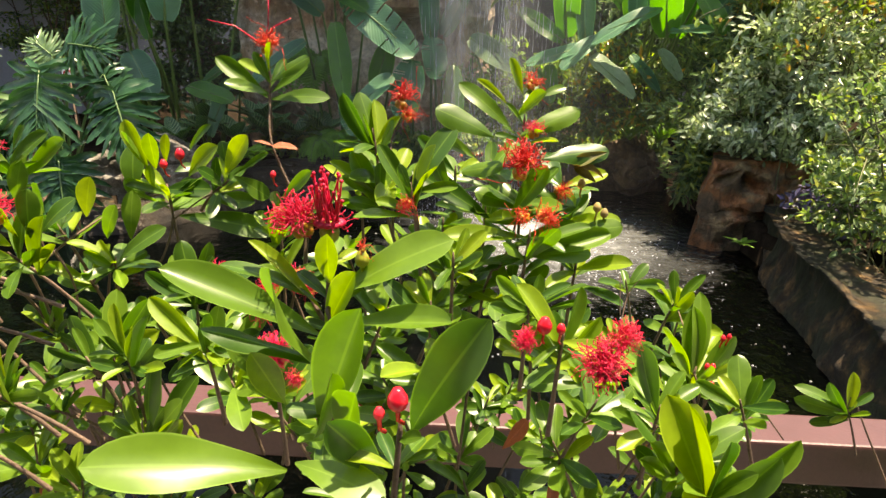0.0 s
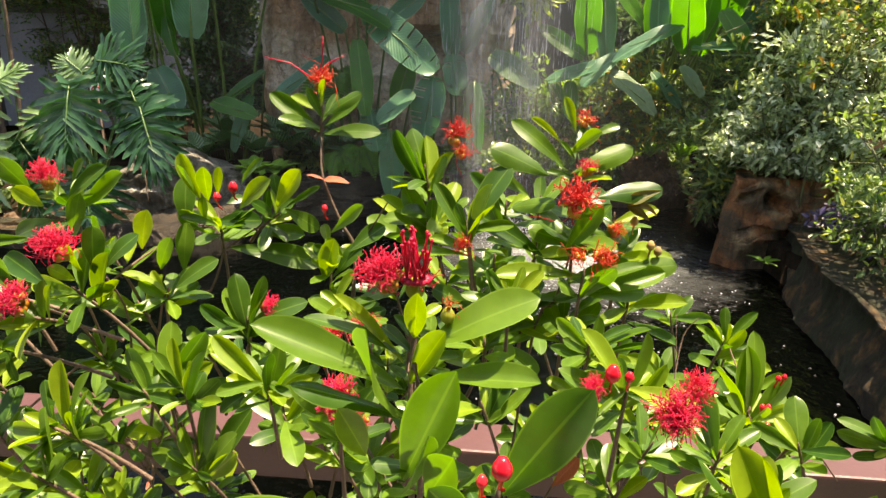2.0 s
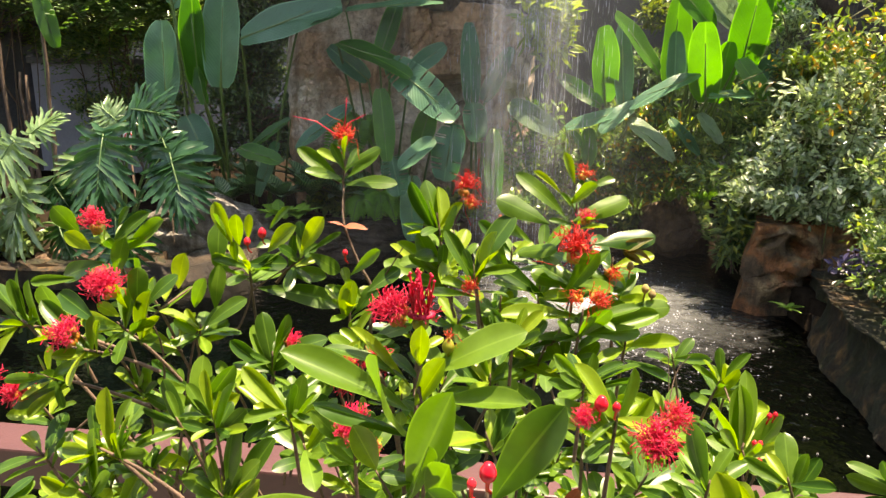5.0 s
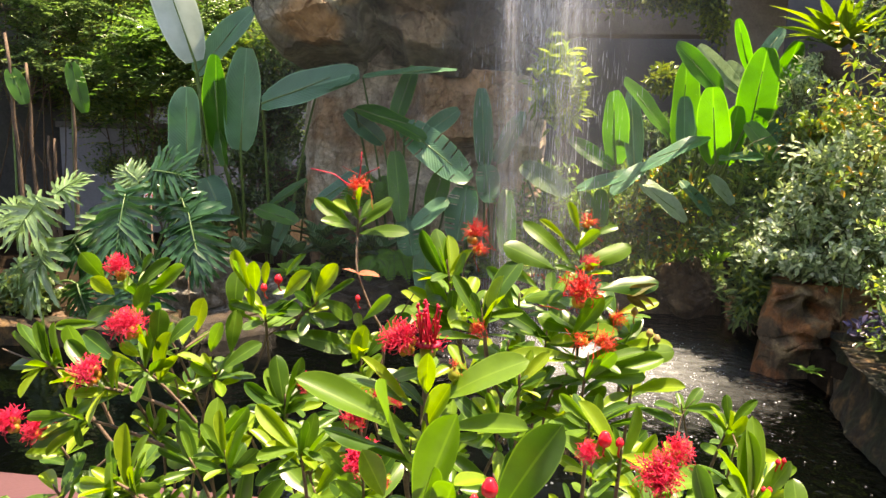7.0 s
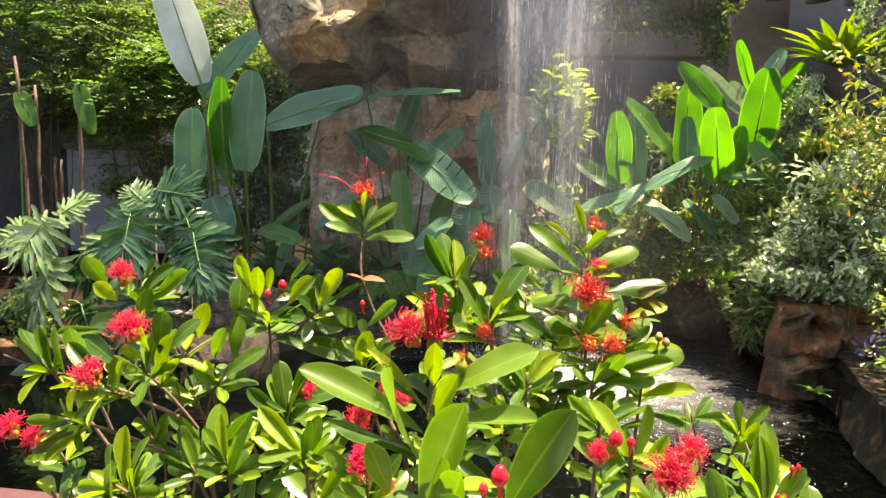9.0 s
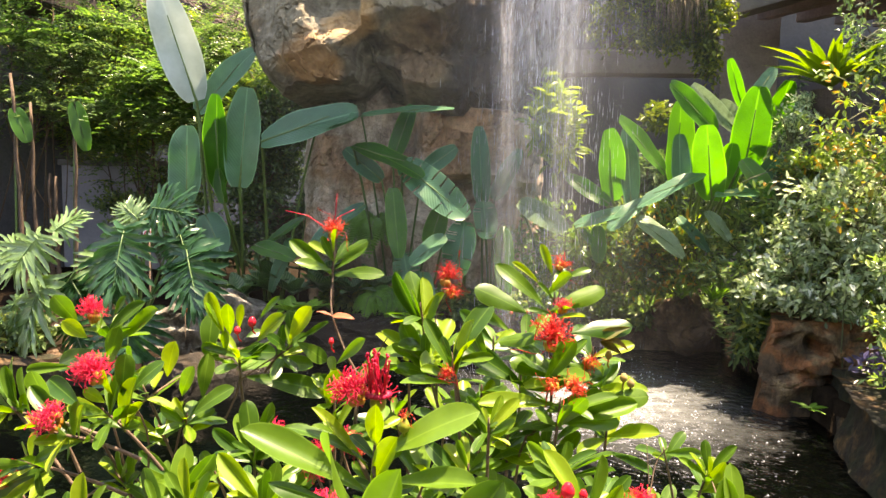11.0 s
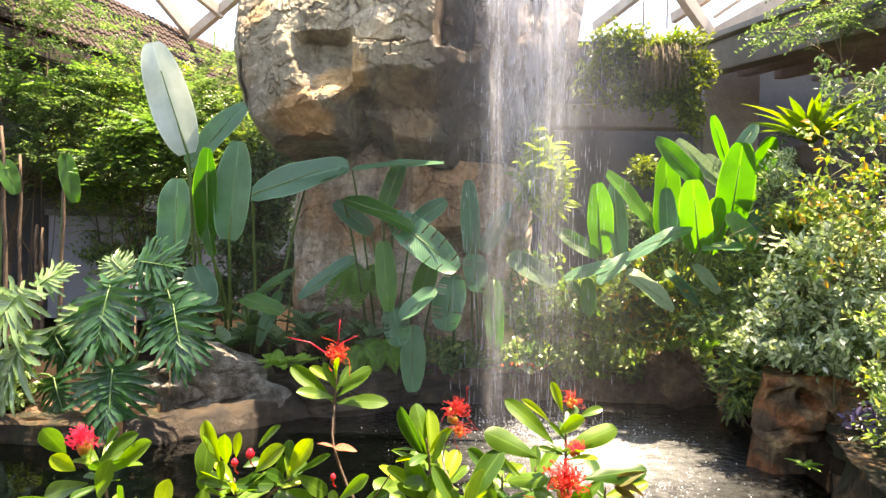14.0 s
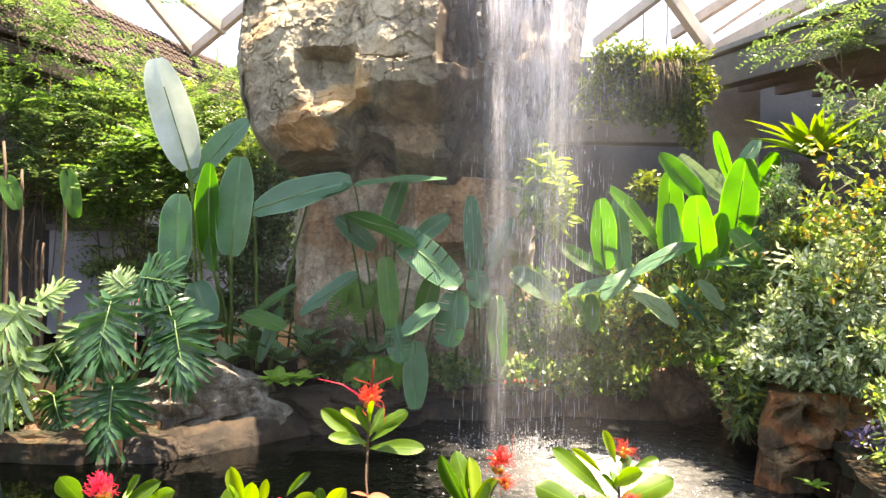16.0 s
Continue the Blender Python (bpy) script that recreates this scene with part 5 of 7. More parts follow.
leafy_plant("hedge", (-5.881, 9, 2.167), (2.5, 0.35, 0.34), 620, 12, (0.055, 0.03), M_HEDGE, "clipped dark green hedge behind the wall", "hedge", seed=5, root=(-5.69, 9, 1.547), outward=0.6, thin=0.6)
leafy_plant("shrub", (-4.051, 7.2, 1.341), (0.75, 0.4, 0.62), 300, 12, (0.06, 0.028), M_HEDGE, "loose dark green shrub in front of the wall", "shrub", seed=6, root=(-4.031, 7.2, 0.616), clumps=20, outward=0.5, thin=0.6)
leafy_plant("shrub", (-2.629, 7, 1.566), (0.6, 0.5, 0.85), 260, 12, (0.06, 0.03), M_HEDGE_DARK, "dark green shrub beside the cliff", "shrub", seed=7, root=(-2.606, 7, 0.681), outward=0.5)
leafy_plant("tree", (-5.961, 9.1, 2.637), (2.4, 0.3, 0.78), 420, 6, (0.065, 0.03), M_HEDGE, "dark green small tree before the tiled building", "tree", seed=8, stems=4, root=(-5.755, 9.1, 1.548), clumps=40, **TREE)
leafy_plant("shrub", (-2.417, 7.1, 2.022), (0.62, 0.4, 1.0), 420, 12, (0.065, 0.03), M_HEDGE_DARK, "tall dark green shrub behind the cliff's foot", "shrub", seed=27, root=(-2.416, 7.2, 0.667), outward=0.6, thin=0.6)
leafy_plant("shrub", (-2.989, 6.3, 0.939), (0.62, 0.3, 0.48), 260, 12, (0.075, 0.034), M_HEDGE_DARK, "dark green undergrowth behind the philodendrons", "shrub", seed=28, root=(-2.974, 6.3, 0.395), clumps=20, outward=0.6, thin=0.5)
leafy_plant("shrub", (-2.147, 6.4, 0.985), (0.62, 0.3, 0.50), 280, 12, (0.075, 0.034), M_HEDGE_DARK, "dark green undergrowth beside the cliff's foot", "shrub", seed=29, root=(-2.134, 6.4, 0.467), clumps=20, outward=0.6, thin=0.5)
leafy_plant("tree", (-2.873, 7.4, 2.376), (0.5, 0.4, 1.0), 90, 7, (0.062, 0.026), M_HEDGE, "dark feathery-leaved tree close to the cliff", "tree", seed=9, stems=3, root=(-2.826, 7.4, 0.634), clumps=12, **TREE)
leafy_plant("tree", (-4.75, 8.1, 2.55), (1.9, 0.35, 1.15), 330, 7, (0.070, 0.032), M_HEDGE, "dark green tree filling the shade behind the feathery trees", "tree", seed=41, stems=4, root=(-4.6, 8.1, 0.24), clumps=60, **TREE)
leafy_plant("tree", (-3.75, 7.0, 2.30), (0.75, 0.4, 0.75), 80, 7, (0.085, 0.036), M_LIGHT, "sunlit yellow-green tree with drooping leaflets", "tree", seed=42, stems=3, root=(-3.8, 7.0, 0.24), clumps=18, **TREE)
leafy_plant("tree", (-4.95, 6.9, 3.15), (0.8, 0.4, 0.40), 30, 7, (0.085, 0.036), M_LIGHT, "sunlit yellow-green tree before the tiled roof", "tree", seed=43, stems=3, root=(-5.2, 7.0, 0.24), clumps=16, **TREE)
# right-hand shrubs
SH = dict(group="shrubs along the pond wall", bark=M_GREENBARK, thin=0.45, outward=0.75)
leafy_plant("shrub", (2.67, 4.4, 1.159), (0.62, 0.5, 0.66), 330, 12, (0.060, 0.027), M_BUSH_DARK, "dense small-leaved dark green shrub over the pond wall", "shrub", seed=11, stems=9, clumps=44, **SH)
leafy_plant("shrub", (2.36, 3.3, 0.78), (0.44, 0.7, 0.50), 230, 12, (0.054, 0.024), M_HEDGE, "small-leaved green shrub beside the wall", "shrub", seed=12, stems=8, clumps=36, **SH)
leafy_plant("shrub", (2.183, 4.95, 0.95), (0.55, 0.40, 0.48), 200, 12, (0.078, 0.029), M_BUSH, "green shrub with narrow leaves above the rock", "shrub", seed=13, stems=7, clumps=40, **SH)
leafy_plant("shrub", (2.442, 4.3, 1.74), (0.46, 0.5, 0.56), 110, 11, (0.062, 0.028), M_BUSH_WARM, "shrub with yellow and orange young leaves", "shrub", seed=14, stems=5, clumps=24, **SH)
leafy_plant("shrub", (2.432, 4.9, 1.483), (0.60, 0.5, 0.44), 140, 11, (0.068, 0.028), M_BUSH_WARM, "yellow-green shrub behind the wall", "shrub", seed=15, stems=5, clumps=28, **SH)
leafy_plant("shrub", (2.868, 5, 2.464), (0.5, 0.5, 0.42), 120, 10, (0.06, 0.024), M_TREE, "light green shrub under the eave", "shrub", seed=16, stems=5, clumps=20, **SH)
leafy_plant("shrub", (2.353, 5.1, 2.022), (0.3, 0.3, 0.25), 90, 10, (0.05, 0.016), M_BUSH_DARK, "pale fine-leaved shrub below the bromeliad", "shrub", seed=24, stems=4, clumps=12, **SH)
leafy_plant("shrub", (2.527, 4.75, 0.744), (0.55, 0.30, 0.30), 130, 12, (0.066, 0.028), M_BUSH, "low green shrub filling the bed behind the rock", "shrub", seed=25, stems=6, clumps=20, **SH)
leafy_plant("shrub", (1.93, 4.72, 0.48), (0.25, 0.2, 0.36), 170, 8, (0.09, 0.026), M_HEDGE, "dark narrow-leaved plant hanging beside the rock", "plant", seed=17, stems=3, outward=0.9, thin=0.5)
leafy_plant("shrub", (2.24, 4.42, 0.94), (0.50, 0.34, 0.34), 270, 12, (0.058, 0.026), M_BUSH_DARK, "small-leaved shrub spreading over the rock block", "shrub", seed=33, stems=7, clumps=40, **SH)
UN = dict(bark=M_GREENBARK, thin=0.5, outward=0.8)
leafy_plant("shrub", (0.752, 5.45, 0.868), (0.64, 0.25, 0.44), 230, 12, (0.078, 0.032), M_FERNY, "yellow-green undergrowth behind the waterfall", "shrub", seed=18, stems=8, clumps=30, root=(1.2, 5.95, 0.22), **UN)
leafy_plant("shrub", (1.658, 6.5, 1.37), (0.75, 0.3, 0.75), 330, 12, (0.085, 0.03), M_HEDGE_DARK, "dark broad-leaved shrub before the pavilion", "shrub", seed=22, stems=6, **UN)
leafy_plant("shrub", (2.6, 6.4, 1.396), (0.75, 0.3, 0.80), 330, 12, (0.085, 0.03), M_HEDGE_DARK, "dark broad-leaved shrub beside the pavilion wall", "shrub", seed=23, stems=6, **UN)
leafy_plant("shrub", (1.497, 5.3, 0.978), (0.60, 0.2, 0.40), 240, 12, (0.078, 0.028), M_BUSH_WARM, "green undergrowth among the bright leaves", "shrub", seed=19, stems=8, clumps=34, root=(2.0, 5.95, 0.22), **UN)
leafy_plant("tree", (2.925, 5.6, 3.37), (0.75, 0.5, 0.30), 50, 6, (0.04, 0.018), M_TREE, "light green branch hanging before the eave", "tree", seed=20, stems=3, pinnate=True, root=(5.2, 6.2, 0.2))
leafy_plant("shrub", (0.511, 5.25, 1.937), (0.20, 0.16, 0.38), 80, 8, (0.15, 0.05), M_COVER_L, "yellow-green climbing plant beside the cliff", "plant", seed=21, stems=2, thin=0.5)
leafy_plant("shrub", (1.515, 6, 2.103), (0.18, 0.18, 0.14), 40, 8, (0.09, 0.035), M_VINE, "light green broad-leaved sapling before the pavilion", "shrub", seed=26, stems=2, thin=0.5)

# canes before the pale wall
for i, (a, b) in enumerate((((-4.652, 6, 0.827), (-4.735, 6, 2.441)), ((-4.612, 6.1, 0.82), (-4.616, 6.1, 2.177)), ((-4.129, 6, 0.843), (-4.081, 6, 2.006)), ((-4.521, 6.2, 0.815), (-4.516, 6.2, 1.474)), ((-4.449, 6.2, 0.817), (-4.455, 6.2, 1.447)))):
    cane = thing("cane", Vector(a) * 1.0, "upright brown-green plant cane before the pale wall", "cane", "canes before the pale wall")
    cm = bmesh.new()
    lo = Vector((a[0], a[1], 0.15))
    tube(cm, [lo.lerp(Vector(b), k / 8) + Vector((0.01 * math.sin(k * 2.1 + i), 0, 0)) for k in range(9)], [0.022 - 0.0012 * k + (0.003 if k % 2 else 0) for k in range(9)], 8)
    part("stem", cm, M_BARK, cane)
for q, r in (((-4.07, 6, 2.006), ((-3.975, 6, 1.704), (-4.086, 6, 2.172))), ((-4.663, 6, 1.996), ((-4.586, 6, 1.774), (-4.713, 6, 2.106)))):
    paddle_plant((q[0], q[1], 0.2), "slim plant with one hanging broad leaf", [(r[1], r[0], 0.16, G)])

# hanging planter with vines
box_planter = thing("hanging_planter", (1.862, 7.6, 3.269), "grey balcony planter overgrown with yellow-green vines", "planter")
part("trough", box(bmesh.new(), (1.226, 7.6, 3.134), (2.501, 7.95, 3.664), 0.02), M_CONCRETE, box_planter)
leafy_plant("vine", (1.80, 7.48, 3.40), (0.80, 0.16, 0.62), 620, 11, (0.075, 0.036), M_VINE, "yellow-green vine hanging over the planter", "vine", seed=31, stems=4, clumps=80, thin=0.5, droop=0.7, root=(1.791, 7.75, 3.675))
leafy_plant("vine", (2.319, 7.4, 3.032), (0.20, 0.2, 0.75), 110, 10, (0.075, 0.036), M_VINE, "trail of vine hanging down the post", "vine", seed=32, stems=2, droop=0.7, root=(2.369, 7.6, 3.668))

dried = thing("dried_grass", (1.97, 7.6, 3.70), "dry brown grass hanging over the planter's edge", "grass")
straw = random.Random(61)
sm = bmesh.new()
for k in range(170):
    x, dx = straw.gauss(1.95, 0.13), straw.gauss(0, 0.03)
    a = Vector((x, 7.58, 3.70 + straw.uniform(-0.03, 0.04)))
    c = Vector((x + dx, 7.28 + straw.uniform(-0.04, 0.05), 3.76 + straw.uniform(-0.08, 0.06)))
    e = Vector((x + 2 * dx, 7.26 + straw.uniform(-0.03, 0.05), straw.uniform(3.05, 3.50)))
    pts = [a.lerp(c, q / 5).lerp(c.lerp(e, q / 5), q / 5) for q in range(6)]
    tube(sm, pts, [0.005, 0.005, 0.005, 0.0045, 0.004, 0.002], 3)
tagged(part("strands", sm, M_STRAW, dried), kind="stuff")


def rosette(at, n, length, width, mat, label, cat, seed, rise=0.6, outline=strap, curl=0.45, name="plant", group=""):
    """Leaves in a ring from one point."""
    rnd = random.Random(seed)
    plant = thing(name, at, label, cat, group)
    shapes = [leaf_mesh("leaf", outline, mat, width, curl * f, 0.3, 0.02, seed + i, 8) for i, f in enumerate((0.6, 1.0, 1.3))]
    for i in range(n):
        a = 2.4 * i + rnd.uniform(-0.3, 0.3)
        e = rise * rnd.uniform(0.5, 1.5)
        d = Vector((math.cos(a), math.sin(a), e))
        x, y, z = basis(d, (0, 0, 1))
        k = length * rnd.uniform(0.7, 1.1)
        m = Matrix((x * k, y * k, z * k)).transposed().to_4x4()
        m.translation = Vector(at) + Vector((0, 0, 0.02))
        shared("leaf", shapes[i % 3], plant, m)
    return plant


rosette((2.467, 5, 2.183), 34, 0.50, 0.17, M_BROM, "yellow-green bromeliad with strap leaves", "bromeliad", 1, 1.3, name="bromeliad")
pot = thing("plant_pot", (2.469, 5, 2.098), "dark brown pot on a post under the bromeliad", "pot")
pp = Vector((2.467, 5, 2.183))
pb = bmesh.new()
loft(pb, [(pp.z - 0.22, pp.x, pp.y, 0.08, 0.08), (pp.z - 0.1, pp.x, pp.y, 0.11, 0.11), (pp.z, pp.x, pp.y, 0.12, 0.12), (pp.z + 0.01, pp.x, pp.y, 0.13, 0.13)], 24, 1.0)
part("bowl", pb, M_TILE, pot)
part("post", tube(bmesh.new(), [(pp.x, pp.y, 0.1), (pp.x, pp.y, pp.z - 0.2)], [0.05, 0.05], 10), M_BARK, pot)
rosette((1.59, 7.75, 3.762), 22, 0.30, 0.10, M_FERN, "arching grassy plant in the balcony planter", "plant", 71, 1.2)
rosette((2.185, 7.75, 3.765), 22, 0.30, 0.10, M_FERN, "arching grassy plant in the balcony planter", "plant", 72, 1.2)
G1 = dict(group="striped-leaf plants")
for i, q in enumerate(((-2.14, 5.32, 0.40), (-1.93, 5.42, 0.46), (-1.68, 5.36, 0.44), (-1.44, 5.46, 0.46), (-1.20, 5.52, 0.44), (-2.05, 5.70, 0.52), (-1.55, 5.72, 0.54), (-0.96, 5.58, 0.46))):
    rosette(q, 13, 0.30, 0.44, M_STRIPED, "dark green plant with pale striped leaves", "plant", 40 + i, 1.1, oval, 0.30, **G1)
for i, q in enumerate(((-1.57, 4.96, 0.36), (-1.44, 5.02, 0.34))):
    rosette(q, 15, 0.19, 0.48, M_COVER, "low plant with fresh light green leaves on the boulder", "plant", 50 + i, 1.0, oval, 0.45, group="fresh green plants on the boulder")


def fern(at, n, length, seed, label="bright green fern with arching fronds", spread=1.2):
    """Fronds that arch out towards the pond and hang, each a rib with close narrow leaflets."""
    rnd = random.Random(seed)
    plant = thing("fern", at, label, "fern", "ferns")
    for i in range(n):
        a = -math.pi / 2 + spread * (2 * (i + 0.5) / n - 1) + rnd.uniform(-0.15, 0.15)
        out = Vector((math.cos(a), 0.6 * math.sin(a), 0))
        fl = length * rnd.uniform(0.75, 1.1)
        rise = rnd.uniform(0.25, 0.6)
        rows, rib = [], []
        for k in range(24):
            t = (k + 1) / 24
            p = Vector(at) + out * fl * 0.75 * t + Vector((0, 0, fl * (rise * t - (rise + 0.55) * t * t)))
            d = out * 0.75 + Vector((0, 0, rise - 2 * (rise + 0.55) * t))
            d.normalize()
            sx = d.cross(Vector((0.0, -1.0, 0.6))).normalized()
            rib.append(p)
            for sg in (-1, 1):
                rows.append((p, sx * sg + d * 0.35, Vector((0, -1.0, 0.6)), fl * 0.27 * math.sin(math.pi * (0.10 + 0.88 * t)), fl * 0.055))
        frond = put(new("frond", crown_mesh("frond", rows, M_FERN)), plant)
        part("rib", tube(bmesh.new(), rib[::3] + [rib[-1]], [0.004] * 5 + [0.003] * 3 + [0.001], 4), M_STALK, frond)


fern((-1.02, 5.62, 1.10), 6, 0.50, 1, "green fern hanging on the foot of the cliff", 0.9)
fern((-0.82, 5.40, 0.50), 8, 0.34, 2)
fern((-0.98, 5.36, 0.46), 7, 0.30, 4)
for i in range(13):
    leafy_plant("groundcover", (-1.35 + i * 0.27, 5.78 + 0.07 * (i % 2), 0.36), (0.24, 0.15, 0.16), 62, 9, (0.085, 0.050), M_FERNY if i % 2 else M_BUSH, "low green groundcover spilling over the kerb", "groundcover", "groundcover along the kerb", 60 + i, 2, thin=0.4, bark=M_GREENBARK, outward=0.8)
for i in range(8):
    leafy_plant("groundcover", (2.40 + 0.08 * i + 0.25 * (i % 2), 1.5 + i * 0.45, 0.50), (0.46, 0.36, 0.32), 90, 10, (0.06, 0.026), M_BUSH if i % 2 else M_BUSH_DARK, "low green planting behind the pond wall", "groundcover", "planting behind the pond wall", 80 + i, 3, thin=0.4, bark=M_GREENBARK, outward=0.9, clumps=16)
# grass tufts on the corner boulder and a small tag among the plants
for i, q in enumerate(((1.505, 5.55, 0.618), (1.676, 5.5, 0.642), (1.821, 5.45, 0.636), (1.883, 5.3, 0.627))):
    rosette(q, 34, 0.20, 0.10, M_COVER, "bright green grass tuft on the brown boulder", "grass", 110 + i, 1.3, strap, 0.5, name="grass_tuft", group="grass tufts")
tq = Vector((-2.20, 4.46, 0.47))
tag = thing("plant_tag", tq, "small orange plastic plant tag on the boulder", "tag")
part("plate", box(bmesh.new(), tq - Vector((0.024, 0.002, 0.013)), tq + Vector((0.024, 0.002, 0.013)), 0.001), M_TAG, tag)
part("stake", tube(bmesh.new(), [(tq.x, tq.y + 0.005, 0.25), (tq.x, tq.y + 0.005, tq.z)], [0.003, 0.003], 6), M_BARK, tag)
blossom = thing("kerb_blossom", (0.452, 5.62, 0.30), "clump of small orange blossoms on the kerb", "flower")
bl = random.Random(6)
for k in range(16):
    pb = bmesh.new()
    c = Vector((0.452 + bl.gauss(0, 0.09), 5.60 + bl.uniform(-0.04, 0.04), 0.335 + bl.uniform(-0.02, 0.03)))
    for q in range(5):
        blade(pb, oval, 0.026, 0.018, 0.2, 0.2, 0, q, 4, 2, Matrix.Translation(c) @ Matrix.Rotation(1.257 * q, 4, "Y") @ Matrix.Rotation(-0.5, 4, "X"))
    part("flower", pb, M_PETAL, blossom)

for i, q in enumerate(((1.66, 5.55, 0.50), (1.904, 5.55, 0.489), (1.98, 5.60, 0.50))):
    rosette(q, 34, 0.24, 0.10, M_COVER, "tuft of bright green grass above the pond kerb", "grass", 90 + i, 1.6, strap, 0.5, name="grass_tuft", group="grass tufts above the kerb")
# a sprout in the wall, purple cover behind it and a small sign
rosette((2.00, 3.98, 0.09), 9, 0.10, 0.34, M_COVER, "small light green sprout in the pond wall", "plant", 120, 0.7, oval, 0.4)
for i in range(3):
    leafy_plant("groundcover", (2.42 + 0.14 * i, 3.95 - 0.42 * i, 0.40), (0.26, 0.26, 0.13), 80, 9, (0.055, 0.030), M_PURPLE, "low purple-leaved groundcover behind the pond wall", "groundcover", "purple groundcover", 140 + i, 2, thin=0.4, bark=M_GREENBARK, outward=0.7)
sign = thing("garden_sign", (-2.95, 5.3, 0.2), "small white sign with a red ring among the plants", "sign")
part("plate", box(bmesh.new(), (-3.00, 5.298, 0.90), (-2.90, 5.302, 1.00), 0.001), M_WHITE, sign)
ringm = bmesh.new()
tube(ringm, [(-2.95 + 0.034 * math.cos(0.4 * k), 5.295, 0.95 + 0.034 * math.sin(0.4 * k)) for k in range(17)], 0.005, 5)
part("ring", ringm, M_BUD, sign, "red ring on the sign")
part("post", tube(bmesh.new(), [(-2.95, 5.31, 0.2), (-2.95, 5.31, 0.98)], [0.008, 0.008], 6), M_BARK, sign)

# low cover along the edge under the philodendrons
for i in range(2):
    leafy_plant("groundcover", (-3.75 + 0.42 * i, 4.28 + 0.03 * i, 0.28), (0.34, 0.22, 0.20), 70, 10, (0.07, 0.034), M_HEDGE if i == 1 else M_HEDGE_DARK, "low green groundcover under the philodendrons", "groundcover", "groundcover under the philodendrons", 130 + i, 3, thin=0.4, bark=M_GREENBARK, outward=0.9, root=(-3.75 + 0.42 * i, 4.35, 0.15))


# ---- flowering shrub in front of the rail ----
ROOT = Vector((0.02, 0.42, 0.12))
shrub = thing("flowering_shrub", ROOT, "green shrub with glossy leaves and red brush flowers", "shrub")
LEAVES = [leaf_mesh("leaf", spoon, M_SHRUB, w, c, f, wv, 5 + i, 13, 4, cup) for i, (w, c, f, wv, cup) in enumerate(((0.33, 0.10, 0.10, 0.02, 0.30), (0.36, 0.22, 0.06, 0.03, 0.20), (0.29, 0.04, 0.14, 0.015, 0.45), (0.34, 0.30, 0.08, 0.03, 0.10), (0.31, -0.10, 0.10, 0.02, 0.35), (0.37, 0.14, 0.04, 0.04, -0.25)))]
YOUNG = [leaf_mesh("leaf", spoon, M_YOUNG, w, c, 0.12, 0.015, 15 + i, 13, 4, 0.4) for i, (w, c) in enumerate(((0.31, 0.05), (0.35, 0.16)))]
CURLED = leaf_mesh("leaf", lance, M_WITHERED, 0.42, 0.5, 0.45, 0.10, 27, 9, 4, 0.5)
FALLEN = leaf_mesh("leaf", lance, M_RUSSET, 0.36, 0.12, 0.35, 0.04, 22, 7)
chance = random.Random(77)


def leaf_at(owner, base, d, face, me, length=None, wide=1.0):
    x, y, z = basis(d, face)
    k = length or Vector(d).length
    m = Matrix((x * k * wide, y * k, z * k)).transposed().to_4x4()
    m.translation = base
    return shared("leaf", me, owner, m)


def curls(bm, at, up, size, n, rnd, thick=0.021, spread=1.0):
    """Short curled stamens packed into a head."""
    for i in range(n):
        d = (up * (0.45 / spread) + unit(rnd)).normalized()
        if d.dot(up) < -0.2:
            d = (d + up * 0.8).normalized()
        u = d.orthogonal().normalized()
        v = d.cross(u)
        p0 = at + d * size * rnd.uniform(0.08, 0.26)
        far, th, w, k = rnd.uniform(0.26, 0.62) * size, rnd.uniform(0, 6.3), rnd.choice((-1, 1)) * rnd.uniform(0.5, 1.1), rnd.uniform(0.10, 0.24) * size
        pts = [p0 + d * far * q / 5 + (u * math.cos(th + w * q) + v * math.sin(th + w * q)) * k * q / 5 for q in range(6)]
        r = size * thick
        tube(bm, pts, [r, r, r * 0.9, r * 0.85, r * 0.8, r * 0.7], 4)
        if i % 2 == 0:
            bmesh.ops.create_icosphere(bm, subdivisions=1, radius=r * 1.7, matrix=Matrix.Translation(pts[-1]))


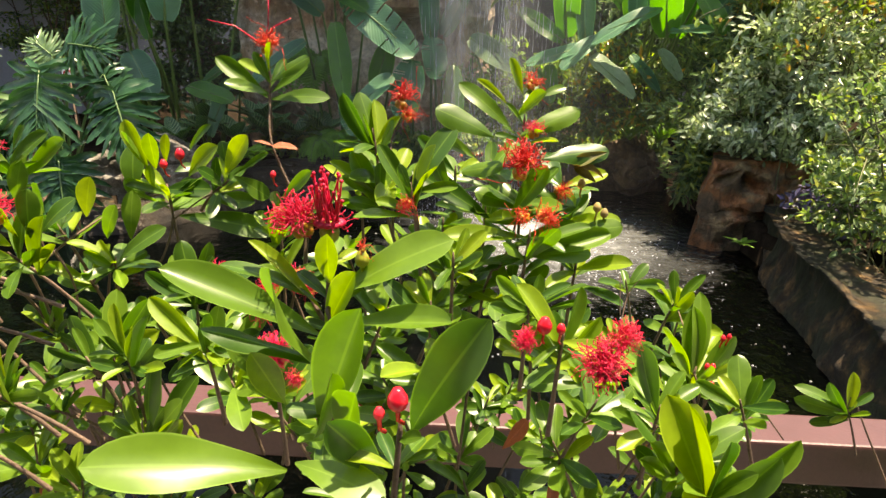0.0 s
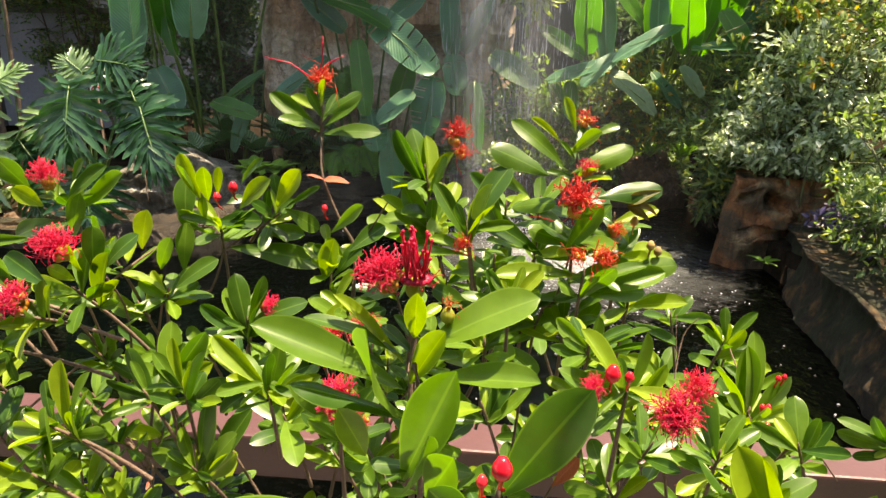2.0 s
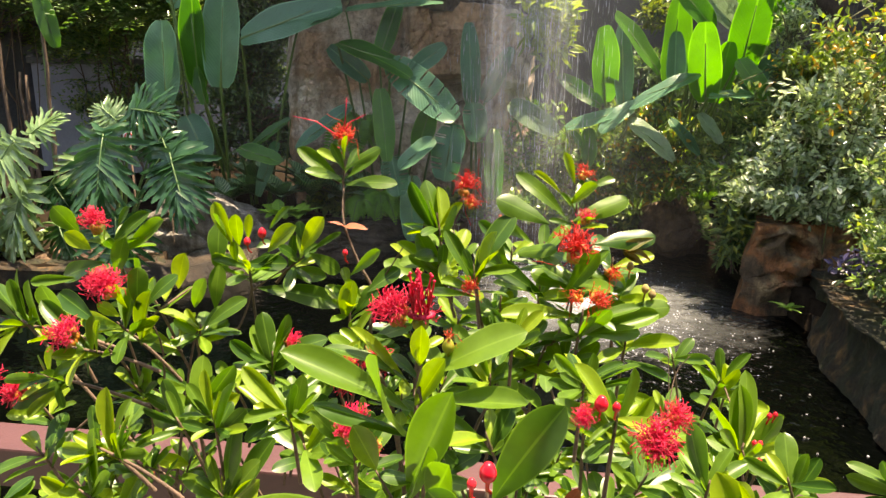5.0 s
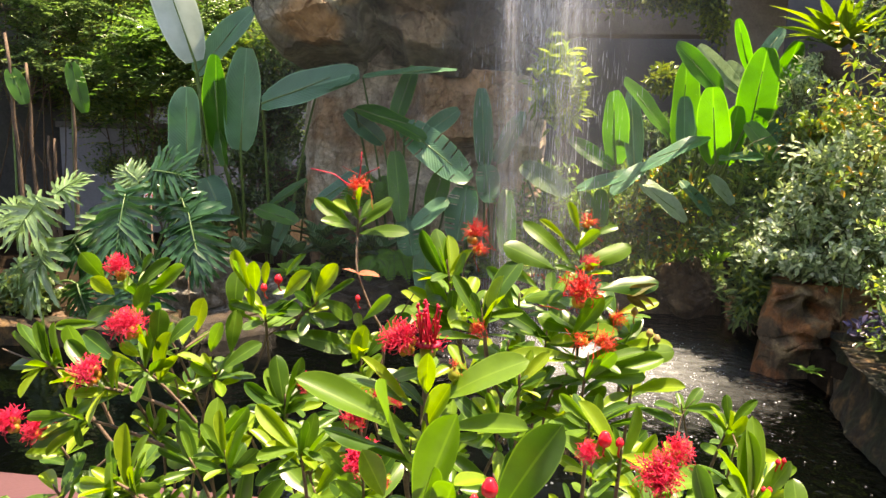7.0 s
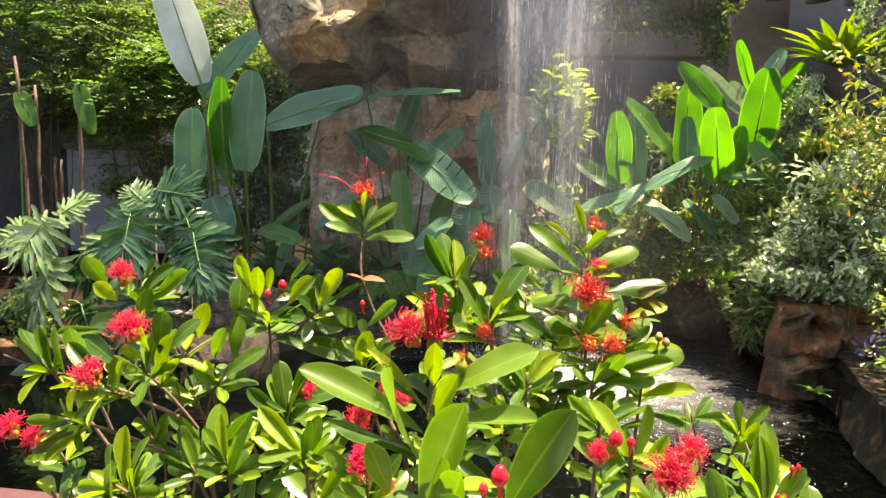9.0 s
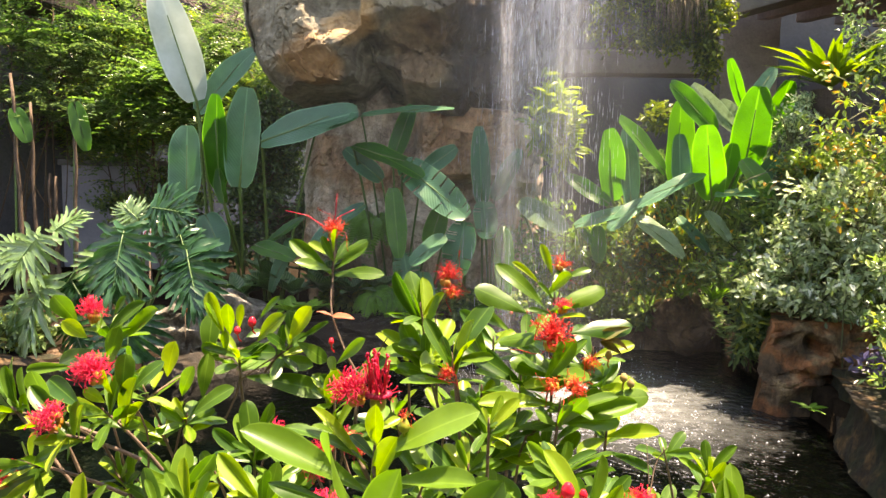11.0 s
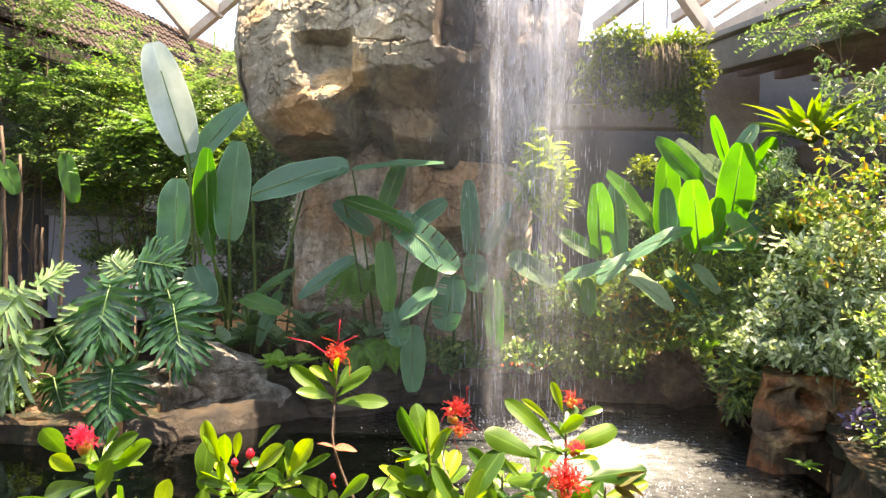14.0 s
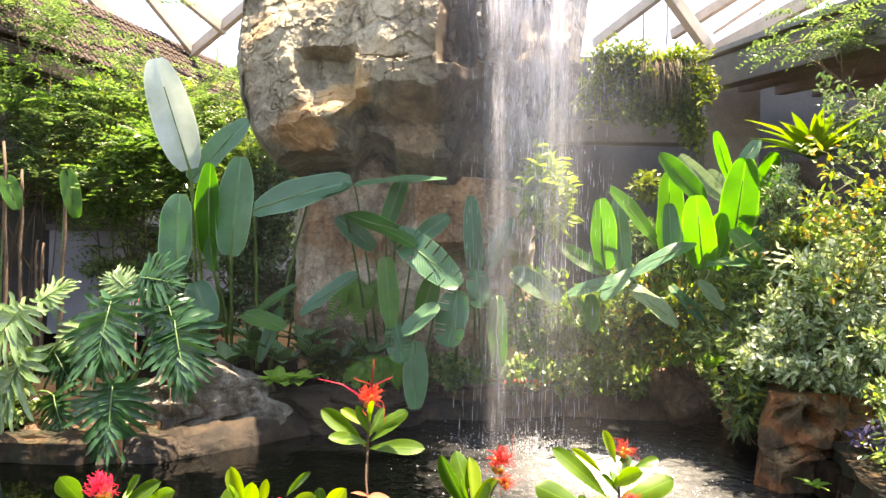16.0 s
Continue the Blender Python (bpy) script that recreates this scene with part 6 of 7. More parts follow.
def brush(owner, at, up, size, mat=None, n=70, spread=1.0, seed=0, cups=7, reach=None):
    """A head of red stamens on orange cups."""
    rnd = random.Random(seed)
    at, up = Vector(at), Vector(up).normalized()
    bm = bmesh.new()
    if reach:
        for i in range(n):
            d = (up + unit(rnd) * 0.26).normalized()
            p0 = at + unit(rnd) * size * 0.17
            ln = size * rnd.uniform(*reach)
            c = unit(rnd) * ln * 0.05
            pts = [p0, p0 + d * ln * 0.35, p0 + d * ln * 0.7 + c, p0 + d * ln + c]
            r = size * 0.019
            tube(bm, pts, [r, r, r * 0.9, r * 0.85], 5)
            bmesh.ops.create_icosphere(bm, subdivisions=1, radius=r * 1.9, matrix=Matrix.Translation(pts[-1]))
        for i in range(12):
            a = 0.5236 * i
            o = Vector((math.cos(a), math.sin(a), -0.25)) * size * 0.30
            bmesh.ops.create_icosphere(bm, subdivisions=1, radius=size * 0.085, matrix=Matrix.Translation(at + o * 0.62) @ Matrix.Diagonal((1.2, 1.2, 0.7, 1)))
        curls(bm, at, up, size * 0.55, 14, rnd)
    else:
        curls(bm, at, up, size, int(n * (1.3 if mat is M_STAMEN_OLD else 2.6)), rnd, 0.014 if mat is not M_STAMEN_OLD else 0.017, spread)
        if mat is M_STAMEN_OLD:
            for i in range(4):
                d = (unit(rnd) + Vector((0, 0, -0.2))).normalized()
                e = d.orthogonal().normalized()
                tube(bm, [at + d * size * k * 0.28 + e * size * 0.35 * math.sin(k * 0.9) for k in range(6)], size * 0.014, 4)
    head = part("stamen_brush", bm, mat or M_STAMEN, owner, "red stamens of an open flower")
    cm = bmesh.new()
    for i in range(cups if not reach else 1):
        d = (unit(rnd) * 0.9 - up * 0.35).normalized()
        k, o = (0.15, at + d * size * 0.24 - up * size * 0.12) if not reach else (0.17, at - up * size * 0.22)
        bmesh.ops.create_icosphere(cm, subdivisions=2, radius=size * k, matrix=Matrix.Translation(o) @ Matrix.Diagonal((1, 1, 1.2, 1)))
    part("flower_cup", cm, M_CUP if reach else M_CALYX, owner, "yellow-green flower cup" if reach else "orange-yellow flower cups")
    return head


def bud(owner, at, r, mat=None):
    r = 0.66 * r
    bm = bmesh.new()
    bmesh.ops.create_icosphere(bm, subdivisions=3, radius=r)
    for v in bm.verts:
        v.co = Vector((v.co.x, v.co.y, v.co.z * 1.12 + (0.25 * r if v.co.z > r * 0.85 else 0))) + Vector(at)
    tube(bm, [Vector(at) - Vector((0, 0, 0.9 * r)), Vector(at) + Vector((0, 0.002, -0.004 - r)), Vector(at) + Vector((0.001, 0.004, -0.006 - r))], [0.0006, 0.0005, 0.0005], 5)
    return part("bud", bm, mat or M_BUD, owner, "round red flower bud")


def sprig(at, tips, stem=(0, 0.005, -0.05), young=0.25, face=None, wide=1.0, extra=7, reach=0.022, russet=0, run=0.016):
    """A twig end with leaves. tips: leaf ends from the sprig's head, in millimetres."""
    at = Vector(at)
    foot = at + Vector(stem)
    axis = (at - foot).normalized()
    bm = bmesh.new()
    tube(bm, bent(foot, at, 0.002, 4) + [at + axis * 0.004], [0.0011, 0.001, 0.0009, 0.0008, 0.0007, 0.0004], 6)
    twig = part("sprig", bm, M_TWIG, shrub)
    rnd = random.Random(int(at.x * 7919) * 31 + int(at.z * 9973) + len(tips))
    n = len(tips)
    for i, t in enumerate(tips):
        d = Vector(t) / 1000
        b = at - axis * rnd.uniform(0.0, run)
        d2 = at + d - b
        f = Vector(face) if face else axis * 0.6 + Vector((0, -0.62, 0.4)) + unit(rnd) * 0.8
        me = rnd.choice(YOUNG) if rnd.random() < young else rnd.choice(LEAVES)
        k = rnd.uniform(0.84, 1.0) if at.y > 0.28 else 1.0
        leaf_at(twig, b, d2 * k, f, me, None, (0.88 if at.y > 0.28 else 0.96) * wide * rnd.uniform(0.85, 1.12))
    for i in range(extra):
        a = 2.4 * i + rnd.uniform(-0.4, 0.4)
        u = axis.orthogonal().normalized()
        d = (Matrix.Rotation(a, 3, axis) @ u + axis * rnd.uniform(0.1, 1.1)).normalized() * reach * rnd.uniform(0.6, 1.1)
        b = at - axis * rnd.uniform(0.0, 0.014)
        me = rnd.choice(YOUNG) if rnd.random() < young else rnd.choice(LEAVES)
        leaf_at(twig, b, d, axis * 0.8 + Vector((0, -0.35, 0.3)) + unit(rnd) * 0.6, me, None, wide * rnd.uniform(0.9, 1.1))
    for i in range(russet):
        d = (unit(rnd) + Vector((0, 0, -0.6))) * reach * 0.6
        leaf_at(twig, foot, d, unit(rnd), FALLEN)
    return twig


def branch(pts, r0, r1):
    pts = [Vector(p) for p in pts]
    fine = []
    n = len(pts)
    for i in range(n - 1):
        p0, p1, p2, p3 = (pts[max(0, min(n - 1, k))] for k in (i - 1, i, i + 1, i + 2))
        for s in range(4):
            t = s / 4
            fine.append(0.5 * (2 * p1 + (p2 - p0) * t + (2 * p0 - 5 * p1 + 4 * p2 - p3) * t * t + (3 * p1 - p0 - 3 * p2 + p3) * t ** 3))
    fine.append(pts[-1])
    bm = bmesh.new()
    tube(bm, fine, [0.27 * (r0 + (r1 - r0) * k / (len(fine) - 1)) for k in range(len(fine))], 7)
    return part("branch", bm, M_TWIG, shrub)


def near_leaf(owner, base, tip, ratio, face, me):
    """A leaf from base to tip, its width a share of its length."""
    base, tip = Vector(base), Vector(tip)
    return leaf_at(owner, base, tip - base, face, me, None, ratio / 0.33)


# tall single sprig
s = branch([(-0.04, 0.46, 1.353), (-0.04, 0.461, 1.343), (-0.041, 0.462, 1.33), (-0.041, 0.462, 1.309)], 0.0022, 0.0032)
for i, (a, b) in enumerate((((-0.042, 0.462, 1.33), (-0.069, 0.458, 1.353)), ((-0.041, 0.462, 1.332), (-0.058, 0.445, 1.342)), ((-0.04, 0.461, 1.341), (-0.06, 0.47, 1.351)), ((-0.04, 0.462, 1.329), (-0.009, 0.452, 1.337)),
                            ((-0.04, 0.462, 1.333), (-0.019, 0.47, 1.347)), ((-0.04, 0.461, 1.339), (-0.018, 0.455, 1.355)), ((-0.04, 0.461, 1.344), (-0.036, 0.448, 1.361)), ((-0.04, 0.461, 1.338), (-0.046, 0.455, 1.355)), ((-0.04, 0.461, 1.336), (-0.033, 0.472, 1.352)))):
    leaf_at(s, Vector(a), Vector(b) - Vector(a), (0.1 * (i % 3 - 1), -0.7, 0.6), YOUNG[0] if i in (6, 2) else LEAVES[i % 6], None, 0.88)
brush(s, (-0.04, 0.46, 1.36), (0, -0.2, 1), 0.0125, M_STAMEN_OLD, 60, 1.3, 1)
bm = bmesh.new()
for tip, mid in (((-0.071, 0.455, 1.372), (-0.056, 0.455, 1.369)), ((-0.038, 0.46, 1.384), (-0.039, 0.46, 1.37)), ((-0.026, 0.46, 1.374), (-0.036, 0.46, 1.369))):
    base = Vector((-0.042, 0.46, 1.359))
    tube(bm, [base, base.lerp(Vector(mid), 0.7), Vector(mid), Vector(mid).lerp(Vector(tip), 0.5), Vector(tip)], [0.0005, 0.0004, 0.0004, 0.0003, 0.0002], 5)
part("style", bm, M_STAMEN, s, "long red curved style")
b = branch([(-0.041, 0.462, 1.328), (-0.039, 0.452, 1.306), (-0.029, 0.45, 1.28), (-0.02, 0.45, 1.26), (-0.019, 0.44, 1.221), (0.001, 0.43, 1.159), (0.02, 0.43, 0.9), ROOT], 0.0018, 0.008)
leaf_at(b, Vector((-0.038, 0.45, 1.304)), (0.014, -0.004, 0.001), (0, -0.4, 1), FALLEN, 0.016, 1.2)
leaf_at(b, Vector((-0.038, 0.45, 1.304)), (-0.008, -0.004, 0.004), (0, -0.4, 1), FALLEN, 0.011, 0.8)
branch([(0.002, 0.44, 1.296), (-0.008, 0.445, 1.279), (-0.02, 0.45, 1.26)], 0.0014, 0.0022)

# left
s = sprig((-0.189, 0.447, 1.286), [], (0.002, 0.01, -0.05), 0.3, None, 0.95, 11, 0.026)
near_leaf(s, (-0.185, 0.446, 1.281), (-0.148, 0.44, 1.305), 0.3, (0.05, -0.75, 0.54), LEAVES[4])
near_leaf(s, (-0.189, 0.441, 1.287), (-0.163, 0.439, 1.311), 0.3, (-0.04, -0.75, 0.55), LEAVES[0])
near_leaf(s, (-0.195, 0.444, 1.285), (-0.209, 0.464, 1.298), 0.47, (-0.16, -0.75, 0.26), YOUNG[0])
near_leaf(s, (-0.211, 0.444, 1.294), (-0.215, 0.428, 1.313), 0.5, (0.07, -0.75, 0.52), LEAVES[0])
near_leaf(s, (-0.203, 0.442, 1.284), (-0.208, 0.426, 1.298), 0.5, (-0.07, -0.75, 0.58), YOUNG[0])
near_leaf(s, (-0.198, 0.447, 1.274), (-0.233, 0.446, 1.264), 0.36, (0.01, -0.75, 0.45), LEAVES[1])
near_leaf(s, (-0.189, 0.445, 1.265), (-0.179, 0.431, 1.29), 0.37, (0.17, -0.75, 0.37), LEAVES[3])
near_leaf(s, (-0.184, 0.443, 1.299), (-0.175, 0.442, 1.313), 0.41, (-0.22, -0.75, 0.3), LEAVES[2])
near_leaf(s, (-0.218, 0.448, 1.262), (-0.247, 0.441, 1.26), 0.3, (0.23, -0.75, 0.39), LEAVES[2])
brush(s, (-0.202, 0.447, 1.3), (0, -0.1, 1), 0.015, None, 60, 0.7, 2)
s = sprig((-0.14, 0.365, 1.263), [(16, -8, 21), (25, -8, 11), (25, -4, -2), (-34, 6, 4), (-8, -6, -8)], (0.02, 0.02, -0.04), 0.3, None, 0.95, 9, 0.024)
near_leaf(s, (-0.174, 0.368, 1.263), (-0.175, 0.354, 1.286), 0.39, (0.08, -0.75, 0.48), LEAVES[0])
near_leaf(s, (-0.153, 0.363, 1.266), (-0.179, 0.377, 1.275), 0.38, (0.04, -0.75, 0.42), LEAVES[4])
near_leaf(s, (-0.137, 0.367, 1.271), (-0.136, 0.356, 1.289), 0.37, (-0.14, -0.75, 0.28), YOUNG[0])
near_leaf(s, (-0.126, 0.366, 1.275), (-0.113, 0.366, 1.293), 0.41, (-0.19, -0.75, 0.51), LEAVES[3])
near_leaf(s, (-0.13, 0.364, 1.273), (-0.128, 0.362, 1.296), 0.44, (0.1, -0.75, 0.22), LEAVES[5])
near_leaf(s, (-0.142, 0.367, 1.268), (-0.147, 0.357, 1.278), 0.47, (0.1, -0.75, 0.61), YOUNG[0])
brush(s, (-0.144, 0.36, 1.286), (-0.1, -0.2, 1), 0.0155, None, 85, 0.8, 3)
s = sprig((-0.151, 0.345, 1.258), [(-24, 8, 23), (-16, -6, -1), (19, -6, 1), (6, -8, -11), (-21, 0, -16), (15, 6, 7), (-19, 10, 3)], (0.03, 0.02, -0.02), 0.2)
brush(s, (-0.157, 0.345, 1.265), (-0.5, -0.4, 0.6), 0.014, None, 70, 0.8, 4)
s = sprig((-0.128, 0.43, 1.237), [(-8, -12, -5), (-14, 8, 13), (9, -10, -7), (17, 6, 7)], (-0.01, 0.01, -0.05), 0.3, None, 0.95, 11, 0.026)
near_leaf(s, (-0.164, 0.429, 1.266), (-0.155, 0.418, 1.287), 0.38, (-0.08, -0.75, 0.45), LEAVES[4])
near_leaf(s, (-0.139, 0.427, 1.265), (-0.132, 0.42, 1.288), 0.43, (0.1, -0.75, 0.38), YOUNG[1])
near_leaf(s, (-0.119, 0.434, 1.25), (-0.115, 0.43, 1.277), 0.38, (0.18, -0.75, 0.35), LEAVES[3])
near_leaf(s, (-0.122, 0.426, 1.241), (-0.1, 0.428, 1.261), 0.36, (-0.21, -0.75, 0.5), LEAVES[1])
near_leaf(s, (-0.148, 0.426, 1.256), (-0.152, 0.441, 1.264), 0.5, (-0.04, -0.75, 0.46), YOUNG[0])
near_leaf(s, (-0.133, 0.434, 1.25), (-0.122, 0.418, 1.271), 0.3, (0.12, -0.75, 0.35), LEAVES[1])
near_leaf(s, (-0.157, 0.429, 1.256), (-0.16, 0.419, 1.269), 0.47, (0.03, -0.75, 0.44), LEAVES[4])
s = sprig((-0.105, 0.458, 1.274), [], (0.004, 0.0, -0.05), 0.45, None, 0.95, 14, 0.026)
near_leaf(s, (-0.127, 0.461, 1.268), (-0.128, 0.461, 1.299), 0.46, (-0.0, -0.75, 0.38), LEAVES[3])
near_leaf(s, (-0.114, 0.456, 1.287), (-0.124, 0.453, 1.316), 0.35, (-0.1, -0.75, 0.47), YOUNG[0])
near_leaf(s, (-0.119, 0.459, 1.292), (-0.111, 0.435, 1.313), 0.39, (-0.12, -0.75, 0.31), LEAVES[4])
near_leaf(s, (-0.112, 0.461, 1.286), (-0.108, 0.447, 1.309), 0.38, (0.13, -0.75, 0.4), YOUNG[0])
near_leaf(s, (-0.114, 0.46, 1.274), (-0.113, 0.453, 1.289), 0.39, (-0.06, -0.75, 0.35), YOUNG[1])
near_leaf(s, (-0.106, 0.462, 1.29), (-0.103, 0.457, 1.307), 0.31, (0.14, -0.75, 0.32), YOUNG[1])
near_leaf(s, (-0.091, 0.457, 1.283), (-0.072, 0.445, 1.304), 0.39, (-0.1, -0.75, 0.49), YOUNG[1])
near_leaf(s, (-0.107, 0.457, 1.274), (-0.08, 0.454, 1.278), 0.41, (-0.02, -0.75, 0.46), LEAVES[1])
near_leaf(s, (-0.091, 0.461, 1.297), (-0.078, 0.452, 1.315), 0.2, (-0.15, -0.75, 0.43), LEAVES[1])
near_leaf(s, (-0.118, 0.461, 1.265), (-0.115, 0.473, 1.266), 0.5, (-0.04, -0.75, 0.53), LEAVES[5])
near_leaf(s, (-0.118, 0.457, 1.268), (-0.123, 0.443, 1.283), 0.49, (0.12, -0.75, 0.58), LEAVES[2])
near_leaf(s, (-0.1, 0.459, 1.285), (-0.091, 0.465, 1.289), 0.5, (-0.05, -0.75, 0.37), LEAVES[1])
for q, r in (((-0.101, 0.447, 1.292), 0.0034), ((-0.091, 0.447, 1.298), 0.0042)):
    bud(s, q, r)
s = sprig((-0.067, 0.45, 1.281), [], (-0.02, 0.01, -0.02), 0.4, None, 0.95, 10, 0.024)
near_leaf(s, (-0.067, 0.451, 1.286), (-0.05, 0.44, 1.311), 0.39, (0.03, -0.75, 0.33), YOUNG[0])
near_leaf(s, (-0.067, 0.454, 1.292), (-0.069, 0.455, 1.305), 0.5, (0.17, -0.75, 0.22), LEAVES[1])
near_leaf(s, (-0.062, 0.45, 1.286), (-0.038, 0.448, 1.299), 0.2, (-0.45, -0.75, 0.53), LEAVES[4])
near_leaf(s, (-0.061, 0.448, 1.286), (-0.041, 0.448, 1.275), 0.45, (-0.18, -0.75, 0.6), LEAVES[3])
near_leaf(s, (-0.078, 0.453, 1.271), (-0.05, 0.447, 1.271), 0.43, (0.04, -0.75, 0.52), LEAVES[2])
near_leaf(s, (-0.095, 0.447, 1.261), (-0.041, 0.448, 1.258), 0.27, (-0.36, -0.75, 0.62), LEAVES[3])
s = sprig((-0.033, 0.44, 1.254), [(2, -10, -7), (-20, 6, 5)], (0.0, 0.0, -0.06), 0.4, None, 0.95, 9, 0.026)
near_leaf(s, (-0.037, 0.439, 1.245), (-0.03, 0.428, 1.272), 0.38, (-0.04, -0.75, 0.26), YOUNG[1])
near_leaf(s, (-0.034, 0.441, 1.267), (-0.038, 0.447, 1.278), 0.5, (0.07, -0.75, 0.32), YOUNG[0])
near_leaf(s, (-0.032, 0.439, 1.275), (-0.011, 0.435, 1.293), 0.31, (-0.1, -0.75, 0.42), LEAVES[4])
near_leaf(s, (-0.029, 0.439, 1.25), (-0.018, 0.436, 1.269), 0.45, (-0.16, -0.75, 0.54), LEAVES[3])
near_leaf(s, (-0.022, 0.439, 1.264), (-0.002, 0.449, 1.278), 0.5, (-0.09, -0.75, 0.53), LEAVES[2])
near_leaf(s, (-0.03, 0.44, 1.253), (-0.042, 0.437, 1.268), 0.46, (0.29, -0.75, 0.44), LEAVES[2])
near_leaf(s, (-0.025, 0.437, 1.261), (-0.034, 0.434, 1.273), 0.47, (0.28, -0.75, 0.38), YOUNG[0])
bud(s, (-0.035, 0.437, 1.29), 0.0026)
s = sprig((-0.071, 0.4, 1.234), [(-30, 0, 13), (-8, 6, 29), (13, 0, 31), (6, -8, 29), (30, -2, 17), (-14, 8, 17), (12, -12, 5), (-14, -8, 5)], (-0.004, 0.01, -0.06), 0.15)
brush(s, (-0.061, 0.405, 1.242), (0.6, -0.3, 0.4), 0.010, None, 50, 0.8, 5)
sprig((-0.113, 0.385, 1.203), [(-15, 4, 18), (4, 4, 33), (25, 2, 35), (16, -8, 18), (25, 0, 13), (-24, 4, 8), (-6, 8, 17), (11, 8, 25), (0, -12, 11), (14, -12, 1)], (0.0, 0.01, -0.05), 0.25)
sprig((-0.124, 0.31, 1.227), [(-18, -2, 0), (4, -6, 13), (-6, 6, 16), (10, 4, 25), (1, 8, 26), (-19, 6, 4), (16, -4, 12)], (0.02, 0.01, -0.03), 0.3, extra=3)
sprig((-0.118, 0.29, 1.215), [(-22, 0, 7), (-4, 4, 16), (11, 0, 13), (19, -5, 16), (-9, -6, 6), (6, 8, 30), (-6, -6, -5)], (0.02, 0.01, -0.03), 0.35, extra=3)
sprig((-0.113, 0.365, 1.208), [(-29, -6, -16), (-8, 4, 18), (-19, 0, 9), (7, 6, 11), (-16, 8, 22)], (0.01, 0.01, -0.04), 0.2)
s = sprig((-0.09, 0.36, 1.168), [(4, 2, 49), (24, 0, 37), (-21, 0, 10), (17, -8, 28), (-9, 6, 20), (27, -6, 17), (-15, -8, -2)], (0.01, 0.02, -0.04), 0.2, russet=2)
sprig((-0.038, 0.325, 1.242), [(-22, 0, 20), (-12, 8, 12), (6, 4, 15), (14, -2, 12), (-21, -6, -3), (1, -10, 22), (14, -8, 0), (-10, -6, -9), (19, 0, 4)], (0.0, 0.015, -0.05), 0.35)
sprig((-0.169, 0.42, 1.2), [(-16, 0, 13), (-8, 6, 19), (18, -6, 8), (8, 0, 19), (-19, -4, -3), (23, -6, -11)], (0.02, 0.01, -0.04), 0.2)
sprig((-0.133, 0.36, 1.183), [(-26, 0, -1), (-3, 0, 14), (18, -4, -6), (5, 6, 7), (-10, -6, -17), (23, 0, 5)], (0.02, 0.02, -0.03), 0.25)
sprig((-0.226, 0.4, 1.247), [(-29, 5, 16), (-8, 0, 29), (-6, 6, 32), (9, -4, 29), (14, -6, 8), (-11, -5, -3), (-29, 4, 2), (-26, 10, 19)], (0.06, 0.0, -0.012), 0.3)
s = sprig((-0.179, 0.355, 1.237), [(-18, 0, 0), (-11, 6, 9), (9, 4, 10), (16, -4, -4), (-31, 0, -19), (-13, -6, -24), (10, -6, -16)], (0.05, 0.01, -0.02), 0.2)
brush(s, (-0.198, 0.36, 1.224), (-0.4, -0.3, 0.5), 0.014, None, 70, 0.8, 6)
brush(s, (-0.224, 0.37, 1.223), (-0.4, -0.3, 0.5), 0.014, None, 70, 0.8, 7)
sprig((-0.115, 0.3, 1.231), [(-13, 0, 7), (2, -4, 14), (11, 0, 3), (-25, 4, -4), (10, 6, 11), (21, -4, 1)], (0.03, 0.01, -0.03), 0.3)
sprig((-0.091, 0.36, 1.216), [(-19, 6, 17), (-6, 4, 27), (14, 0, 28), (7, -6, 18), (-21, 0, 4), (20, -4, 8), (12, -8, -6)], (0.0, 0.01, -0.05), 0.3)

# middle
s = sprig((0.023, 0.43, 1.315), [(-19, 0, 25), (-7, 6, 27), (3, 10, 23), (-22, -4, 1), (9, -8, 14), (-8, -6, 13)], (0.004, -0.002, -0.03), 0.25)
brush(s, (0.039, 0.425, 1.336), (0.1, -0.2, 1), 0.0125, M_STAMEN_OLD, 60, 1.2, 8)
brush(s, (0.042, 0.42, 1.327), (0.3, -0.4, 0.6), 0.009, M_STAMEN_OLD, 40, 1.0, 9)
sprig((0.025, 0.43, 1.283), [(-27, 0, 19), (-21, -6, 12), (-16, 6, 23), (1, -4, 22), (-9, 10, 12)], (0.01, 0.0, -0.03), 0.2)
s = sprig((0.046, 0.385, 1.296), [(-16, 3, 23), (11, -3, 28), (18, 5, 35), (-4, -10, 14), (24, -4, 4), (-30, -4, -7), (5, 8, 15), (-9, 8, 9), (21, -6, -7)], (0.006, 0.0, -0.05), 0.25)
brush(s, (0.044, 0.372, 1.292), (0, -0.9, 0.1), 0.0075, M_STAMEN_OLD, 50, 0.8, 10)
s = sprig((0.103, 0.42, 1.326), [], (0.0, -0.006, -0.03), 0.3, None, 0.9, 8, 0.020)
near_leaf(s, (0.097, 0.422, 1.321), (0.072, 0.42, 1.347), 0.26, (0.12, -0.75, 0.39), LEAVES[3])
near_leaf(s, (0.094, 0.422, 1.334), (0.079, 0.418, 1.348), 0.20, (0.22, -0.75, 0.58), YOUNG[1])
near_leaf(s, (0.099, 0.421, 1.328), (0.109, 0.399, 1.343), 0.35, (-0.08, -0.75, 0.54), YOUNG[0])
near_leaf(s, (0.1, 0.416, 1.319), (0.131, 0.418, 1.335), 0.30, (-0.06, -0.75, 0.52), LEAVES[5])
near_leaf(s, (0.101, 0.42, 1.34), (0.094, 0.418, 1.358), 0.31, (0.14, -0.75, 0.4), YOUNG[0])
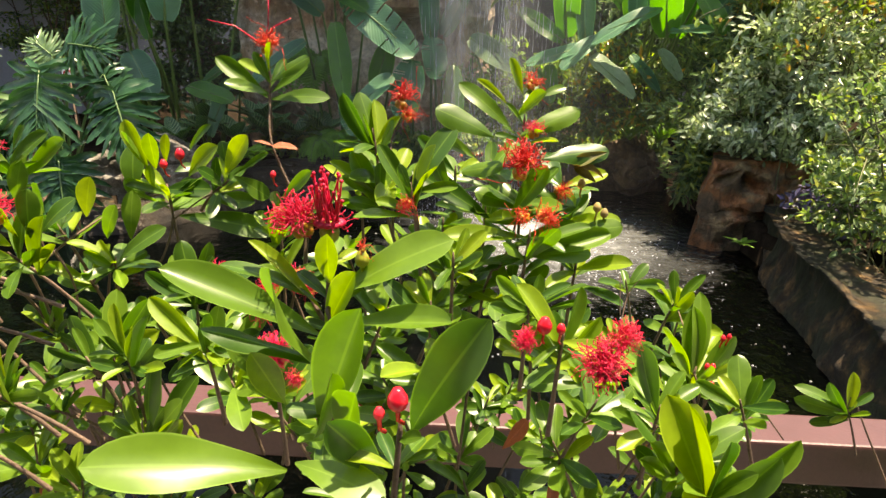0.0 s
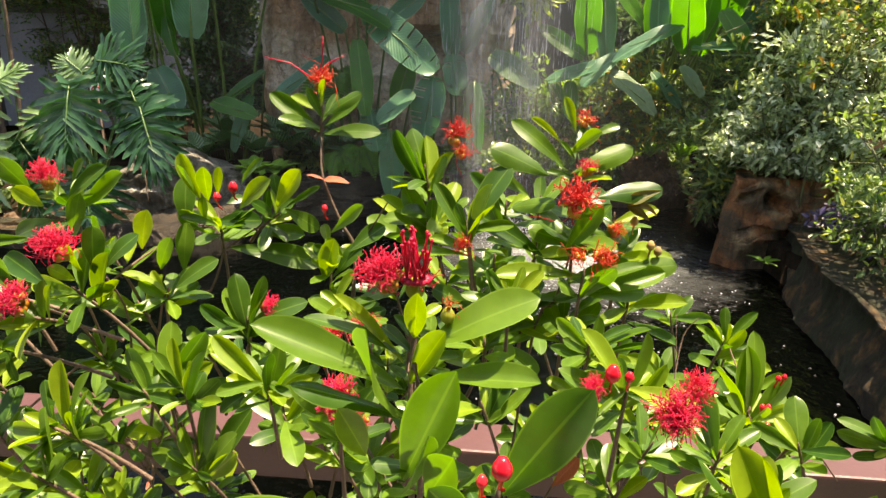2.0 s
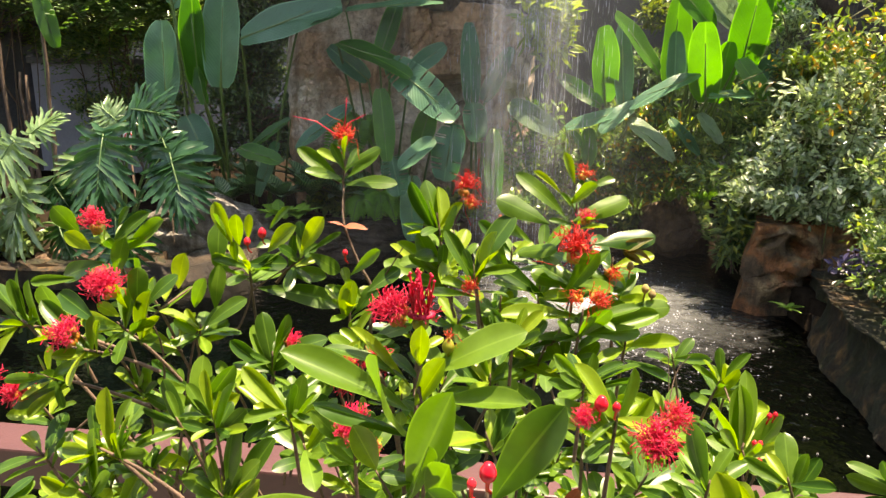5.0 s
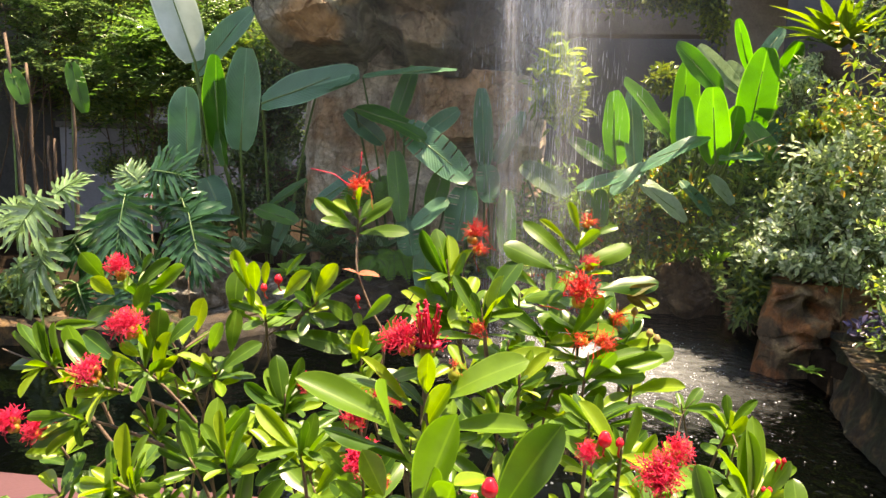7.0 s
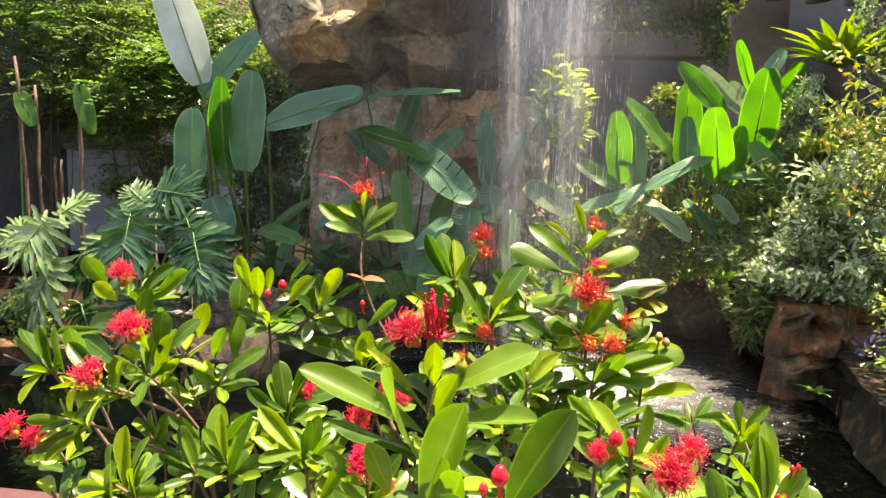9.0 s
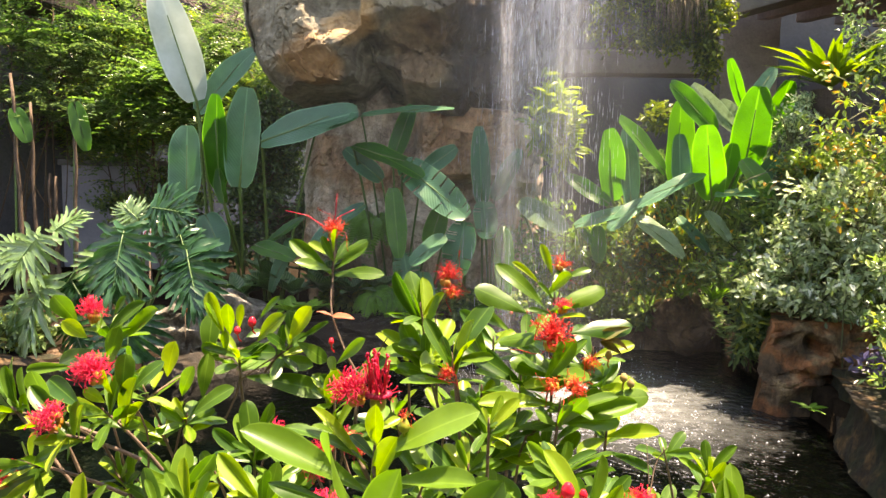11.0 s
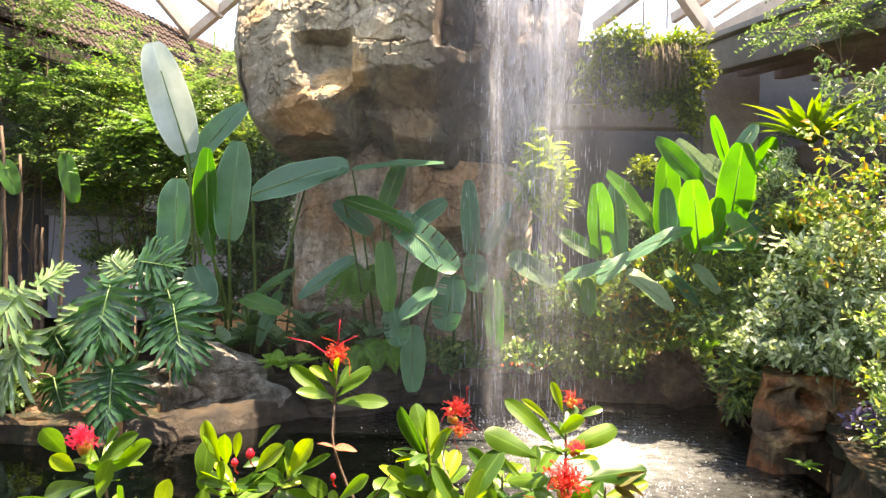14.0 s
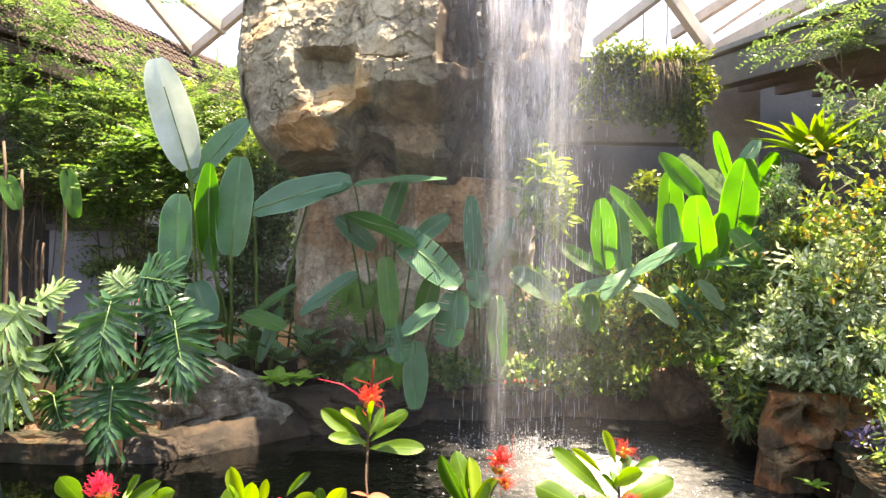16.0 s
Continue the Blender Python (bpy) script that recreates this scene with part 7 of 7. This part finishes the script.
near_leaf(s, (0.109, 0.416, 1.339), (0.122, 0.416, 1.346), 0.33, (-0.29, -0.75, 0.53), LEAVES[1])
near_leaf(s, (0.101, 0.416, 1.336), (0.11, 0.426, 1.344), 0.36, (-0.07, -0.75, 0.49), LEAVES[5])
brush(s, (0.107, 0.425, 1.345), (0.1, -0.1, 1), 0.0095, M_STAMEN_OLD, 40, 1.2, 11)
s = sprig((0.102, 0.405, 1.287), [(-18, -8, 13)], (0.0, 0.0, -0.05), 0.2, None, 0.95, 9, 0.028)
near_leaf(s, (0.11, 0.401, 1.31), (0.146, 0.405, 1.317), 0.30, (-0.16, -0.75, 0.55), LEAVES[5])
near_leaf(s, (0.086, 0.398, 1.321), (0.058, 0.395, 1.336), 0.36, (-0.04, -0.75, 0.57), LEAVES[5])
near_leaf(s, (0.086, 0.402, 1.278), (0.049, 0.396, 1.305), 0.25, (0.11, -0.75, 0.42), LEAVES[1])
near_leaf(s, (0.097, 0.4, 1.28), (0.114, 0.397, 1.308), 0.36, (-0.15, -0.75, 0.34), LEAVES[4])
near_leaf(s, (0.126, 0.4, 1.286), (0.101, 0.396, 1.284), 0.33, (0.06, -0.75, 0.4), LEAVES[0])
near_leaf(s, (0.128, 0.401, 1.271), (0.152, 0.392, 1.28), 0.40, (0.04, -0.75, 0.64), LEAVES[5])
near_leaf(s, (0.077, 0.4, 1.31), (0.058, 0.399, 1.322), 0.35, (0.17, -0.75, 0.56), LEAVES[0])
near_leaf(s, (0.066, 0.402, 1.287), (0.051, 0.398, 1.317), 0.29, (0.23, -0.75, 0.31), LEAVES[4])
near_leaf(s, (0.109, 0.397, 1.294), (0.131, 0.4, 1.286), 0.33, (-0.26, -0.75, 0.51), LEAVES[5])
near_leaf(s, (0.097, 0.399, 1.264), (0.132, 0.4, 1.275), 0.31, (-0.12, -0.75, 0.56), LEAVES[4])
near_leaf(s, (0.128, 0.405, 1.306), (0.14, 0.4, 1.316), 0.30, (-0.44, -0.6, 0.23), CURLED)
near_leaf(s, (0.128, 0.405, 1.305), (0.139, 0.4, 1.301), 0.30, (-0.22, -0.6, 0.4), CURLED)
near_leaf(s, (0.127, 0.405, 1.307), (0.142, 0.4, 1.307), 0.30, (-0.01, -0.6, 0.74), CURLED)
brush(s, (0.1, 0.395, 1.309), (0.0, -0.35, 1), 0.0175, M_STAMEN_OLD, 80, 1.1, 12)
brush(s, (0.107, 0.41, 1.323), (0.3, 0.0, 1), 0.009, M_STAMEN, 36, 1.0, 13)
brush(s, (0.122, 0.4, 1.294), (0.6, -0.3, 0.3), 0.009, M_STAMEN_OLD, 40, 0.9, 14)
s = sprig((0.105, 0.385, 1.274), [(35, 0, 11), (47, 6, 3), (36, -4, -4), (14, -14, 15), (-21, 0, 5), (-47, -4, 1), (-15, -8, -10), (5, -18, 5)], (-0.004, 0.0, -0.05), 0.15)
brush(s, (0.11, 0.37, 1.289), (0.1, -0.8, 0.2), 0.0105, M_STAMEN_OLD, 60, 0.9, 15)
brush(s, (0.1, 0.372, 1.288), (-0.3, -0.8, 0.2), 0.008, M_STAMEN_OLD, 40, 0.9, 16)
for q in ((0.141, 0.4, 1.286), (0.145, 0.4, 1.283), (0.134, 0.41, 1.296)):
    bud(s, q, 0.0032, M_DRYBUD)
sprig((0.067, 0.36, 1.27), [(-12, 2, 16), (-20, 0, 5), (15, 0, 7), (7, 8, 15), (-6, -6, -9), (13, -6, -8), (-4, 10, 8)], (0.0, 0.01, -0.05), 0.2)
sprig((0.1, 0.335, 1.261), [(-16, 4, 11), (-7, 8, 12), (19, 0, 10), (25, -4, 14), (25, -8, 5), (5, 6, 11), (-20, -6, 2), (-11, -10, -6), (11, -10, -8)], (0.0, 0.01, -0.05), 0.25)
sprig((0.057, 0.37, 1.241), [(-18, 0, 15), (-6, 6, 15), (14, 0, 7), (3, -8, -12), (-14, -6, -10)], (0.0, 0.01, -0.05), 0.2)

# near group: broad leaves round one upright shoot
s = sprig((0.031, 0.247, 1.310), [], (0.0, -0.004, -0.06), 0.4, None, 1.0, 4, 0.014)
near_leaf(s, (0.028, 0.245, 1.288), (-0.009, 0.235, 1.313), 0.25, (0.3, -0.5, 0.8), LEAVES[0])
near_leaf(s, (0.028, 0.245, 1.279), (0.013, 0.222, 1.311), 0.32, (-0.5, -0.6, 0.7), LEAVES[1])
near_leaf(s, (0.028, 0.243, 1.280), (0.002, 0.232, 1.299), 0.20, (0.4, -0.2, 0.9), LEAVES[5])
near_leaf(s, (0.030, 0.243, 1.291), (0.039, 0.232, 1.312), 0.32, (-0.4, -0.8, 0.3), YOUNG[0])
near_leaf(s, (0.031, 0.245, 1.304), (0.032, 0.235, 1.319), 0.32, (0, -0.9, 0.3), YOUNG[1])
near_leaf(s, (0.034, 0.245, 1.301), (0.060, 0.240, 1.322), 0.33, (-0.3, -0.6, 0.8), LEAVES[1])
near_leaf(s, (0.036, 0.243, 1.293), (0.064, 0.230, 1.301), 0.32, (0.1, -0.45, 0.9), LEAVES[2])
near_leaf(s, (0.028, 0.247, 1.295), (0.008, 0.252, 1.314), 0.18, (0.8, -0.5, 0.5), YOUNG[0])
near_leaf(s, (0.028, 0.247, 1.297), (0.003, 0.250, 1.313), 0.20, (0.8, -0.3, 0.6), LEAVES[3])
brush(s, (0.031, 0.248, 1.321), (0.05, -0.1, 1), 0.0165, None, 26, 0.5, 17, 5, (0.5, 0.78))
brush(s, (0.022, 0.250, 1.320), (-0.3, -0.3, 0.8), 0.0115, None, 60, 0.9, 18, 5)
bud(s, (0.040, 0.245, 1.311), 0.0030, M_CUP)
brush(s, (0.040, 0.244, 1.315), (0.2, -0.3, 0.9), 0.0035, M_STAMEN_OLD, 16, 0.8, 41, 2)
for q, r in (((0.018, 0.258, 1.301), 0.0042), ((0.0125, 0.258, 1.2985), 0.0042)):
    brush(s, q, (-0.2, -0.8, 0.4), r, None, 30, 0.8, int(q[0] * 9000), 2)
s = sprig((0.034, 0.236, 1.272), [], (0.0, 0.006, -0.06), 0.2, None, 1.0, 5, 0.02)
near_leaf(s, (0.029, 0.235, 1.265), (0.042, 0.218, 1.308), 0.32, (-0.35, -0.85, 0.15), LEAVES[2])
near_leaf(s, (0.036, 0.226, 1.267), (0.045, 0.210, 1.294), 0.34, (-0.3, -0.8, 0.3), LEAVES[4])
near_leaf(s, (0.029, 0.226, 1.267), (0.039, 0.212, 1.293), 0.24, (0.7, -0.6, 0.2), LEAVES[0])
near_leaf(s, (0.018, 0.240, 1.269), (0.014, 0.230, 1.288), 0.36, (0.3, -0.8, 0.4), YOUNG[1])
near_leaf(s, (0.027, 0.206, 1.273), (-0.008, 0.190, 1.289), 0.29, (0.15, -0.55, 0.85), LEAVES[1])
near_leaf(s, (0.028, 0.210, 1.272), (0.048, 0.199, 1.276), 0.40, (0.0, -0.4, 0.9), LEAVES[3])
s = sprig((0.053, 0.206, 1.284), [], (-0.004, 0.006, -0.06), 0.2, None, 1.0, 4, 0.016)
near_leaf(s, (0.055, 0.215, 1.278), (0.066, 0.199, 1.312), 0.30, (-0.45, -0.8, 0.25), LEAVES[1])
near_leaf(s, (0.049, 0.212, 1.268), (0.036, 0.203, 1.290), 0.36, (0.3, -0.8, 0.3), LEAVES[4])
bud(s, (0.053, 0.199, 1.297), 0.0034)
bud(s, (0.049, 0.200, 1.293), 0.0019)
branch([(0.030, 0.242, 1.255), (0.030, 0.243, 1.281), (0.031, 0.247, 1.313)], 0.0035, 0.0022)
for q, k, sd in (((0.009, 0.3, 1.283), 0.008, 19), ((-0.005, 0.31, 1.273), 0.008, 20), ((-0.002, 0.3, 1.25), 0.012, 21), ((0.009, 0.29, 1.247), 0.006, 22)):
    brush(s, q, (-0.3, -0.7, 0.3), k, None, 40, 0.8, sd)
s = sprig((-0.003, 0.305, 1.239), [(-21, 0, 12), (-12, -4, 1), (12, 0, 14), (0, 8, 20), (-8, -8, -4)], (0.0, 0.01, -0.05), 0.25)
brush(s, (-0.002, 0.3, 1.25), (-0.1, -0.5, 0.8), 0.0125, None, 70, 0.8, 23)
brush(s, (0.013, 0.3, 1.278), (-0.1, -0.6, 0.6), 0.006, None, 50, 0.8, 24)
brush(s, (-0.007, 0.31, 1.266), (-0.3, -0.6, 0.4), 0.010, None, 50, 0.8, 25)

# right
s = sprig((0.199, 0.385, 1.2), [(6, 2, 49), (-16, 0, 31), (-2, 8, 36), (25, -2, 26), (33, -6, -16), (-12, -14, 18), (-2, -16, 18), (-22, 6, 19), (32, 6, 3), (-7, -8, -9), (12, -14, -4), (-18, -8, 11), (5, 10, 15)], (-0.006, 0.004, -0.05), 0.35)
for q, r in (((0.203, 0.372, 1.2), 0.0030), ((0.201, 0.376, 1.209), 0.0022), ((0.204, 0.376, 1.209), 0.0022), ((0.211, 0.385, 1.221), 0.0022), ((0.214, 0.385, 1.222), 0.002)):
    bud(s, q, r)
sprig((0.197, 0.42, 1.226), [(-2, 2, 19), (15, 0, 18), (-5, 6, 8), (8, -6, 10), (0, -8, 14)], (-0.01, 0.004, -0.04), 0.3)
sprig((0.161, 0.33, 1.211), [(-16, 4, 39), (-10, -8, 10), (8, 6, 19), (-12, 0, 16), (9, -6, 1)], (0.0, 0.01, -0.05), 0.2)
sprig((0.151, 0.28, 1.221), [(-5, 2, 27), (8, 0, 24), (10, -6, 17), (-17, 4, 24), (19, 0, 20), (-14, -8, 15), (25, 4, 5)], (0.0, 0.01, -0.05), 0.45)
sprig((0.159, 0.27, 1.216), [(29, 0, 23), (18, -8, 20), (-16, 4, 35), (-3, 2, 35), (-5, -8, 31), (-11, -10, 14), (6, -10, 17)], (0.0, 0.01, -0.05), 0.45)
s = sprig((0.108, 0.3, 1.261), [(-3, 0, 15), (8, 6, 23), (16, 0, 9), (-16, 6, 24), (-23, 0, 9), (10, -6, -3), (-12, -8, -8)], (0.0, 0.01, -0.05), 0.35)
brush(s, (0.115, 0.272, 1.266), (0.3, -0.5, 0.6), 0.014, None, 80, 0.8, 26)
brush(s, (0.124, 0.28, 1.272), (0.5, -0.3, 0.6), 0.010, None, 60, 0.8, 27)
brush(s, (0.093, 0.29, 1.265), (-0.4, -0.5, 0.4), 0.008, None, 60, 0.7, 28)
for q, r in (((0.099, 0.29, 1.271), 0.0042), ((0.105, 0.29, 1.27), 0.0026)):
    bud(s, q, r)
branch([(0.148, 0.36, 1.232), (0.153, 0.37, 1.25), (0.159, 0.37, 1.26)], 0.0014, 0.0007)
branch([(0.149, 0.365, 1.242), (0.148, 0.37, 1.261)], 0.001, 0.0006)
branch([(0.22, 0.39, 1.194), (0.241, 0.395, 1.177), (0.265, 0.4, 1.149)], 0.0012, 0.0018)

# leaves that fill out the crown
for q in ((0.068, 0.43, 1.296), (0.085, 0.42, 1.276), (0.062, 0.41, 1.272), (0.128, 0.43, 1.292), (0.133, 0.425, 1.275), (0.078, 0.4, 1.254), (0.099, 0.39, 1.246), (0.133, 0.4, 1.253), (0.032, 0.44, 1.292), (0.013, 0.45, 1.278), (0.088, 0.44, 1.298), (0.054, 0.42, 1.244)):
    sprig(q, [], (0.0, 0.01, -0.04), 0.2, None, 1.0, 8, 0.030)
for q in ((-0.157, 0.43, 1.256), (-0.183, 0.45, 1.251), (-0.146, 0.43, 1.228), (-0.205, 0.41, 1.241), (-0.193, 0.37, 1.208), (-0.176, 0.34, 1.201), (-0.105, 0.42, 1.207), (-0.077, 0.4, 1.204), (-0.037, 0.4, 1.228), (-0.028, 0.42, 1.237)):
    sprig(q, [], (0.01, 0.01, -0.04), 0.2, None, 1.0, 7, 0.026)

# inner leaves below the outer sprigs
for k in range(160):
    x = chance.uniform(-0.27, 0.27)
    y = chance.uniform(0.34, 0.52)
    top = 1.262 - 0.25 * abs(x) - (0.04 if x < -0.03 else 0.0)
    z = top - 0.22 * chance.random()
    sprig((x, y, z), [], (chance.uniform(-0.02, 0.02), 0.01, -0.05), 0.22, None, 1.0, chance.choice((7, 8, 9)), chance.uniform(0.023, 0.034), 1 if chance.random() < 0.12 else 0)

# branches
branch([ROOT, (-0.03, 0.43, 0.8), (-0.153, 0.43, 1.098), (-0.166, 0.43, 1.179), (-0.159, 0.4, 1.243), (-0.144, 0.37, 1.261)], 0.0042, 0.002)
branch([(-0.166, 0.43, 1.179), (-0.177, 0.42, 1.218), (-0.158, 0.36, 1.257), (-0.163, 0.35, 1.264)], 0.004, 0.0016)
branch([(-0.155, 0.43, 1.111), (-0.144, 0.44, 1.195), (-0.132, 0.43, 1.231), (-0.128, 0.43, 1.237)], 0.004, 0.0018)
branch([(-0.159, 0.43, 1.158), (-0.154, 0.43, 1.219), (-0.146, 0.4, 1.257)], 0.0035, 0.0016)
branch([ROOT, (-0.02, 0.45, 0.85), (-0.14, 0.455, 1.187), (-0.113, 0.455, 1.229), (-0.104, 0.458, 1.256), (-0.105, 0.458, 1.274)], 0.0042, 0.002)
branch([(-0.164, 0.41, 1.238), (-0.15, 0.43, 1.252), (-0.13, 0.45, 1.265), (-0.108, 0.458, 1.272)], 0.0030, 0.0022)
branch([(-0.105, 0.458, 1.254), (-0.085, 0.455, 1.269), (-0.071, 0.45, 1.276)], 0.002, 0.0014)
branch([(0.008, 0.4, 1.131), (-0.029, 0.42, 1.188), (-0.033, 0.44, 1.254)], 0.003, 0.0014)
branch([ROOT, (0.06, 0.41, 0.85), (0.081, 0.4, 1.205), (0.094, 0.395, 1.257), (0.102, 0.405, 1.287), (0.103, 0.42, 1.326)], 0.0042, 0.0014)
branch([(0.081, 0.4, 1.205), (0.054, 0.4, 1.253), (0.046, 0.39, 1.294), (0.033, 0.42, 1.31), (0.04, 0.425, 1.329)], 0.004, 0.0014)
branch([ROOT, (0.03, 0.3, 0.9), (0.034, 0.235, 1.265), (0.029, 0.25, 1.291), (0.031, 0.25, 1.314)], 0.0042, 0.0018)
branch([ROOT, (0.12, 0.40, 0.9), (0.197, 0.385, 1.156), (0.199, 0.385, 1.2), (0.197, 0.42, 1.226)], 0.0042, 0.0014)
branch([(-0.227, 0.42, 1.153), (-0.175, 0.43, 1.194), (-0.146, 0.44, 1.17), (-0.131, 0.44, 1.132), (-0.113, 0.44, 1.106)], 0.0028, 0.0045)
branch([(0.0, 0.44, 0.9), (-0.198, 0.4, 1.219), (-0.224, 0.4, 1.245), (-0.26, 0.41, 1.253)], 0.005, 0.0014)

# second small plant by the rail
far = thing("small_shrub", (0.62, 0.52, 0.12), "small green shrub against the maroon rail", "shrub")
shrub = far
s1 = sprig((0.432, 0.58, 1.058), [(-47, 0, 6), (-40, 4, 25), (-28, -4, 24), (-20, -4, -10), (-29, 0, -17), (22, 0, 18), (1, 4, 37)], (0.02, 0.0, -0.05), 0.3)
sprig((0.53, 0.57, 0.96), [], (0.03, 0.0, -0.05), 0.3, None, 1.0, 8, 0.05)
sprig((0.48, 0.55, 0.91), [], (0.03, 0.0, -0.05), 0.3, None, 1.0, 8, 0.05)
branch([(0.62, 0.52, 0.12), (0.6, 0.55, 0.7), (0.454, 0.58, 1.036), (0.432, 0.58, 1.058)], 0.006, 0.002)
